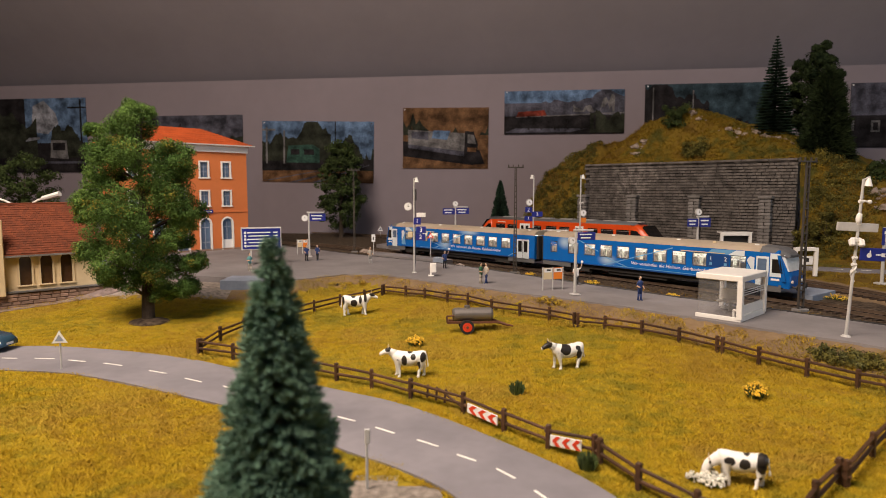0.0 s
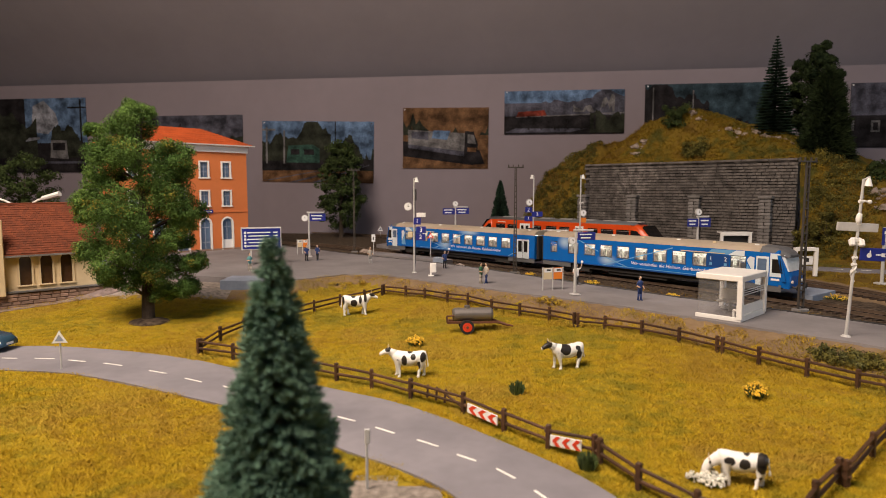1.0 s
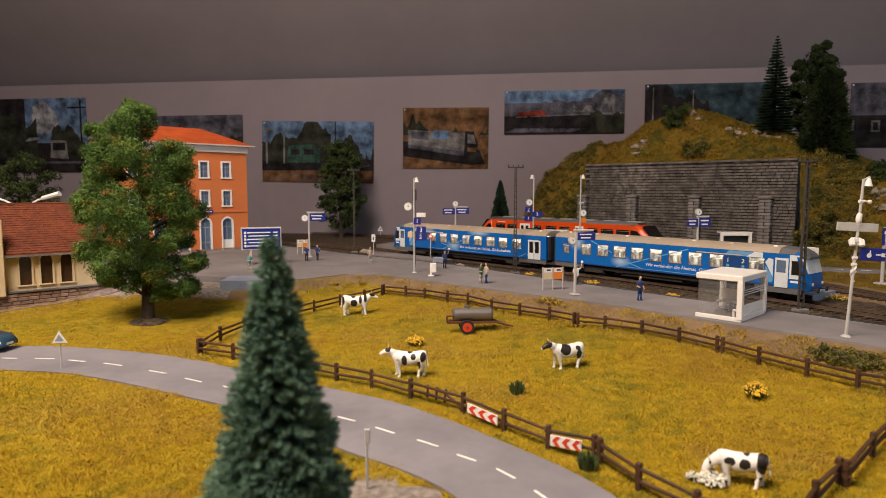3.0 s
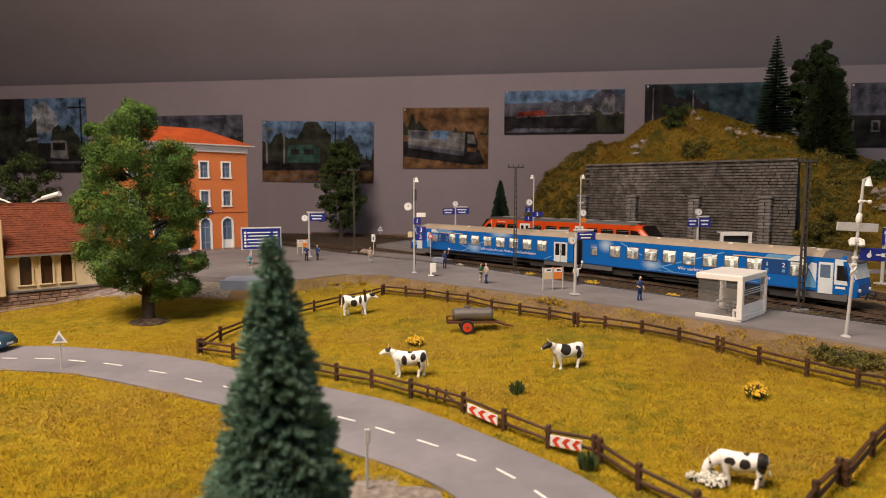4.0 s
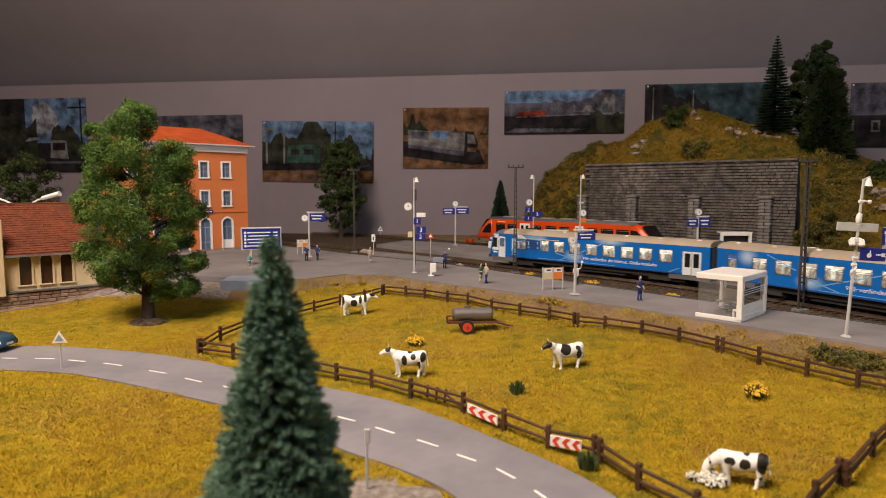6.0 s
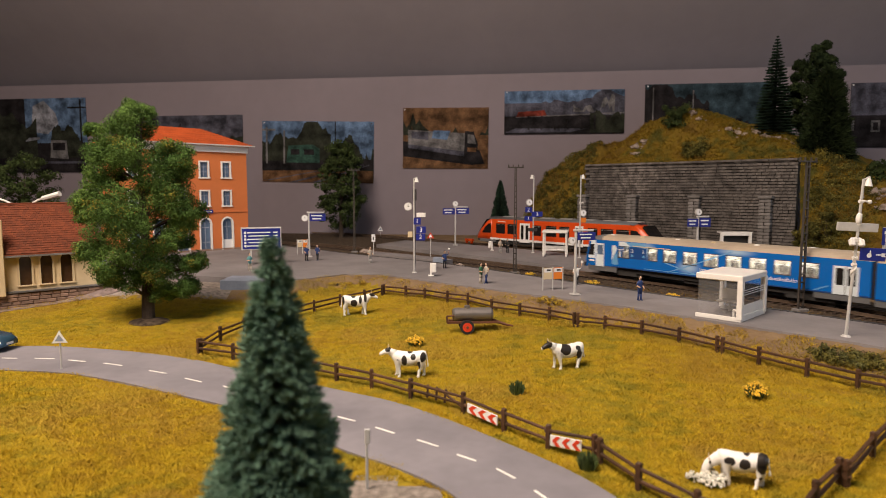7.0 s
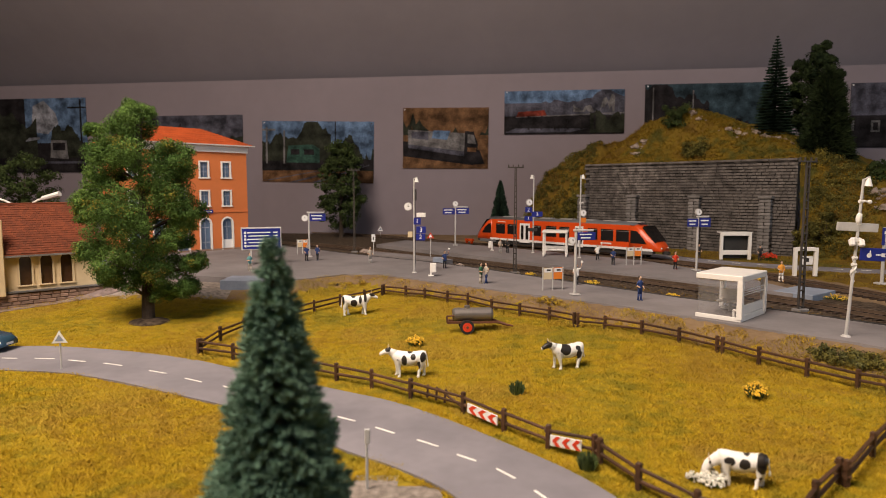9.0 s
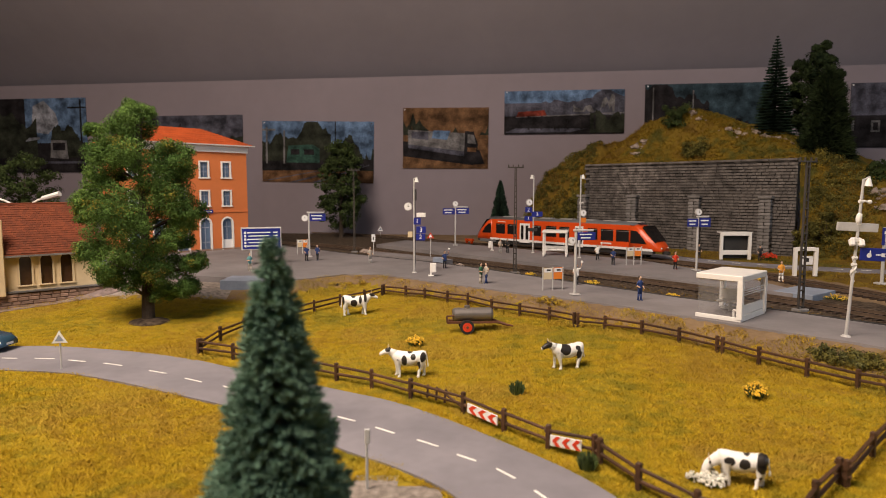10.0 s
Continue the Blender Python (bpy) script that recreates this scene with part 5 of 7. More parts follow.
def lattice_mast(x, y, z, h, rz, half=0.25):
    m = thing("catenary_mast", (x, y, z), rz, "dark steel lattice catenary mast beside the track", "mast", "catenary masts")
    for sx in (-1, 1):
        bm = BM()
        vs = box(bm, (sx * half, 0, h / 2), (0.11, 0.16, h))
        for v in vs:
            if v.co.z > h / 2:
                v.co.x *= 0.55
        part("leg", bm, MAST, m)
    n = int(h / 0.62)
    for k in range(n):
        zz = 0.4 + k * 0.62
        w = 2 * half * (1 - 0.45 * zz / h)
        part("rung", boxes(((0, -0.02, zz), (max(w - 0.1, 0.04), 0.1, 0.11))), MAST, m)
    part("foot", boxes(((0, 0, 0.12), (1.0, 0.8, 0.24)), bevel=0.05), CAP, m)
    part("cross_arm", boxes(((0, 0, h + 0.05), (1.8, 0.14, 0.14)), bevel=0.03), MAST, m)
    for sx in (-0.8, -0.3, 0.3, 0.8):
        part("insulator", rods(((sx, 0, h + 0.1), (sx, 0, h + 0.35), 0.07)), MAST, m)


lattice_mast(7.92, 69.3, 1.2, 11.6, 10, 0.15)
lattice_mast(27.25, 47.6, 1.2, 11.3, 20)
lattice_mast(-13.0, 92.5, 1.2, 12.0, 5, 0.11)


def poster_stand(x, y, z, rz, w, h):
    s = thing("poster_stand", (x, y, z), rz, "timetable stand with cream and orange notice boards", "notice board", "notice boards")
    for k in (-1, 0, 1):
        part("post", boxes(((k * w / 2, 0, h / 2), (0.09, 0.09, h))), POLE, s)
    for k, m in ((-1, CREAM), (1, ORNG)):
        b = part("board", boxes(((k * w / 4, -0.02, h * 0.72), (w / 2 - 0.13, 0.07, h * 0.5))), m, s, "notice board")
        part("notice", boxes(((k * w / 4, -0.063, h * 0.86), (w / 2 - 0.22, 0.012, h * 0.17))), SIGNW, b)
        part("notice_bar", boxes(((k * w / 4 + 0.05, -0.072, h * 0.87), (w / 4 - 0.1, 0.01, h * 0.07))), DARK, b)


poster_stand(9.5, 54.3, PLAT_Z, 14, 1.85, 2.0)
poster_stand(22.2, 73.2, PLAT_Z - 0.05, 10, 1.85, 2.1)
poster_stand(-18.9, 84.8, PLAT_Z, 20, 1.4, 2.0)


def bin_post(x, y, z, rz):
    s = thing("litter_bin", (x, y, z), rz, "white litter bin on a post", "litter bin", "litter bins")
    part("foot", boxes(((0, 0, 0.06), (0.55, 0.4, 0.12)), bevel=0.03), WHITE, s)
    part("post", rods(((0, 0, 0.1), (0, 0, 1.3), 0.11)), WHITE, s)
    part("bin", boxes(((0.28, -0.05, 0.85), (0.5, 0.45, 0.95)), bevel=0.07), WHITE, s)


bin_post(-1.2, 63.0, PLAT_Z, 0)
bin_post(7.0, 90.0, PLAT_Z - 0.05, 180)


def big_shelter():
    A, B, C = Vector((17.32, 42.87)), Vector((19.45, 40.7)), Vector((22.5, 43.9))
    u, v = B - A, C - B
    ang = math.degrees(math.atan2(u.y, u.x))
    W, D, H = u.length, v.length, 2.85
    s = thing("waiting_shelter", (A.x, A.y, PLAT_Z), ang, "white platform waiting shelter with clear panes and a seat", "shelter")
    part("roof", boxes(((W / 2, D / 2, H), (W + 0.06, D + 0.06, 0.42)), bevel=0.06), WHITE, s)
    for x, y in ((0.12, 0.12), (W - 0.12, 0.12), (W - 0.12, D - 0.12), (0.12, D - 0.12)):
        if (x, y) != (0.12, 0.12):
            part("post", boxes(((x, y, H / 2), (0.36, 0.36, H - 0.3)), bevel=0.03), WHITE, s)
    part("base_rail", boxes(((W / 2, 0.1, 0.14), (W, 0.22, 0.28)), bevel=0.03), WHITE, s)
    part("base_rail", boxes(((W - 0.12, D / 2, 0.2), (0.22, D - 0.3, 0.4)), bevel=0.03), WHITE, s)
    part("base_rail", boxes(((W / 2, D - 0.1, 0.14), (W, 0.22, 0.28)), bevel=0.03), WHITE, s)
    part("kick_panel", boxes(((W - 0.1, D / 2, 0.75), (0.1, D - 0.5, 0.6))), WHITE, s)
    for z in (1.75, 1.9, 2.05):
        part("pane_stripe", boxes(((W - 0.06, D / 2, z), (0.03, D - 0.5, 0.05))), SIGNW, s)
    part("pane", boxes(((W / 2, 0.1, 1.45), (W - 0.3, 0.04, 2.3))), GLASS, s, "clear plastic pane")
    part("pane", boxes(((W - 0.12, D / 2, 1.85), (0.04, D - 0.5, 1.6))), GLASS, s, "clear plastic pane")
    part("pane", boxes(((0.1, D / 2, 1.45), (0.04, D - 0.4, 2.3))), GLASS, s, "clear plastic pane")
    bench = part("bench", boxes(((1.0, D - 1.0, 0.75), (1.6, 0.9, 0.12)), bevel=0.03), WHITE, s, "white seat")
    part("seat_back", boxes(((1.0, D - 0.6, 1.2), (1.6, 0.1, 0.8)), bevel=0.03), WHITE, bench)
    part("seat_leg", rods(((1.0, D - 1.0, 0.05), (1.0, D - 1.0, 0.7), 0.12)), WHITE, bench)
    part("hand_rail", rods(((2.3, 0.7, 0.1), (2.3, 0.7, 0.65), 0.08), ((2.3, 0.7, 0.65), (2.8, 0.5, 0.65), 0.08)), WHITE, s)


big_shelter()


def small_shelter(x, y, z, rz, w, h, d):
    s = thing("waiting_shelter", (x, y, z), rz, "small white open-fronted shelter on the island platform", "shelter")
    part("roof", boxes(((w / 2, d / 2, h), (w + 0.2, d + 0.2, 0.3)), bevel=0.06), WHITE, s)
    for px, py in ((0.1, 0.1), (w - 0.1, 0.1), (w - 0.1, d - 0.1), (0.1, d - 0.1)):
        part("post", boxes(((px, py, h / 2), (0.2, 0.2, h - 0.25))), WHITE, s)
    part("back_rail", boxes(((w / 2, d - 0.1, 0.9), (w - 0.2, 0.1, 0.7))), WHITE, s)
    for px in (0.1, w - 0.1):
        part("side_rail", boxes(((px, d / 2, 0.1), (0.16, d - 0.3, 0.2))), WHITE, s)
        part("pane", boxes(((px, d / 2, 1.6), (0.04, d - 0.4, 2.6))), GLASS, s)
    part("bench", boxes(((w / 2, d - 0.6, 0.75), (w - 0.8, 0.6, 0.14)), bevel=0.03), WHITE, s)


small_shelter(12.9, 81.7, PLAT_Z - 0.05, -14, 3.1, 3.25, 2.6)


def stop_frame(x, y, z, rz, w, h, panel):
    s = thing("bus_shelter", (x, y, z), rz, "white framed bus shelter by the rear road", "bus shelter", "bus shelters")
    for k in (0, 1):
        part("post", boxes(((k * w, 0, h / 2), (0.34, 0.4, h)), bevel=0.03), WHITE, s)
    part("lintel", boxes(((w / 2, 0, h - 0.15), (w - 0.3, 0.44, 0.4)), bevel=0.03), WHITE, s)
    if panel:
        part("low_board", boxes(((w / 2, 0, 0.95), (w - 0.3, 0.2, 0.6)), bevel=0.02), WHITE, s)
        part("back_panel", boxes(((w / 2, 0.5, h / 2), (w, 0.08, h - 0.3))), DARK, s)
        part("roof", boxes(((w / 2, 0.45, h + 0.06), (w + 0.4, 1.3, 0.12)), bevel=0.03), WHITE, s)
    else:
        b = part("notice", boxes(((w * 0.6, 0, 1.7), (w * 0.5, 0.1, 0.9))), SIGNW, s)
        part("notice_mark", boxes(((w * 0.58, -0.06, 1.75), (0.35, 0.02, 0.4)), bevel=0.008), DARK, b)


stop_frame(36.4, 82.4, 1.3, 0, 3.7, 3.5, True)
stop_frame(37.3, 66.6, 1.3, -4, 2.1, 3.05, False)

# departure board
d = thing("departure_board", (-20.9, 72.6, PLAT_Z), 22, "large blue departure board with white lines on two posts", "display board")
for x in (-1.2, 1.2):
    part("post", boxes(((x, 0, 1.0), (0.18, 0.18, 2.2))), POLE, d)
part("frame", boxes(((0, 0, 3.05), (4.5, 0.3, 2.6)), bevel=0.05), POLE, d)
b = part("panel", boxes(((0, -0.16, 3.05), (4.2, 0.06, 2.3))), SIGNB, d)
for k in range(5):
    part("text_line", boxes(((-0.3, -0.2, 3.75 - 0.38 * k), (2.6 - 0.3 * (k % 2), 0.015, 0.13)), ((1.55, -0.2, 3.75 - 0.38 * k), (0.5, 0.015, 0.13)), ((-1.8, -0.2, 3.75 - 0.38 * k), (0.24, 0.015, 0.26))), SIGNW, b)


# traffic and warning signs
def triangle_sign(x, y, z, h, r, face, label, rz=0.0):
    s = thing("warning_sign", (x, y, z), rz, label, "road sign")
    part("post", rods(((0, 0, 0), (0, 0, h), 0.05), n=6), POLE, s)
    bm = BM()
    plate(bm, [(-r, h - r * 1.7), (r, h - r * 1.7), (0, h)], -0.06, -0.1)
    p = part("plate", bm, face, s)
    bm = BM()
    plate(bm, [(-r * 0.55, h - r * 1.42), (r * 0.55, h - r * 1.42), (0, h - r * 0.5)], -0.1, -0.115)
    part("symbol_field", bm, SIGNW if face is REDP else STEP, p)


triangle_sign(-1.6, 81.0, PLAT_Z, 3.2, 0.45, REDP, "red and white triangular warning sign on a thin post")
triangle_sign(-22.2, 36.0, 0.1, 2.25, 0.42, SIGNW, "white triangular road sign on a thin post", rz=14)
triangle_sign(-12.0, 121, 1.25, 2.2, 0.55, SIGNW, "small white triangular trackside sign")
s = thing("track_sign", (-9.3, 84.4, PLAT_Z), 0, "small white rectangular trackside sign on a post", "track sign")
part("post", rods(((0, 0, 0), (0, 0, 2.4), 0.06), n=6), POLE, s)
p = part("plate", boxes(((0, -0.08, 2.2), (0.5, 0.06, 1.0)), bevel=0.01), SIGNW, s)
part("mark", boxes(((0, -0.12, 2.15), (0.16, 0.015, 0.4))), DARK, p)
s = thing("marker_post", (-2.67, 21.4, 0.0), 0, "thin grey roadside marker post", "marker post")
part("post", rods(((0, 0, 0), (0, 0, 2.0), 0.05), n=8), POLE, s)
part("head", boxes(((0.03, -0.02, 1.9), (0.2, 0.1, 0.55)), bevel=0.03), POLE, s)
s = thing("concrete_block", (-0.4, 77.0, 1.2), -10, "grey concrete block beside the track", "block")
part("block", boxes(((0, 0, 0.55), (1.6, 1.0, 0.9)), bevel=0.08), STEP, s)


# ---- figurines: plain shapes ----
def figurine(x, y, z, top, legs, rz=0.0, arm=0, h=1.95, extra=None):
    bm = BM()
    k = h / 1.95
    n0 = 0
    def paint(i):
        nonlocal n0
        bm.faces.ensure_lookup_table()
        for f in bm.faces[n0:]:
            f.material_index = i
        n0 = len(bm.faces)
    rng = random.Random(int(x * 37 + y * 11))
    st = rng.uniform(0.02, 0.16) * k
    for sx, sy in ((-1, st), (1, -st)):
        rod(bm, (sx * 0.1 * k, sy, 0.06), (sx * 0.1 * k, sy * 0.5, 0.5 * k), 0.07 * k, 0.085 * k, n=8)
        rod(bm, (sx * 0.1 * k, sy * 0.5, 0.5 * k), (sx * 0.09 * k, 0, 0.95 * k), 0.085 * k, 0.12 * k, n=8)
        box(bm, (sx * 0.1 * k, sy - 0.05, 0.04), (0.13 * k, 0.27 * k, 0.08), bevel=0.025)
    paint(1)
    rings = [(0.8, 0.2, 0.14), (0.95, 0.22, 0.15), (1.15, 0.19, 0.13), (1.4, 0.24, 0.15), (1.53, 0.22, 0.13), (1.6, 0.08, 0.08)]
    rows = [[bm.verts.new((a * k * math.cos(t), b * k * math.sin(t), zz * k)) for t in np.linspace(0, 2 * math.pi, 11)[:-1]] for zz, a, b in rings]
    for p, q in zip(rows, rows[1:]):
        for i in range(10):
            bm.faces.new((p[i], p[(i + 1) % 10], q[(i + 1) % 10], q[i]))
    bm.faces.new(rows[0][::-1])
    bm.faces.new(rows[-1])
    elbow = [(-0.31 * k, 0.03, 1.18 * k), (0.31 * k, 0.03, 1.18 * k)]
    for sx, e in ((-1, elbow[0]), (1, elbow[1])):
        if sx > 0 and arm:
            e = (0.36 * k, -0.1 * k, 1.62 * k)
            hand = (0.42 * k, -0.16 * k, 1.98 * k)
        else:
            hand = (sx * (0.26 if rng.random() < 0.5 else 0.12) * k, -0.22 * k, (0.95 + 0.2 * rng.random()) * k)
        rod(bm, (sx * 0.23 * k, 0, 1.48 * k), e, 0.075 * k, 0.065 * k, n=7)
        rod(bm, e, hand, 0.065 * k, 0.05 * k, n=7)
        paint(0)
        ball(bm, hand, 0.065 * k, n=6)
        if sx > 0 and arm:
            paint(2)
            ball(bm, (hand[0] + 0.02, hand[1], hand[2] + 0.16 * k), 0.13 * k, (1, 0.5, 1.1), n=8)
            paint(4)
        paint(2)
    rod(bm, (0, 0, 1.56 * k), (0, 0, 1.68 * k), 0.07 * k, n=7)
    ball(bm, (0, -0.01, 1.78 * k), 0.125 * k, (0.9, 1, 1.2), n=10)
    paint(2)
    ball(bm, (0, 0.035, 1.84 * k), 0.125 * k, (1, 1, 0.95), n=10)
    paint(3)
    ob = part("figurine", bm, [top, legs, SKIN, HAIR, WHITE], loc=(x, y, z), rz=rz, smooth=True)
    return tagged(ob, extra, "figurine", "figurines on the platforms")


HAIR = material("figurine_dark_brown", (0.06, 0.04, 0.03), 0.6, spread=0.2, bump=0.0)
VEST = material("figurine_orange_vest", (0.75, 0.33, 0.04), 0.6, spread=0.1, bump=0.0)
SKIN = material("figurine_pale_plastic", (0.55, 0.36, 0.25), 0.6, spread=0.05, bump=0.0)
NAVY = material("figurine_navy", (0.02, 0.045, 0.16), 0.6, spread=0.1, bump=0.0)
BLK = material("figurine_black", (0.02, 0.02, 0.022), 0.6, spread=0.1, bump=0.0)
TEAL = material("figurine_teal", (0.10, 0.28, 0.30), 0.6, spread=0.1, bump=0.0)
GRN = material("figurine_green", (0.03, 0.12, 0.06), 0.6, spread=0.1, bump=0.0)
BEIGE = material("figurine_beige", (0.45, 0.40, 0.34), 0.6, spread=0.1, bump=0.0)
for x, y, a, b, rz, arm, lab in (
        (15.44, 49.1, NAVY, NAVY, 30, 0, "small plastic figurine in a blue coat"), (3.5, 58.05, GRN, BEIGE, 60, 0, "small plastic figurine in green"),
        (4.0, 58.0, BEIGE, NAVY, -60, 0, "small plastic figurine in grey and blue"), (0.19, 69.4, NAVY, BLK, 10, 1, "small plastic figurine in blue holding a white paddle"),
        (12.13, 57.0, WHITE, BLK, 0, 1, "small plastic figurine in white with one arm up"), (-8.6, 74.2, BEIGE, GREY, 40, 0, "small plastic figurine in pale grey"),
        (-20.6, 67.0, TEAL, BEIGE, 50, 0, "small plastic figurine in teal"), (-16.6, 76.6, NAVY, BLK, 20, 0, "small plastic figurine in navy blue"),
        (-15.4, 77.2, NAVY, BLK, -20, 0, "small plastic figurine in navy blue"), (32.06, 59.5, VEST, WHITE, 0, 0, "small plastic figurine in orange vest and white trousers"),
        (25.47, 68.9, REDP, BLK, 0, 0, "small plastic figurine in a red jacket"), (19.78, 73.1, NAVY, BLK, 0, 0, "small plastic figurine in navy blue"),
        (19.1, 77.8, WHITE, BLK, 0, 1, "small plastic figurine in white with one arm up"), (7.9, 87.0, BEIGE, GREY, 30, 0, "small plastic figurine in pale grey"),
        (8.9, 87.0, BLK, BLK, 0, 0, "small plastic figurine in black"), (34.0, 83.6, BLK, BLK, 0, 0, "small plastic figurine in black"), (41.0, 81.4, BLK, BLK, 0, 0, "small plastic figurine in black")):
    onp = y < 79.9 and x < 33 or x < 10
    figurine(x, y, PLAT_Z - (0.05 if (x > 5 and y > 60) else 0) if onp else 1.3, a, b, rz, arm, extra=lab)


# ---- fences ----
def fence(name, posts, label, skip=(), gate=()):
    f = thing(name, (0, 0, 0), 0, label, "fence", "dark brown rail fences")
    rng = random.Random(len(posts))
    pm = mesh_of("post", boxes(((0, 0, 0.42), (0.2, 0.2, 1.24)), bevel=0.03), WOOD)
    for x, y in posts:
        piece("post", pm, f, (x, y, gz(x, y)), rng.uniform(0, 60))
    for i in range(len(posts) - 1):
        if i in skip:
            continue
        a, b = Vector(posts[i]), Vector(posts[i + 1])
        d = (b - a).normalized()
        for h in (0.42, 0.8):
            bm = BM()
            j = [rng.uniform(-0.05, 0.05) for _ in range(2)]
            p0 = Vector((*(a - d * 0.15), gz(*a) + h + j[0]))
            p1 = Vector((*(b + d * 0.15), gz(*b) + h + j[1]))
            rod(bm, p0, p1, 0.085, 0.07, n=6)
            part("rail", bm, WOOD, f)
        if i in gate:
            n = Vector((-d.y, d.x))
            for k in (0.33, 0.5, 0.66):
                q = a.lerp(b, k)
                part("brace", rods(((q.x, q.y, 0.3), (q.x + 0.1 * k, q.y, 0.95), 0.06), n=6), WOOD, f)
            q = a.lerp(b, 0.55)
            part("brace", rods(((q.x, q.y, 0.9), (b.x, b.y, 0.3), 0.06), n=6), WOOD, f)
    return f


BACK_POSTS = [(-5.52, 58.8), (-3.44, 57.7), (-1.63, 56.2), (0.39, 54.45), (2.12, 53.2), (3.96, 50.9), (6.0, 48.75), (8.07, 47.3), (9.5, 45.15), (9.75, 45.05), (11.5, 44.2), (13.46, 42.1), (15.2, 40.0), (16.65, 37.7), (16.8, 37.3), (17.9, 35.1), (19.25, 32.7), (20.7, 30.8), (21.5, 29.8), (23.2, 27.2), (24.8, 25.0)]
FRONT_POSTS = [(-15.6, 39.6), (-13.0, 38.4), (-10.6, 37.0), (-8.2, 35.4), (-5.87, 34.1), (-3.78, 32.7), (-1.62, 31.0), (0.95, 28.8), (2.64, 26.55), (4.25, 24.7), (5.9, 23.8), (6.05, 23.5), (6.82, 21.2), (8.1, 19.3), (9.4, 17.9)]
fence("fence", [(-15.5, 39.8), (-15.4, 43.0), (-14.7, 46.1), (-12.4, 49.7), (-10.75, 52.1), (-9.0, 54.6), (-7.1, 56.5), (-5.7, 58.5)], "weathered dark brown wooden rail fence around the meadow")
fence("fence", BACK_POSTS, "weathered dark brown wooden rail fence below the platform")
fence("fence", FRONT_POSTS, "weathered dark brown wooden rail fence with a gate along the road", gate=(6,))
fence("fence", [(10.6, 18.2), (12.15, 19.8), (14.05, 21.6), (14.2, 21.4), (16.8, 23.9), (18.4, 25.3), (20.4, 27.0)], "dark brown wooden rail fence corner in the meadow")


def chevron_board(a, b, f0, f1):
    a, b = Vector(a), Vector(b)
    p, q = a.lerp(b, f0), a.lerp(b, f1)
    L = (q - p).length
    ang = math.degrees(math.atan2((q - p).y, (q - p).x))
    s = thing("chevron_board", (p.x, p.y, 0.52), ang, "white bend board with red chevrons fixed to the fence", "road sign", "bend boards")
    s.matrix_basis = s.matrix_basis @ pose(0, -0.0015, 0)
    part("board", boxes(((L / 2, -0.05, 0), (L, 0.06, 0.44)), bevel=0.012), SIGNW, s)
    for k in range(3):
        x = L * (0.06 + 0.32 * k)
        bm = BM()
        w = L * 0.14
        plate(bm, [(x, 0.0), (x + w, 0.2), (x + 2 * w, 0.2), (x + w, 0.0), (x + 2 * w, -0.2), (x + w, -0.2)], -0.08, -0.095)
        part("chevron", bm, REDP, s)


chevron_board((0.95, 28.8), (2.64, 26.55), 0.2, 0.93)
chevron_board((4.25, 24.7), (5.9, 23.8), 0.08, 0.76)


# ---- cows ----
def cow_hide(name, spots):
    """White plastic with round black patches (x, z, half length, half height)."""
    m = bpy.data.materials.new(name)
    m.use_nodes = True
    nt = m.node_tree
    b = nt.nodes["Principled BSDF"]
    b.inputs["Roughness"].default_value = 0.45
    co = nt.nodes.new("ShaderNodeTexCoord")
    wob = nt.nodes.new("ShaderNodeTexNoise")
    wob.inputs["Scale"].default_value = 190
    nt.links.new(co.outputs["Object"], wob.inputs["Vector"])
    last = None
    for x, z, rx, rz in spots:
        sub = nt.nodes.new("ShaderNodeVectorMath")
        sub.operation = "SUBTRACT"
        sub.inputs[1].default_value = (x * CM, 0, z * CM)
        nt.links.new(co.outputs["Object"], sub.inputs[0])
        mul = nt.nodes.new("ShaderNodeVectorMath")
        mul.operation = "MULTIPLY"
        mul.inputs[1].default_value = (1 / (rx * CM), 0, 1 / (rz * CM))
        nt.links.new(sub.outputs[0], mul.inputs[0])
        ln = nt.nodes.new("ShaderNodeVectorMath")
        ln.operation = "LENGTH"
        nt.links.new(mul.outputs[0], ln.inputs[0])
        out = ln.outputs["Value"]
        if last:
            mn = nt.nodes.new("ShaderNodeMath")
            mn.operation = "MINIMUM"
            nt.links.new(last, mn.inputs[0])
            nt.links.new(out, mn.inputs[1])
            out = mn.outputs[0]
        last = out
    sh = nt.nodes.new("ShaderNodeMath")
    sh.operation = "MULTIPLY_ADD"
    sh.inputs[1].default_value = 0.9
    nt.links.new(wob.outputs[0], sh.inputs[0])
    nt.links.new(last, sh.inputs[2])
    r = nt.nodes.new("ShaderNodeValToRGB")
    r.color_ramp.elements[0].position, r.color_ramp.elements[1].position = 0.68, 0.71
    half = nt.nodes.new("ShaderNodeMath")
    half.operation = "MULTIPLY"
    half.inputs[1].default_value = 0.5
    nt.links.new(sh.outputs[0], half.inputs[0])
    r.color_ramp.elements[1].color, r.color_ramp.elements[0].color = (0.84, 0.82, 0.78, 1), (0.02, 0.016, 0.014, 1)
    nt.links.new(half.outputs[0], r.inputs[0])
    nt.links.new(r.outputs[0], b.inputs["Base Color"])
    return m


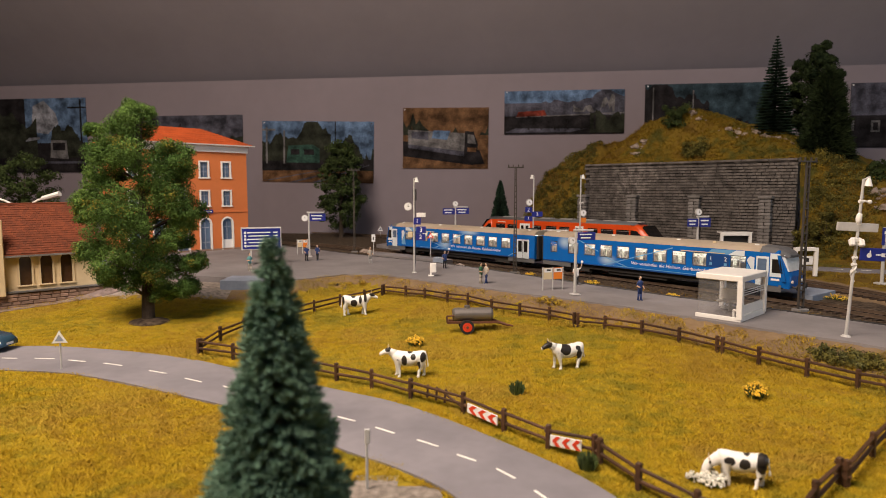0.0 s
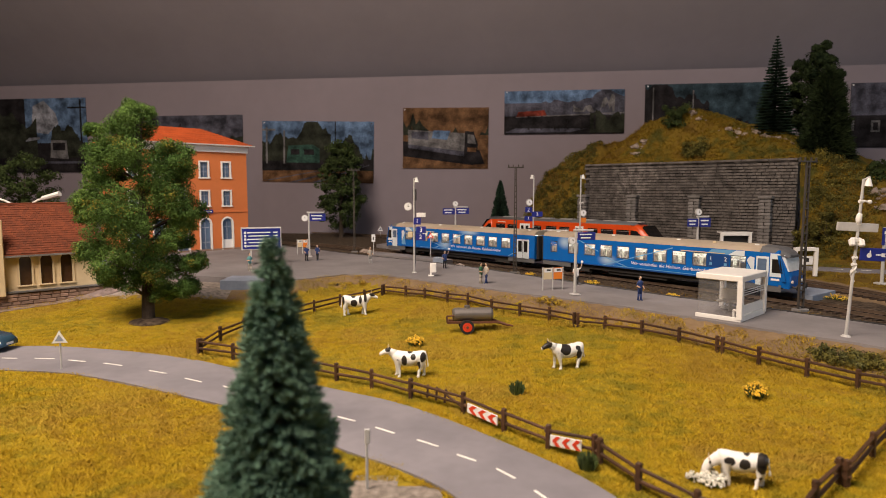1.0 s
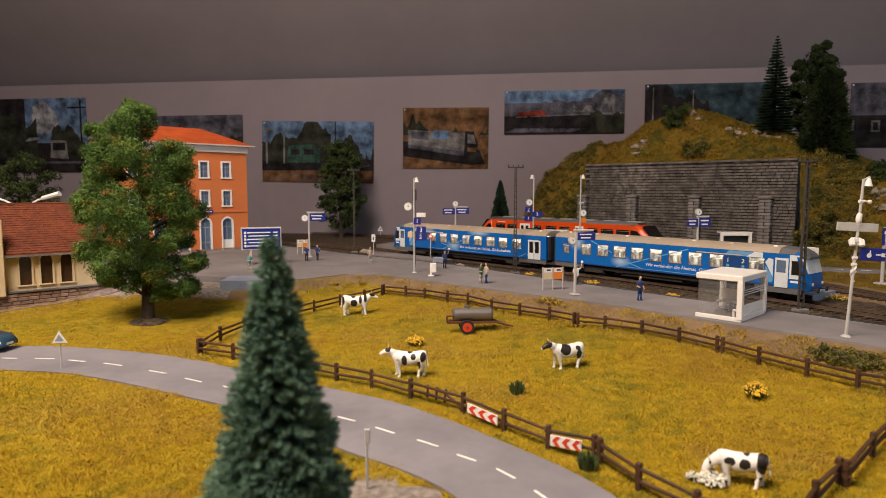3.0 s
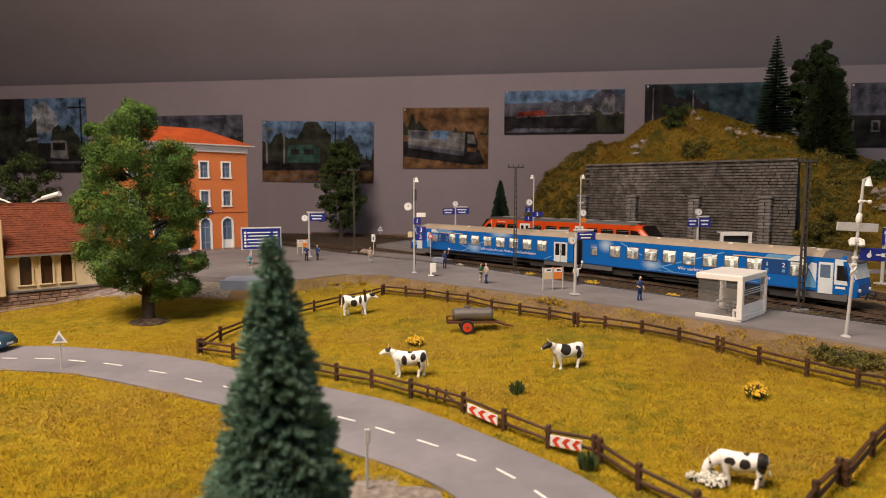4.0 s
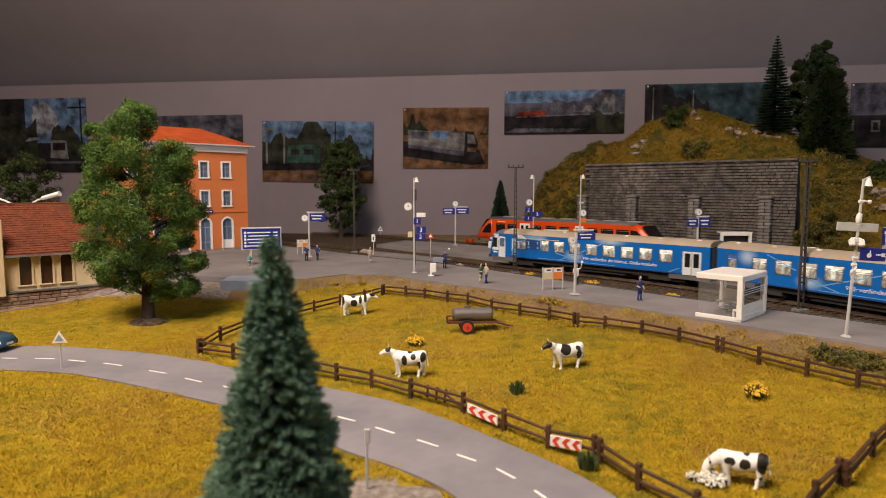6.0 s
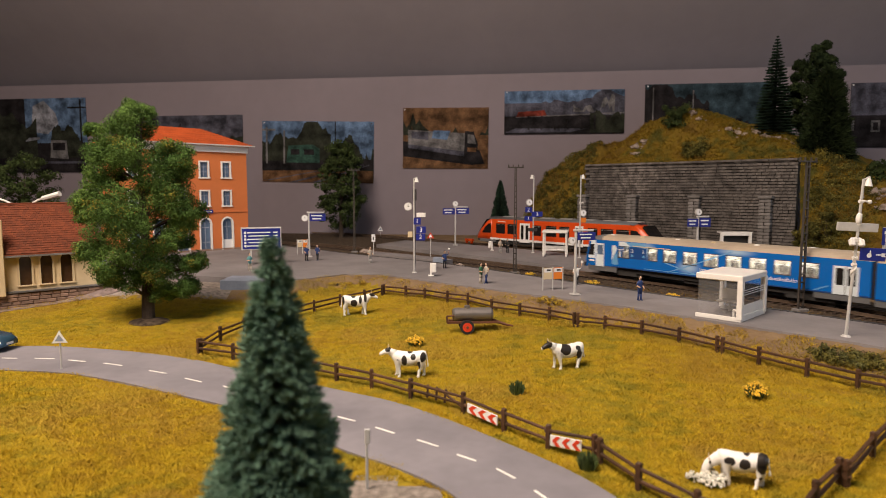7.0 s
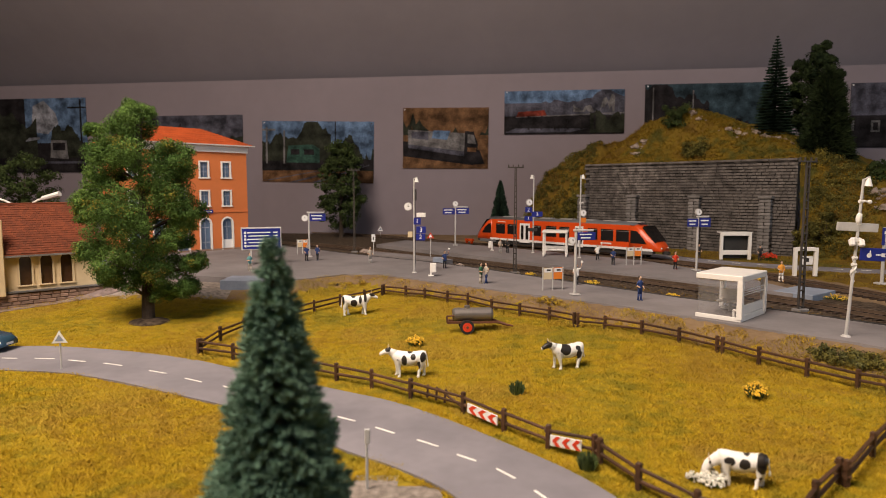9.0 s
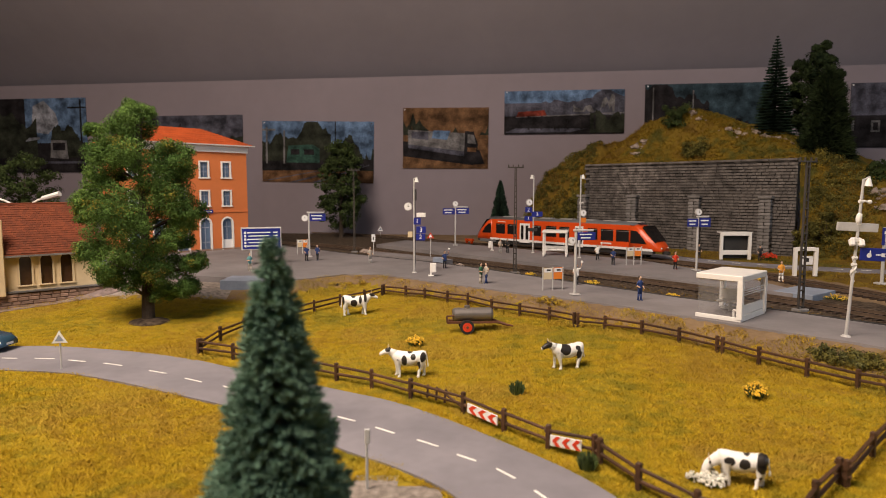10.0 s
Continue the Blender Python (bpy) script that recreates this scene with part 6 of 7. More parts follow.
def loft(bm, rings, n=12):
    """A smooth closed skin through oval rings (centre, half width y, half height z, tilt)."""
    out = []
    for (x, y, z), a, b, tilt in rings:
        ring = []
        for k in range(n):
            t = 2 * math.pi * k / n
            ring.append(bm.verts.new((x + math.sin(t) * b * tilt, y + math.cos(t) * a, z + math.sin(t) * b)))
        out.append(ring)
    for p, q in zip(out, out[1:]):
        for i in range(n):
            bm.faces.new((p[i], p[(i + 1) % n], q[(i + 1) % n], q[i]))
    bm.faces.new(out[0])
    bm.faces.new(out[-1][::-1])
    bmesh.ops.recalc_face_normals(bm, faces=bm.faces)


def cow(x, y, rz, spots, grazing, label, size=1.0):
    hide = cow_hide("cow_hide", spots)
    c = thing("cow", (x, y, gz(x, y)), rz, label, "cow figurine", "cows in the meadow")
    c.scale = (size, size, size)
    bm = BM()
    loft(bm, [((-1.13, 0, 1.28), 0.1, 0.14, 0), ((-1.08, 0, 1.25), 0.27, 0.31, 0), ((-0.88, 0, 1.2), 0.36, 0.4, 0), ((-0.6, 0, 1.14), 0.36, 0.41, 0), ((-0.2, 0, 1.06), 0.42, 0.45, 0), ((0.2, 0, 1.07), 0.4, 0.46, 0), ((0.5, 0, 1.14), 0.33, 0.43, 0), ((0.75, 0, 1.22), 0.26, 0.36, 0), ((0.92, 0, 1.28), 0.16, 0.24, 0)])
    part("body", bm, hide, c, smooth=True)
    bm = BM()
    if grazing:
        loft(bm, [((0.66, 0, 1.22), 0.24, 0.34, 0.3), ((0.95, 0, 1.08), 0.2, 0.26, 0.5), ((1.17, 0, 0.9), 0.17, 0.2, 0.6), ((1.29, 0.02, 0.78), 0.19, 0.18, 0.8), ((1.42, 0.05, 0.56), 0.13, 0.13, 0.9), ((1.47, 0.06, 0.42), 0.1, 0.09, 0.9)])
        hx, hz = 1.24, 0.98
    else:
        loft(bm, [((0.7, 0, 1.28), 0.24, 0.3, -0.3), ((0.98, 0, 1.45), 0.17, 0.22, -0.4), ((1.18, 0, 1.52), 0.18, 0.19, 0.1), ((1.38, 0, 1.44), 0.14, 0.15, 0.2), ((1.58, 0, 1.34), 0.11, 0.11, 0.2), ((1.64, 0, 1.31), 0.07, 0.07, 0.2)])
        hx, hz = 1.12, 1.66
    head = part("head", bm, hide, c, smooth=True)
    for s in (-1, 1):
        bm = BM()
        ball(bm, (hx - 0.02, s * 0.24, hz), 0.1, (0.6, 1.4, 0.7), n=8)
        part("ear", bm, COWB, head, smooth=True)
        bm = BM()
        rod(bm, (hx, s * 0.1, hz + 0.06), (hx + 0.03, s * 0.2, hz + 0.24), 0.04, 0.012, n=6)
        part("horn", bm, CREAM, head)
    for fx, s, off in ((-0.85, -1, -0.1), (-0.85, 1, 0.12), (0.55, -1, 0.08), (0.55, 1, -0.1)):
        bm = BM()
        X = fx + off
        rings = [((fx, s * 0.2, 1.08), 0.25), ((fx + off * 0.2, s * 0.22, 0.8), 0.19), ((fx + off * 0.9 - (0.07 if fx < 0 else -0.03), s * 0.23, 0.52), 0.1), ((X, s * 0.23, 0.42), 0.1), ((X + off * 0.3, s * 0.23, 0.15), 0.07), ((X + off * 0.3 + 0.02, s * 0.23, 0.09), 0.095), ((X + off * 0.3 + 0.05, s * 0.23, 0.0), 0.11)]
        out = [[bm.verts.new((q[0] + r * math.cos(t), q[1] + r * math.sin(t), q[2])) for t in np.linspace(0, 2 * math.pi, 9)[:-1]] for q, r in rings]
        for a, b in zip(out, out[1:]):
            for k in range(8):
                bm.faces.new((a[k], a[(k + 1) % 8], b[(k + 1) % 8], b[k]))
        bm.faces.new(out[-1])
        bmesh.ops.recalc_face_normals(bm, faces=bm.faces)
        part("leg", bm, hide if fx < 0 else COWW, c, smooth=True)
    bm = BM()
    rod(bm, (-1.13, 0, 1.4), (-1.22, 0.02, 0.8), 0.04, 0.03, n=6)
    ball(bm, (-1.22, 0.02, 0.72), 0.07, (1, 1, 1.8), n=6)
    part("tail", bm, COWW, c)
    bm = BM()
    ball(bm, (-0.55, 0, 0.78), 0.17, (1.2, 1, 0.8), n=8)
    part("udder", bm, SKIN, c, smooth=True)


cow(7.15, 36.1, 196, ((0.15, 1.25, 0.36, 0.34), (-0.65, 1.3, 0.16, 0.13), (-0.72, 0.95, 0.14, 0.34), (0.6, 0.85, 0.1, 0.22), (1.35, 1.5, 0.35, 0.26)), False, "black and white plastic cow standing with its head turned", 0.95)
cow(-2.0, 34.7, 176, ((0.14, 1.05, 0.17, 0.29), (0.52, 0.92, 0.1, 0.18), (-0.38, 1.25, 0.17, 0.17), (-0.17, 1.52, 0.15, 0.08), (-0.97, 1.25, 0.16, 0.28), (-0.72, 0.76, 0.12, 0.24), (1.15, 1.64, 0.17, 0.16)), False, "black and white plastic cow standing near the fence", 0.95)
cow(-7.1, 51.5, 8, ((-1.05, 1.2, 0.13, 0.36), (-0.24, 1.0, 0.28, 0.28), (-0.27, 1.5, 0.18, 0.11), (0.28, 1.25, 0.12, 0.32), (0.66, 1.35, 0.12, 0.36), (1.25, 1.6, 0.26, 0.14)), False, "black and white plastic cow walking at the back of the meadow", 1.05)
cow(10.55, 21.7, 160, ((-0.92, 1.2, 0.27, 0.5), (-0.2, 1.12, 0.24, 0.24), (0.42, 1.16, 0.22, 0.22), (-0.25, 1.56, 0.16, 0.1), (-0.85, 0.55, 0.1, 0.1)), True, "black and white plastic cow grazing among white flowers", 0.8)


# ---- tank trailer ----
t = thing("tank_trailer", (1.58, 44.8, 0.25), 4, "dull metal slurry tank trailer with red wheels", "trailer")
bm = BM()
rod(bm, (-0.75, 0, 1.3), (1.85, 0, 1.3), 0.48, n=20)
rod(bm, (-0.9, 0, 1.3), (-0.75, 0, 1.3), 0.36, 0.48, n=20)
rod(bm, (1.85, 0, 1.3), (2.0, 0, 1.3), 0.48, 0.36, n=20)
tk = part("tank", bm, TANK, t)
for x in (-0.5, 0.5, 1.6):
    bm = BM()
    rod(bm, (x - 0.05, 0, 1.3), (x + 0.05, 0, 1.3), 0.50, n=20)
    part("band", bm, TANK, tk)
bm = BM()
rod(bm, (0.15, 0, 1.72), (0.15, 0, 1.95), 0.2, n=10)
part("filler_cap", bm, TANK, tk)
part("chassis", boxes(((0.5, -0.35, 0.78), (3.6, 0.14, 0.16)), ((0.5, 0.35, 0.78), (3.6, 0.14, 0.16)), ((-1.25, 0, 0.78), (0.14, 0.9, 0.16))), TANKF, t)
part("drawbar", rods(((2.2, -0.35, 0.78), (3.2, 0, 0.45), 0.08), ((2.2, 0.35, 0.78), (3.2, 0, 0.45), 0.08), ((3.1, 0, 0.5), (3.5, 0, 0.4), 0.07)), TANKF, t)
part("rear_guard", rods(((-1.3, -0.4, 0.8), (-1.35, -0.4, 1.25), 0.06), ((-1.35, -0.4, 1.25), (-0.8, -0.4, 1.3), 0.06)), TANKF, t)
for y in (-0.62, 0.62):
    bm = BM()
    rod(bm, (0.1, y - 0.14, 0.5), (0.1, y + 0.14, 0.5), 0.5, n=20)
    w = part("wheel", bm, RUBBER, t)
    bm = BM()
    rod(bm, (0.1, y - 0.17, 0.5), (0.1, y + 0.17, 0.5), 0.34, n=16)
    part("rim", bm, REDP, w, "red wheel rim")
    bm = BM()
    rod(bm, (0.1, y - 0.2, 0.5), (0.1, y + 0.2, 0.5), 0.1, n=10)
    for q in range(6):
        a = q * math.pi / 3
        rod(bm, (0.1 + 0.2 * math.cos(a), y - 0.185, 0.5 + 0.2 * math.sin(a)), (0.1 + 0.2 * math.cos(a), y + 0.185, 0.5 + 0.2 * math.sin(a)), 0.03, n=6)
    part("hub", bm, TANKF, w)

# ---- car ----
c = thing("car", (-30.5, 40.3, 0.14), -2, "steel blue saloon car on the road", "car")
bm = BM()
nose(bm, 1, [(-2.4, 0.85, 0.8, 0.3, 0.95, 1.05), (-2.0, 0.95, 0.9, 0.25, 1.0, 1.12), (1.2, 0.95, 0.9, 0.25, 0.95, 1.08), (2.1, 0.9, 0.85, 0.25, 0.8, 0.9), (2.45, 0.75, 0.7, 0.3, 0.62, 0.7)])
part("body", bm, CARB, c, smooth=True)
bm = BM()
nose(bm, 1, [(-1.9, 0.8, 0.75, 0.9, 1.05, 1.1), (-1.0, 0.8, 0.68, 0.9, 1.5, 1.58), (0.3, 0.8, 0.68, 0.9, 1.5, 1.6), (1.2, 0.8, 0.75, 0.9, 1.0, 1.06)])
part("cabin", bm, PANEB, c, smooth=True)
part("roof", boxes(((-0.35, 0, 1.58), (1.6, 1.25, 0.08)), bevel=0.03), CARB, c)
for x in (-1.5, 1.5):
    for y in (-0.86, 0.86):
        bm = BM()
        rod(bm, (x, y - 0.12, 0.36), (x, y + 0.12, 0.36), 0.36, n=16)
        w = part("wheel", bm, RUBBER, c)
        bm = BM()
        rod(bm, (x, y - 0.13, 0.36), (x, y + 0.13, 0.36), 0.22, n=12)
        part("rim", bm, POLE, w)
for y in (-0.6, 0.6):
    part("headlight", boxes(((2.32, y, 0.6), (0.2, 0.34, 0.18)), bevel=0.04), WHITE, c)
part("number_plate", boxes(((2.46, 0, 0.45), (0.04, 0.6, 0.14))), SIGNW, c)


# ---- flowers and tufts ----
def clump(name, x, y, r, h, n, mats, label, cat, z=None, seed=0, bloom=0.07):
    """A low plant: thin stems with small blossoms."""
    rng = np.random.default_rng(seed)
    z0 = gz(x, y) if z is None else z
    s = thing(name, (x, y, z0), 0, label, cat, "flower clumps")
    bm = BM()
    tips = []
    for k in range(n):
        a, q = rng.uniform(0, 6.283), math.sqrt(rng.uniform(0, 1)) * r
        p = (q * math.cos(a) * 0.6, q * math.sin(a) * 0.6, 0)
        t_ = (q * math.cos(a), q * math.sin(a), h * (0.6 + 0.5 * rng.uniform()) * (1 - 0.4 * (q / r) ** 2))
        rod(bm, p, t_, 0.025, 0.015, n=3)
        tips.append(t_)
    part("stems", bm, mats[0], s)
    if len(mats) > 1:
        bm = BM()
        for t_ in tips:
            for _ in range(2):
                o = rng.normal(0, 0.05, 3)
                box(bm, (t_[0] + o[0], t_[1] + o[1], t_[2] + o[2]), (bloom * rng.uniform(0.7, 1.3),) * 3, rz=rng.uniform(0, 90), rx=rng.uniform(0, 90))
        part("blossoms", bm, mats[1], s)


clump("flower_clump", -1.85, 41.8, 0.62, 0.62, 90, (TUFT, YELF), "clump of bright yellow model flowers in the grass", "flowers", seed=1)
clump("flower_clump", 15.4, 30.4, 0.55, 0.72, 90, (TUFT, YELF), "clump of bright yellow model flowers in the grass", "flowers", seed=2, bloom=0.06)
clump("flower_clump", 9.62, 21.75, 0.52, 0.42, 130, (TUFT, WHTF), "clump of white model flowers by the grazing cow", "flowers", seed=3, bloom=0.055)
clump("flower_clump", 9.05, 22.0, 0.2, 0.28, 30, (TUFT, WHTF), "small clump of white model flowers", "flowers", seed=4, bloom=0.05)
for k, (x, y, r) in enumerate(((14.6, 61.2, 0.9), (19.5, 53.3, 0.8), (33.0, 52.5, 1.2), (30.5, 60.8, 0.6), (-19.0, 86.5, 1.0), (9.3, 67.0, 0.6), (45.0, 62.5, 1.0))):
    clump("flower_clump", x, y, r * 0.8, 0.32, 60, (TUFT, YELF), "low yellow flowers between platform and track", "flowers", seed=10 + k, z=1.28, bloom=0.055)
clump("flower_clump", 42.2, 81.6, 1.1, 0.9, 110, (TUFT, REDP), "low reddish model shrub below the stone wall", "flowers", seed=31, z=1.3, bloom=0.09)
clump("grass_tuft", 3.8, 31.7, 0.45, 0.75, 160, (TUFT,), "dark green grass tuft in the meadow", "grass tuft", seed=5)
clump("grass_tuft", 5.45, 23.0, 0.45, 0.7, 200, (TUFT,), "dark green grass tuft beside the fence", "grass tuft", seed=6)


def rock(name, x, y, z, s, seed, label, mat=None):
    rng = random.Random(seed)
    bm = BM()
    bmesh.ops.create_icosphere(bm, subdivisions=2, radius=s)
    for v in bm.verts:
        v.co *= 1 + 0.5 * noise.noise(v.co * (1.6 / s) + Vector((seed, 0, 0)))
        v.co.z *= 0.6
    tagged(part(name, bm, mat or ROCK, loc=(x, y, z), rz=rng.uniform(0, 360)), label, "rock")


rock("pale_stone", 1.9, 72.5, 1.5, 0.7, 1, "pale rough stone lying beside the track")
rock("pale_stone", -11.4, 92.0, 1.4, 0.8, 2, "pale rough stone lying beside the track")
rock("pale_stone", -8.5, 103.0, 1.4, 0.7, 3, "pale rough stone lying beside the track")
rock("yellow_bale", 30.6, 60.2, 1.95, 0.42, 4, "small yellow bundle on the island platform", YELF)


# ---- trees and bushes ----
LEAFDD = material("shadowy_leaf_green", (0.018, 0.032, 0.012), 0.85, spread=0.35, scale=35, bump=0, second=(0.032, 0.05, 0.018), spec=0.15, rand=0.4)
def leaf_cloud(name, centres, radii, per, size, mat, parent, seed, second=None, share=0.0, flatten=0.8, label=""):
    """Many small leaves in clumps; a share of the clumps takes the second material."""
    rng = np.random.default_rng(seed)
    c = np.repeat(np.asarray(centres), per, axis=0)
    r = np.repeat(np.asarray(radii), per)
    d = rng.normal(size=(len(c), 3))
    d /= np.linalg.norm(d, axis=1)[:, None]
    q = c + d * (r * rng.uniform(0.55, 1.05, len(c)))[:, None] * np.array([1, 1, flatten])
    a = d + rng.normal(0, 0.34, d.shape)
    a /= np.linalg.norm(a, axis=1)[:, None]
    t = np.cross(a, rng.normal(size=a.shape))
    t /= np.linalg.norm(t, axis=1)[:, None]
    b = np.cross(a, t)
    s = (size * rng.uniform(0.6, 1.4, len(c)))[:, None]
    v = np.stack([q - t * s, q + b * s * 0.6, q + t * s, q - b * s * 0.6], 1).reshape(-1, 3)
    f = np.arange(len(v)).reshape(-1, 4)
    me = raw_mesh(name, v, f.tolist(), mat)
    if second is not None:
        me.materials.append(second)
        idx = np.repeat((rng.uniform(size=len(centres)) < share).astype(int), per)
        me.polygons.foreach_set("material_index", idx)
    ob = new(name, me)
    ob.parent = parent
    return tagged(ob, label)


def tree(x, y, z, h, crown, mat, label, seed, clumps=200, per=110, leaf=0.13, clump_r=0.75, second=None, share=0.0, trunk=0.42, bare=0.15):
    """crown: rows of (share of the height, radius in x, offset in x)."""
    rng = np.random.default_rng(seed)
    t = thing("tree", (x, y, z), 0, label, "tree", "broad-leaved trees")
    hs, rs, off = np.array(crown).T
    bm = BM()
    rod(bm, (0, 0, -0.1), (0.05, 0, h * 0.3), trunk, trunk * 0.7, n=10)
    rod(bm, (0.05, 0, h * 0.3), (0, 0, h * 0.8), trunk * 0.7, trunk * 0.15, n=8)
    for k in range(12):
        a, zz = rng.uniform(0, 6.283), h * rng.uniform(max(bare, 0.12) + 0.06, 0.72)
        L = np.interp(zz / h + 0.08, hs, rs) * 0.75
        o = np.interp(zz / h + 0.08, hs, off)
        rod(bm, (0, 0, zz), (o + L * math.cos(a), L * math.sin(a), zz + 0.1 * h * rng.uniform(0.3, 1)), trunk * 0.28, trunk * 0.08, n=6)
    part("trunk", bm, BARK, t, "dark trunk with limbs")
    cs, cr = [], []
    while len(cs) < clumps:
        f = rng.uniform(hs[0], hs[-1])
        R = np.interp(f, hs, rs)
        if rng.uniform() > R / rs.max() + 0.08:
            continue
        a = rng.uniform(0, 6.283)
        q = R * math.sqrt(rng.uniform(0.25, 1.0)) * (0.88 + 0.2 * math.sin(a * 3 + f * 17))
        cs.append((np.interp(f, hs, off) + q * math.cos(a), q * math.sin(a), f * h + rng.normal(0, 0.01 * h)))
        cr.append(clump_r * rng.uniform(0.6, 1.25))
    leaf_cloud("crown", cs, cr, per, leaf, mat, t, seed + 1, second, share)
    return t


# the tall tree: lobes of foliage (x, z, radius) on limbs from its trunk
LOBES = [(-0.4, 16.3, 0.9), (-0.5, 15.2, 1.3), (-1.2, 14.3, 1.5), (-3.6, 14.8, 0.6), (-2.9, 13.3, 1.2), (-2.0, 12.3, 1.6), (0.1, 13.0, 1.6), (2.5, 13.0, 1.3), (3.0, 11.9, 1.2), (1.2, 11.4, 1.9), (-3.1, 11.0, 1.2), (-4.3, 9.5, 1.2), (-2.7, 8.8, 1.6), (-0.5, 9.3, 2.0), (2.1, 9.7, 1.8), (3.4, 8.6, 1.2), (-4.5, 8.4, 0.9), (-2.3, 7.1, 1.8), (0.4, 7.5, 1.9), (2.6, 7.3, 1.2), (-4.1, 5.5, 1.2), (-1.9, 4.9, 1.7), (0.4, 5.3, 1.8), (2.1, 6.2, 1.0), (3.7, 4.6, 1.0), (-2.8, 3.5, 1.1), (-0.8, 3.3, 1.3), (1.7, 4.0, 1.3), (3.0, 2.7, 1.0), (1.3, 2.3, 1.0)]


def lobed_tree(x, y, z, h, lobes, mat, second, label, seed, per=84, leaf=0.07):
    rng = np.random.default_rng(seed)
    t = thing("tree", (x, y, z), 0, label, "tree", "broad-leaved trees")
    bm = BM()
    rod(bm, (0, 0, -0.1), (0.05, 0, h * 0.3), 0.5, 0.36, n=12)
    rod(bm, (0.05, 0, h * 0.3), (-0.3, 0, h * 0.92), 0.36, 0.06, n=8)
    cs, cr = [], []
    for lx, lz, lr in lobes:
        for side in (-1, 1):
            reach = max(0.4, 4.2 - abs(lx) * 0.8)
            ly = side * rng.uniform(0.15, 1.0) * reach * (0.5 if lz > 13 else 0.35 if lz < 4 else 0.9)
            rod(bm, (0, 0, max(lz - 1.6, 1.4)), (lx, ly, lz), 0.11, 0.03, n=5)
            for _ in range(int(15 + lr * 15)):
                d = rng.normal(size=3)
                d /= np.linalg.norm(d)
                k = 0.8 * rng.uniform(0.25, 1) ** 0.4
                cs.append((lx + d[0] * lr * k, ly + d[1] * lr * k, lz + d[2] * lr * k * 0.85))
                cr.append(lr * 0.33 + 0.12)
    part("trunk", bm, BARK, t, "dark trunk with limbs")
    leaf_cloud("crown", cs, cr, per, leaf, mat, t, seed + 1, second, 0.05)


lobed_tree(-23.1, 48.9, 0.2, 17.2, LOBES, LEAF, LEAFY, "tall broad-leaved model tree with mottled green foam foliage", 11)
bm = BM()
ball(bm, (0, 0, -0.15), 1.6, (1, 0.9, 0.22), n=14)
tagged(part("tree_mound", bm, BALLAST, loc=(-23.0, 48.8, 0.25)), "dark earth mound at the foot of the tree", "mound")
tree(-19.5, 121, 1.3, 18.4, [(0.10, 2.0, 0.3), (0.22, 4.2, 0.2), (0.40, 4.6, 0.0), (0.60, 4.0, -0.2), (0.80, 3.2, 0.2), (0.98, 1.2, 0.2)], LEAFD, "dark green broad-leaved tree standing by the back wall", 21, clumps=240, per=110, leaf=0.17, clump_r=0.95, trunk=0.45)
tree(-60.5, 92, 1.3, 14.4, [(0.10, 2.5, 0.0), (0.30, 4.2, 0.0), (0.60, 4.6, 0.0), (0.85, 3.3, 0.2), (0.99, 1.6, 0.2)], LEAFD, "dark green round-crowned tree behind the shed", 31, clumps=150, per=90, leaf=0.15, clump_r=0.9)


def conifer(x, y, z, h, r0, mat, label, seed, levels, spread, twig, per, blunt=0.12, needle=0.16, power=1.0):
    """Tiers of branches round a straight trunk, set with short needles."""
    rng = np.random.default_rng(seed)
    t = thing("conifer", (x, y, z), 0, label, "conifer", "conifers")
    bm = BM()
    rod(bm, (0, 0, -0.05), (0, 0, h * 0.97), h * 0.022, h * 0.004, n=8)
    part("trunk", bm, BARK, t, "thin dark trunk")
    V = []
    for k in range(levels):
        f = (k + 0.4) / levels
        zz = h * (0.06 + 0.93 * f)
        R = r0 * (1 - f) ** power + blunt
        nb = max(5, int(spread * R))
        for j in range(nb):
            a = rng.uniform(0, 6.283)
            L = R * rng.uniform(0.72, 1.08)
            d = np.array([math.cos(a), math.sin(a), -0.18 + 0.35 * f + rng.uniform(-0.1, 0.1)])
            n = max(4, int(per * L))
            s = np.sqrt(rng.uniform(0.03, 1.0, n))
            base = np.array([0, 0, zz + rng.uniform(-0.4, 0.4) * h / levels]) + d * (s * L)[:, None]
            side = rng.normal(size=(n, 3)) * twig * (1.1 - 0.5 * s)[:, None]
            base = base + side * 0.5
            tip = base + d * needle * 0.9 + side + np.array([0, 0, 0.25 * needle])
            w = np.cross(tip - base, rng.normal(size=(n, 3)))
            w = w / (np.linalg.norm(w, axis=1)[:, None] + 1e-9) * needle * 0.16
            V.append(np.stack([base - w, base + w, tip], 1))
    V = np.concatenate(V).reshape(-1, 3)
    me = raw_mesh("needles", V, np.arange(len(V)).reshape(-1, 3).tolist(), mat)
    ob = new("needles", me)
    ob.parent = t
    tagged(ob, "dense short needles")


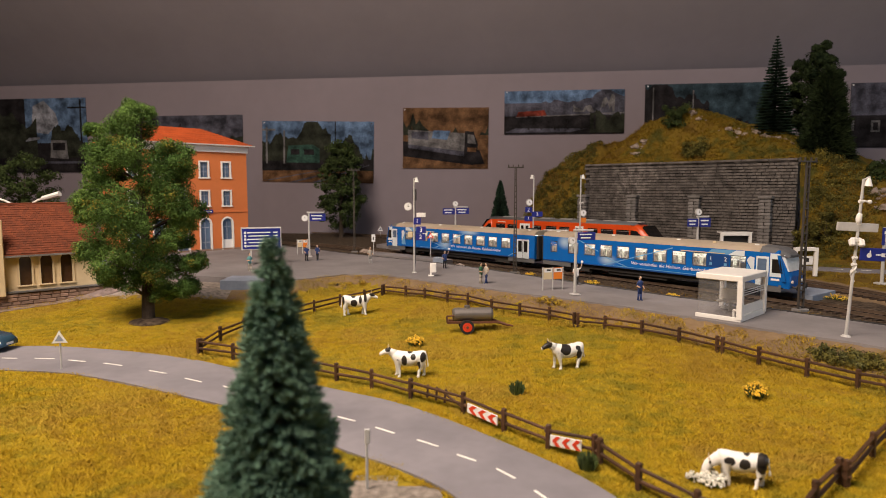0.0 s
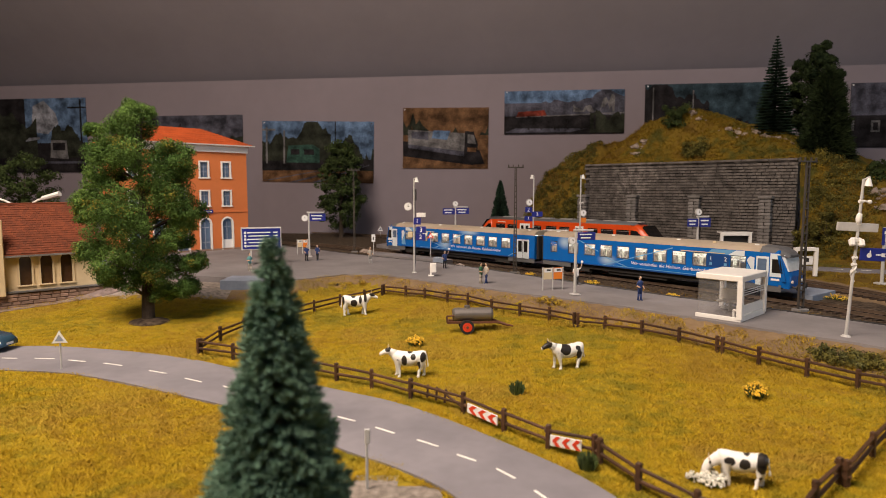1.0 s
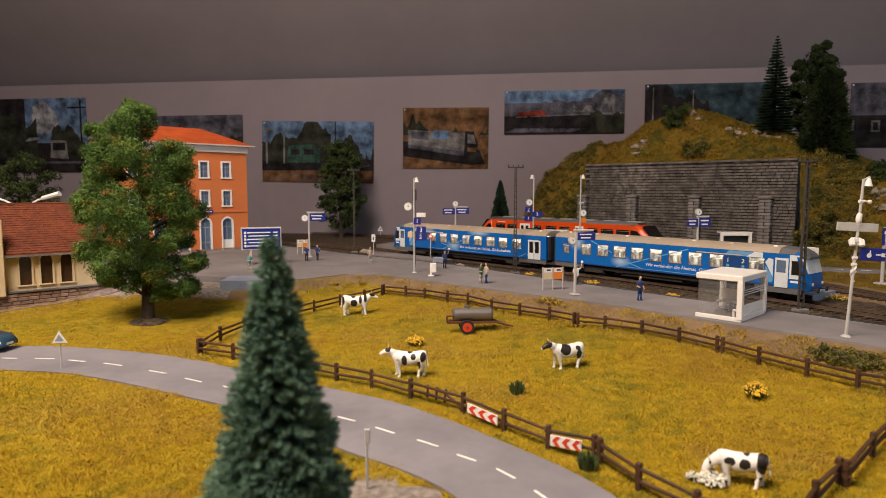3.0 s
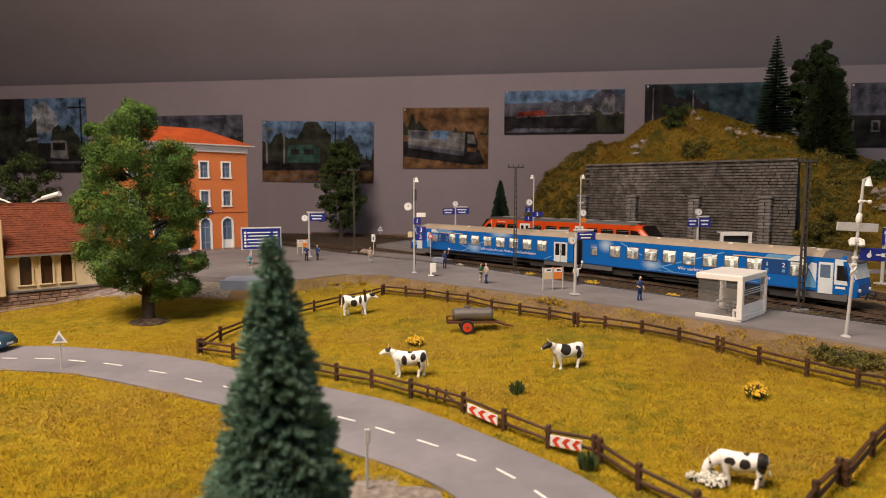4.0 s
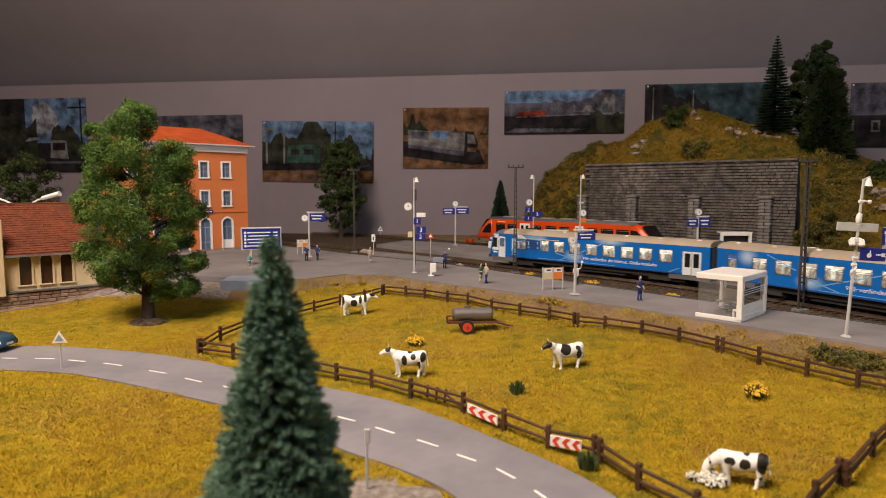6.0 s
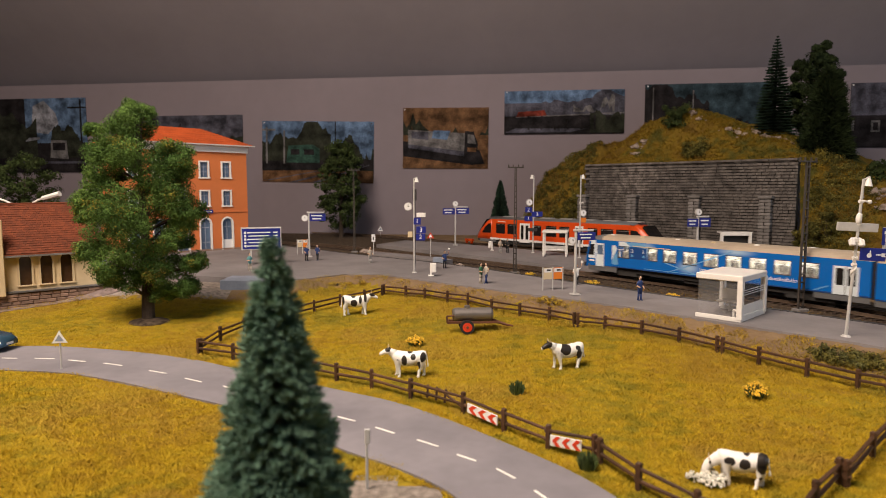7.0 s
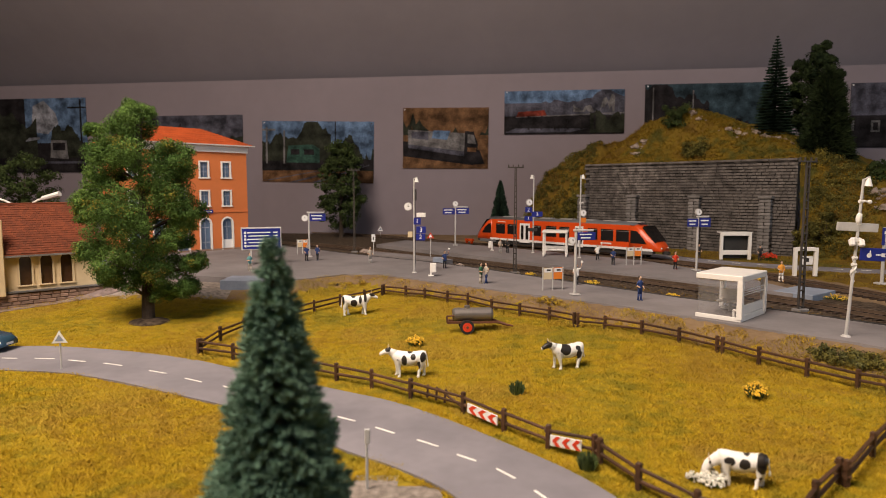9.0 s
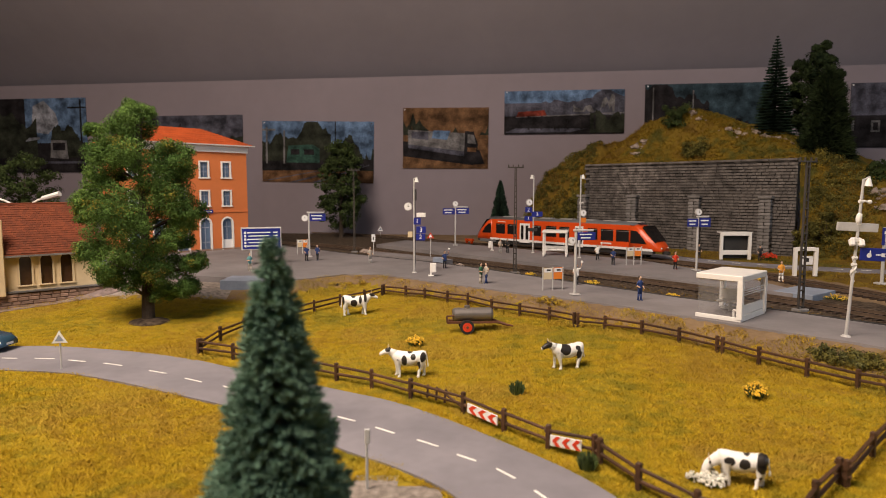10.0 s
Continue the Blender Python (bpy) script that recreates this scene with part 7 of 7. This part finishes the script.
def brush_fir(x, y, z, h, r0, mat, label, seed, sprigs):
    """A fir of soft bottle-brush sprigs set close along its branches."""
    rng = np.random.default_rng(seed)
    t = thing("conifer", (x, y, z), 0, label, "conifer", "conifers")
    bm = BM()
    rod(bm, (0, 0, -0.05), (0, 0, h * 0.97), 0.2, 0.03, n=8)
    V = []
    for k in range(sprigs):
        f = 1 - rng.uniform(0.0, 1.0) ** 0.6
        a = rng.uniform(0, 6.283)
        R = (r0 * 1.03 * (1 - f) ** 0.98 + 0.17) * (0.96 + 0.07 * math.sin(4 * a + 31 * f)) * rng.uniform(0.86, 1.03)
        if k % 5 == 0:
            R *= rng.uniform(0.55, 0.8)
        zz = 0.2 + (h - 0.35) * f
        out = np.array([math.cos(a), math.sin(a), 0.0])
        axis = out + np.array([0, 0, rng.uniform(-0.1, 0.45)])
        axis /= np.linalg.norm(axis)
        L = min(0.75, R * 0.8)
        tip = out * R + np.array([0, 0, zz])
        n = 60 + int(90 * L)
        u = rng.uniform(0, 1, n)
        base = tip - axis * (u * L)[:, None]
        side = rng.normal(size=(n, 3))
        side /= np.linalg.norm(side, axis=1)[:, None]
        ln = (0.14 + 0.12 * u) * rng.uniform(0.7, 1.2, n)
        end = base + (side * 0.85 + axis * 0.75) * ln[:, None]
        w = np.cross(end - base, rng.normal(size=(n, 3)))
        w = w / (np.linalg.norm(w, axis=1)[:, None] + 1e-9) * 0.016
        V.append(np.stack([base - w, base + w, end], 1))
        if k % 24 == 0:
            rod(bm, (0, 0, max(zz - 0.1, 0.1)), tuple(tip - axis * 0.2), 0.035, 0.012, n=4)
    part("trunk", bm, BARK, t, "thin dark trunk with branches")
    V = np.concatenate(V).reshape(-1, 3)
    ob = new("needles", raw_mesh("needles", V, np.arange(len(V)).reshape(-1, 3).tolist(), mat))
    ob.parent = t
    tagged(ob, "soft dense needles")


brush_fir(-4.6, 17.0, 0.0, 9.4, 2.3, NEEDLE, "blue-green model fir close in front of the road", 5, 2300)
def tier_fir(x, y, z, h, r0, mat, label, seed, tiers):
    """A slender fir of close, level tiers of bristly branches."""
    rng = np.random.default_rng(seed)
    t = thing("conifer", (x, y, z), 0, label, "conifer", "conifers")
    bm = BM()
    rod(bm, (0, 0, -0.05), (0, 0, h * 0.98), h * 0.02, h * 0.006, n=8)
    part("trunk", bm, NEEDLED, t)
    V, F = [], []
    for k in range(tiers):
        f = k / (tiers - 1)
        R = (r0 * (1 - f) ** 0.85 + 0.22) * rng.uniform(0.93, 1.05)
        zz = 0.5 + (h - 0.5) * f
        for j in range(14 + int(16 * R)):
            a = rng.uniform(0, 6.283)
            L = R * rng.uniform(0.86, 1.04)
            c, s = math.cos(a), math.sin(a)
            zb = zz + rng.uniform(-0.05, 0.05)
            i = len(V)
            w = 0.11
            V += [(-s * w, c * w, zb), (s * w, -c * w, zb), (0, 0, zb + 0.16),
                  (c * L - s * 0.07, s * L + c * 0.07, zb + 0.06), (c * L + s * 0.07, s * L - c * 0.07, zb + 0.06), (c * L, s * L, zb + 0.15)]
            F += [(i, i + 1, i + 4, i + 3), (i + 1, i + 2, i + 5, i + 4), (i + 2, i, i + 3, i + 5), (i + 3, i + 4, i + 5)]
    ob = new("needles", raw_mesh("needles", np.array(V, dtype=float), F, mat))
    ob.parent = t
    tagged(ob, "level tiers of bristly dark branches")


tier_fir(10.3, 114, 1.3, 10.6, 2.3, NEEDLED, "small dark fir behind the rear track", 6, 74)
x, y, z = on_hill(26.0, 12.0)
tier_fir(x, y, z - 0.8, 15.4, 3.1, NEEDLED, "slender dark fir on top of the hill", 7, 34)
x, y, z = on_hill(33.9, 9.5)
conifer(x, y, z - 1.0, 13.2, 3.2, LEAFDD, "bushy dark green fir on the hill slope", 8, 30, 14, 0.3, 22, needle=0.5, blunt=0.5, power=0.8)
x, y, z = on_hill(30.8, 15.0)
HILL_LOBES = [(0.1, 15.2, 0.8), (0.2, 14.0, 1.3), (-1.2, 13.0, 1.2), (1.5, 13.3, 0.9), (0.4, 12.2, 1.6), (-2.0, 11.2, 1.1), (2.2, 11.0, 1.1), (0.2, 10.2, 1.9), (-3.0, 9.2, 1.0), (-1.8, 8.2, 1.5), (2.0, 8.6, 1.5), (-3.4, 6.8, 1.1), (-1.4, 6.0, 1.6), (1.2, 6.2, 1.7), (-3.0, 4.4, 1.1), (-1.0, 3.6, 1.3), (3.2, 10.2, 0.7)]
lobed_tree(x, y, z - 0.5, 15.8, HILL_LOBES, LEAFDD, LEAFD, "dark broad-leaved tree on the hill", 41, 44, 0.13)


def bush(x, y, z, r, h, mat, seed, label, per=90, leaf=0.12, n=14):
    rng = np.random.default_rng(seed)
    t = thing("bush", (x, y, z), 0, label, "bush", "bushes")
    bm = BM()
    for k in range(5):
        a = k * 1.26
        rod(bm, (0, 0, -0.1), (r * 0.5 * math.cos(a), r * 0.5 * math.sin(a), h * 0.7), 0.07, 0.02, n=5)
    part("twigs", bm, BARK, t)
    cs = [(rng.normal(0, r * 0.42), rng.normal(0, r * 0.42), abs(rng.normal(h * 0.4, h * 0.25))) for _ in range(n)]
    leaf_cloud("leaves", cs, [r * 0.38 * rng.uniform(0.7, 1.2) for _ in range(n)], per, leaf, mat, t, seed + 1)


rng = random.Random(77)
for k, (w, d, r, h, m) in enumerate(((12.4, 7.0, 2.1, 4.2, LEAFD), (17.5, 4.0, 2.6, 2.4, BUSH), (35.2, -0.6, 1.7, 5.0, BUSH), (37.0, 0.4, 1.8, 4.6, BUSH), (-2.4, 0.2, 1.7, 4.0, BUSH), (41.0, 7.0, 1.6, 2.4, LEAFD))):
    x, y, z = on_hill(w, d)
    bush(x, y, max(z - 0.3, 1.2), r, h, m, 100 + k, "olive green model shrub growing on the hillside", per=120, leaf=0.13, n=26)
nrg = np.random.default_rng(12)
flank = []
while len(flank) < 1500:
    w, d = (nrg.uniform(-14, -0.4), nrg.uniform(-2, 8)) if nrg.uniform() < 0.5 else (nrg.uniform(RLEN + 0.6, RLEN + 9), nrg.uniform(-2.2, 8))
    if w > RLEN and nrg.uniform() < (w - RLEN - 3) / 7:
        continue
    x, y, z = on_hill(w, d)
    if z > 1.6:
        flank.append((x, y, z + nrg.uniform(-0.1, 0.35)))
fl = leaf_cloud("hillside_foliage", flank, [0.75 * nrg.uniform(0.5, 1.2) for _ in flank], 52, 0.11, BUSH, None, 13, HBLADE, 0.14)
tagged(fl, "shaggy olive foliage covering the flanks of the hill", "foliage", kind="stuff")
for k in range(16):
    f = k / 15
    x, y = 21.4 + 4.0 * f + rng.uniform(-0.5, 0.5), 35.2 - 5.2 * f + rng.uniform(-0.4, 0.4)
    bush(x, y, gz(x, y), 0.75, 0.5, SHRUB if k % 3 == 0 else BUSH, 200 + k, "low green undergrowth on the bank below the platform", per=80, leaf=0.06, n=11)
for k, (x, y) in enumerate(((8.4, 50.0), (8.9, 49.3), (9.2, 45.4), (9.6, 45.0), (-9.5, 63.2), (-8.2, 63.5), (-10.6, 62.2))):
    bush(x, y, gz(x, y), 0.75, 0.3, STRAW, 230 + k, "small olive weed on the bank below the platform", per=50, leaf=0.06, n=7)
for k, (w, d, s) in enumerate(((6.6, 5.0, 0.9), (7.6, 5.6, 0.7), (7.0, 4.0, 0.6), (14.2, 9.5, 0.7), (15.4, 9.0, 0.6), (20.5, 8.5, 0.7), (21.7, 9.0, 0.8), (23.0, 8.5, 0.5), (24.2, 9.5, 0.8), (25.4, 9.5, 0.7), (26.4, 9.2, 0.7), (27.6, 9.0, 0.7), (28.5, 9.0, 0.6), (29.6, 8.6, 0.5), (41.0, 5.0, 0.9), (42.2, 5.4, 0.8), (43.2, 4.6, 1.0), (42.6, 3.6, 0.9), (44.4, 3.4, 1.0), (44.0, 2.4, 0.8), (45.6, 2.6, 0.9), (45.2, 4.4, 0.9), (46.6, 1.6, 0.8))):
    x, y, z = on_hill(w, d)
    rock("hill_rock", x, y, z, s * 0.9, 50 + k, "pale broken rock set in the hillside")
    for q in range(3):
        x, y, z = on_hill(w + rng.uniform(-1.3, 1.3), d + rng.uniform(-0.8, 0.8))
        rock("hill_rock", x, y, z, s * rng.uniform(0.2, 0.42), 90 + 4 * k + q, "pale broken rock set in the hillside")


# ---- grass fibres ----
GRAVELS = ([(-3.9, 21.9), (-2.6, 22.15), (-1.2, 22.0), (0.0, 21.3), (1.0, 18.0), (-1.0, 15.0), (-6, 17)], [(-33, 57.5), (-28, 57.6), (-24, 57), (-20, 57.6), (-20, 62), (-34, 70)])


def fibres(name, x, y, z, h, w, mat, seed, label):
    rng = np.random.default_rng(seed)
    n = len(x)
    a = rng.uniform(0, 6.283, n)
    hh = h * rng.uniform(0.5, 1.3, n)
    lean = rng.normal(0, 1.0, (n, 2)) * hh[:, None]
    ww = w * rng.uniform(0.7, 1.3, n)
    dx, dy = np.cos(a) * ww, np.sin(a) * ww
    v = np.stack([np.stack([x - dx, y - dy, z - 0.03], 1), np.stack([x + dx, y + dy, z - 0.03], 1), np.stack([x + lean[:, 0], y + lean[:, 1], z + hh], 1)], 1).reshape(-1, 3)
    me = raw_mesh(name, v, np.arange(len(v)).reshape(-1, 3).tolist(), mat)
    return tagged(new(name, me), label, "grass", kind="stuff")


rng = np.random.default_rng(99)
n = 600000
fy = 17 + 52 * rng.uniform(0, 1, n) ** 1.5
fx = rng.uniform(-1, 1, n) * (0.78 * fy + 2)
d = poly_dist(fx, fy, EDGE)
rd = poly_dist(fx, fy, ROAD_FAR + ROAD_NEAR[::-1])
thin = 0.5 + 0.5 * wobble(fx, fy, 0.55)
ok = (d < -0.6 + 0.6 * wobble(fx, fy, 1.3)) & (rd < 0.16) & (poly_dist(fx, fy, GRAVELS[0]) < 0.1) & (poly_dist(fx, fy, GRAVELS[1]) < 0.3) & (rng.uniform(size=n) < 0.45 + 0.55 * thin)
fx, fy, d = fx[ok], fy[ok], d[ok]
fz = ground_z(fx, fy)
bank = d > -4.2 + 1.2 * wobble(fx, fy, 0.8)
dry = (wobble(fx, fy, 0.35) + 0.5 * wobble(fx + 9, fy, 0.9) > 0.5) & ~bank
some = bank & (rng.uniform(size=len(d)) < np.where(d > -1.6, 0.55, 1.0))
plain = ~dry & ~bank
fibres("meadow_grass", fx[plain], fy[plain], fz[plain], 0.105, 0.021, BLADE, 1, "short ochre and green static grass over the meadow")
fibres("dry_grass", fx[dry], fy[dry], fz[dry], 0.15, 0.021, STRAW, 2, "dry straw-coloured static grass in patches")
fibres("bank_grass", fx[some], fy[some], fz[some], 0.24, 0.024, STRAW, 5, "rough brown-green grass on the bank below the platform")
n = 600000
fy = 17 + 52 * rng.uniform(0, 1, n) ** 1.5
fx = rng.uniform(-1, 1, n) * (0.78 * fy + 2)
d = poly_dist(fx, fy, EDGE)
rd = poly_dist(fx, fy, ROAD_FAR + ROAD_NEAR[::-1])
thin = 0.5 + 0.5 * wobble(fx, fy, 0.55)
ok = (d < -0.6 + 0.6 * wobble(fx, fy, 1.3)) & (rd < 0.16) & (poly_dist(fx, fy, GRAVELS[0]) < 0.1) & (poly_dist(fx, fy, GRAVELS[1]) < 0.3) & (rng.uniform(size=n) < 0.45 + 0.55 * thin)
fx, fy, d = fx[ok], fy[ok], d[ok]
fz = ground_z(fx, fy)
dry = (wobble(fx, fy, 0.35) + 0.5 * wobble(fx + 9, fy, 0.9) > 0.5) | ((d > -3.0) & (rng.uniform(size=len(d)) < 0.6))
fibres("meadow_grass", fx[~dry], fy[~dry], fz[~dry], 0.11, 0.021, BLADE, 1, "short ochre and green static grass over the meadow")
fibres("dry_grass", fx[dry], fy[dry], fz[dry], 0.15, 0.021, STRAW, 2, "dry straw-coloured static grass in patches")
n = 60000
w_, d_ = rng.uniform(-8, 55, n), rng.uniform(-2.5, 16, n)
hz_ = hill_z(w_, d_)
ok = (hz_ > 1.4) & ((w_ > -0.5) | (d_ > 7)) & ~((w_ > 0) & (w_ < RLEN) & (d_ < 0.6))
w_, d_, hz_ = w_[ok], d_[ok], hz_[ok]
fibres("hill_grass", R0.x + RU.x * w_ + RN.x * d_, R0.y + RU.y * w_ + RN.y * d_, hz_, 0.35, 0.06, HBLADE, 3, "rough ochre static grass on the hill")
# grass and weeds along the track bed and the rear road
n = 30000
tx, ty = rng.uniform(-25, 70, n), rng.uniform(36, 100, n)
back = poly_dist(tx, ty, [(18, 110), (30, 84), (36.5, 70), (40.5, 57), (50, 40), (80, 20), (90, 60), (50, 84), (26, 108)])
strip = poly_dist(tx, ty, PLAT_FAR + [(38, 24), (31.5, 40.5), (20.9, 57.2), (7.5, 71.6), (-0.3, 78.5), (-24, 101)])
on2 = poly_dist(tx, ty, [tuple(q) for q in REAR + RNRM * 2.2] + [tuple(q) for q in (REAR - RNRM * 1.8)[::-1]])
ok = ((back > 0) & (on2 < 0)) | ((strip > 0.3) & (rng.uniform(size=n) < 0.5))
tx, ty = tx[ok], ty[ok]
fibres("trackside_grass", tx, ty, ground_z(tx, ty), 0.28, 0.045, HBLADE, 4, "patchy ochre grass and weeds beside the tracks")


# ---- photographs on the wall ----
def flat_paint(name, colour):
    return material(name, colour, 0.85, spread=0.65, scale=45, bump=0.0, spec=0.1)


P_SKY, P_CLOUD, P_TREE, P_DARK = flat_paint("print_sky", (0.10, 0.16, 0.27)), flat_paint("print_cloud", (0.24, 0.25, 0.29)), flat_paint("print_trees", (0.025, 0.028, 0.02)), flat_paint("print_dark", (0.018, 0.016, 0.018))
P_ROCK, P_GREY, P_RED, P_GREEN = flat_paint("print_brown", (0.13, 0.07, 0.035)), flat_paint("print_grey", (0.15, 0.145, 0.15)), flat_paint("print_red", (0.16, 0.03, 0.02)), flat_paint("print_green", (0.03, 0.07, 0.055))
P_TEAL, P_HILL = flat_paint("print_teal", (0.03, 0.05, 0.065)), flat_paint("print_slate", (0.075, 0.075, 0.10))


def photo(x0, y0, x1, y1, base, shapes, label, roll=0.0):
    """A print pinned to the back wall; shapes: (material, outline in shares of the width and height from the lower left)."""
    a, b = on_wall(x0, 0.15), on_wall(x1, 0.15)
    mid = (a + b) / 2
    w = (b - a).length
    zt, zb = [EYE[2] + (335 - yy) / 1120 * mid.y for yy in (y0, y1)]
    s = thing("photograph", (a.x, a.y, zb), WANG, label, "photograph", "photographs on the wall")
    s.matrix_basis = s.matrix_basis @ pose(0, 0, 0, 0, roll, 0)
    h = zt - zb
    part("print", boxes(((w / 2, 0, h / 2), (w, 0.06, h))), base, s)
    for k, (m, pts) in enumerate(shapes):
        bm = BM()
        plate(bm, [(u * w, v * h) for u, v in pts], -0.03, -0.045 - 0.012 * k)
        part("picture_area", bm, m, s)
    for u, v in ((0.98, 0.97), (0.02, 0.97)):
        bm = BM()
        rod(bm, (u * w, -0.03, v * h), (u * w, -0.18, v * h), 0.11, n=8)
        part("pin", bm, DARK if u > 0.5 else SIGNW, s)


R = lambda a, b, c, d: [(a, b), (c, b), (c, d), (a, d)]


def skyline(u0, u1, base, top, seed, n=26, rough=0.12):
    """An uneven tree line between two shares of the width."""
    rng = random.Random(seed)
    out = [(u1, base), (u0, base)]
    ph = [rng.uniform(0, 6.28) for _ in range(3)]
    for k in range(n + 1):
        f = k / n
        v = top * (0.78 + 0.14 * math.sin(5 * f + ph[0]) + 0.08 * math.sin(13 * f + ph[1])) + rng.uniform(-rough, rough) * 0.4
        out.append((u0 + (u1 - u0) * f, min(0.99, max(base + 0.01, v))))
    return out


photo(-75, 179, 163, 306, P_DARK, [(P_SKY, R(0.56, 0.4, 1, 1)), (P_CLOUD, [(0.6, 0.55), (0.72, 0.52), (0.80, 0.66), (0.78, 0.8), (0.7, 0.97), (0.62, 0.9)]), (P_TREE, skyline(0.0, 0.64, 0.0, 1.1, 1)), (P_TREE, skyline(0.74, 1.0, 0.1, 0.68, 2)), (P_DARK, R(0, 0, 1, 0.2)), (P_GREY, [(0.73, 0.2), (0.86, 0.18), (0.85, 0.43), (0.74, 0.44)]), (P_DARK, R(0.75, 0.3, 0.84, 0.4)), (P_CLOUD, [(0.55, 0.42), (0.66, 0.45), (0.66, 0.48), (0.58, 0.47)]), (P_DARK, R(0.955, 0.4, 0.965, 0.98)), (P_DARK, R(0.87, 0.86, 1.0, 0.88)), (P_HILL, R(0.5, 0.12, 1, 0.15))], "dark photograph of a tram under trees pinned to the wall")
photo(270, 207, 435, 300, P_HILL, [(P_TREE, skyline(0, 1, 0, 0.75, 3)), (P_DARK, skyline(0, 0.35, 0, 1.0, 4))], "dark landscape photograph partly behind the station house")
photo(467, 215, 662, 321, P_SKY, [(P_TREE, skyline(0, 0.62, 0.3, 1.05, 5)), (P_TREE, skyline(0.55, 0.9, 0.3, 0.78, 6)), (P_TREE, skyline(0.86, 1.0, 0.0, 0.62, 7)), (P_ROCK, R(0, 0.0, 1, 0.2)), (P_DARK, [(0, 0.18), (1, 0.22), (1, 0.38), (0, 0.34)]), (P_GREEN, [(0.22, 0.32), (0.52, 0.32), (0.52, 0.55), (0.46, 0.62), (0.24, 0.6)]), (P_DARK, R(0.26, 0.45, 0.34, 0.54)), (P_DARK, R(0.38, 0.45, 0.47, 0.54)), (P_HILL, [(0.25, 0.0), (0.9, 0.3), (0.92, 0.3), (0.31, 0.0)]), (P_HILL, [(0.02, 0.02), (0.75, 0.28), (0.77, 0.28), (0.07, 0.02)]), (P_HILL, [(0.45, 0.0), (0.96, 0.3), (0.97, 0.3), (0.52, 0.0)]), (P_GREY, R(0.035, 0.3, 0.05, 0.9)), (P_GREY, R(0.195, 0.3, 0.208, 0.85)), (P_GREY, R(0.0, 0.84, 0.12, 0.87)), (P_DARK, R(0.657, 0.45, 0.664, 1))], "photograph of a green locomotive and curving tracks under trees", roll=1.2)
photo(714, 193, 863, 298, P_ROCK, [(P_TREE, skyline(0.0, 1.0, 0.55, 0.82, 8, rough=0.3)), (P_ROCK, skyline(0.1, 0.9, 0.5, 0.74, 9, rough=0.25)), (P_DARK, [(0, 0.2), (0.8, 0.06), (0.96, 0.08), (0.9, 0.3), (0, 0.45)]), (P_GREY, [(0.06, 0.36), (0.72, 0.24), (0.74, 0.58), (0.06, 0.64)]), (P_HILL, [(0.06, 0.34), (0.73, 0.2), (0.73, 0.28), (0.06, 0.4)]), (P_SKY, [(0.34, 0.5), (0.52, 0.47), (0.56, 0.62), (0.36, 0.63)]), (P_HILL, [(0.1, 0.5), (0.3, 0.47), (0.3, 0.6), (0.1, 0.61)]), (P_DARK, [(0.72, 0.16), (0.86, 0.14), (0.88, 0.4), (0.83, 0.6), (0.73, 0.62)]), (P_GREY, [(0.76, 0.42), (0.86, 0.4), (0.83, 0.55), (0.76, 0.57)]), (P_ROCK, [(0.76, 0.28), (0.86, 0.27), (0.865, 0.34), (0.76, 0.35)]), (P_ROCK, [(0, 0), (0.75, 0), (0.6, 0.06), (0, 0.16)])], "photograph of a grey electric locomotive before brown slopes", roll=0.6)
photo(891, 164, 1100, 239, P_HILL, [(P_SKY, R(0, 0.72, 1, 1)), (P_HILL, skyline(0, 1, 0.4, 0.98, 10)), (P_GREY, skyline(0.58, 0.92, 0.5, 0.86, 11, n=14, rough=0.3)), (P_HILL, skyline(0.6, 0.9, 0.45, 0.7, 12, n=14, rough=0.2)), (P_DARK, R(0, 0.0, 1, 0.42)), (P_RED, [(0.1, 0.4), (0.36, 0.42), (0.34, 0.55), (0.12, 0.52)]), (P_GREY, [(0.1, 0.385), (1, 0.46), (1, 0.48), (0.1, 0.405)]), (P_TREE, skyline(0.72, 1.0, 0.02, 0.6, 13)), (P_HILL, [(0.0, 0.04), (0.55, 0.04), (0.7, 0.12), (0.1, 0.14)])] + [(P_DARK, R(0.2 + 0.11 * k, 0.1, 0.215 + 0.11 * k, 0.42)) for k in range(6)], "photograph of a red train crossing a bridge below mountains")
photo(1135, 152, 1362, 262, P_TEAL, [(P_DARK, skyline(0, 0.5, 0, 1.15, 14)), (P_DARK, skyline(0.4, 1.0, 0, 0.45, 15)), (P_GREY, R(0.06, 0.2, 0.07, 0.95)), (P_GREY, R(0.37, 0.45, 0.38, 0.9)), (P_ROCK, R(0, 0.27, 0.14, 0.4)), (P_HILL, R(0.4, 0.12, 1, 0.2))], "dark photograph of a railway at dusk behind the hill")
photo(1492, 150, 1668, 262, P_HILL, [(P_DARK, R(0, 0, 1, 0.52)), (P_HILL, [(0, 0.5), (1, 0.5), (1, 0.54), (0, 0.54)]), (P_GREY, R(0.22, 0.24, 0.31, 0.42)), (P_DARK, R(0.24, 0.27, 0.29, 0.39)), (P_GREY, R(0.02, 0.26, 0.05, 0.42)), (P_DARK, R(0.4, 0.52, 0.5, 0.62))], "dark photograph of a house at dusk pinned to the wall")


motions()
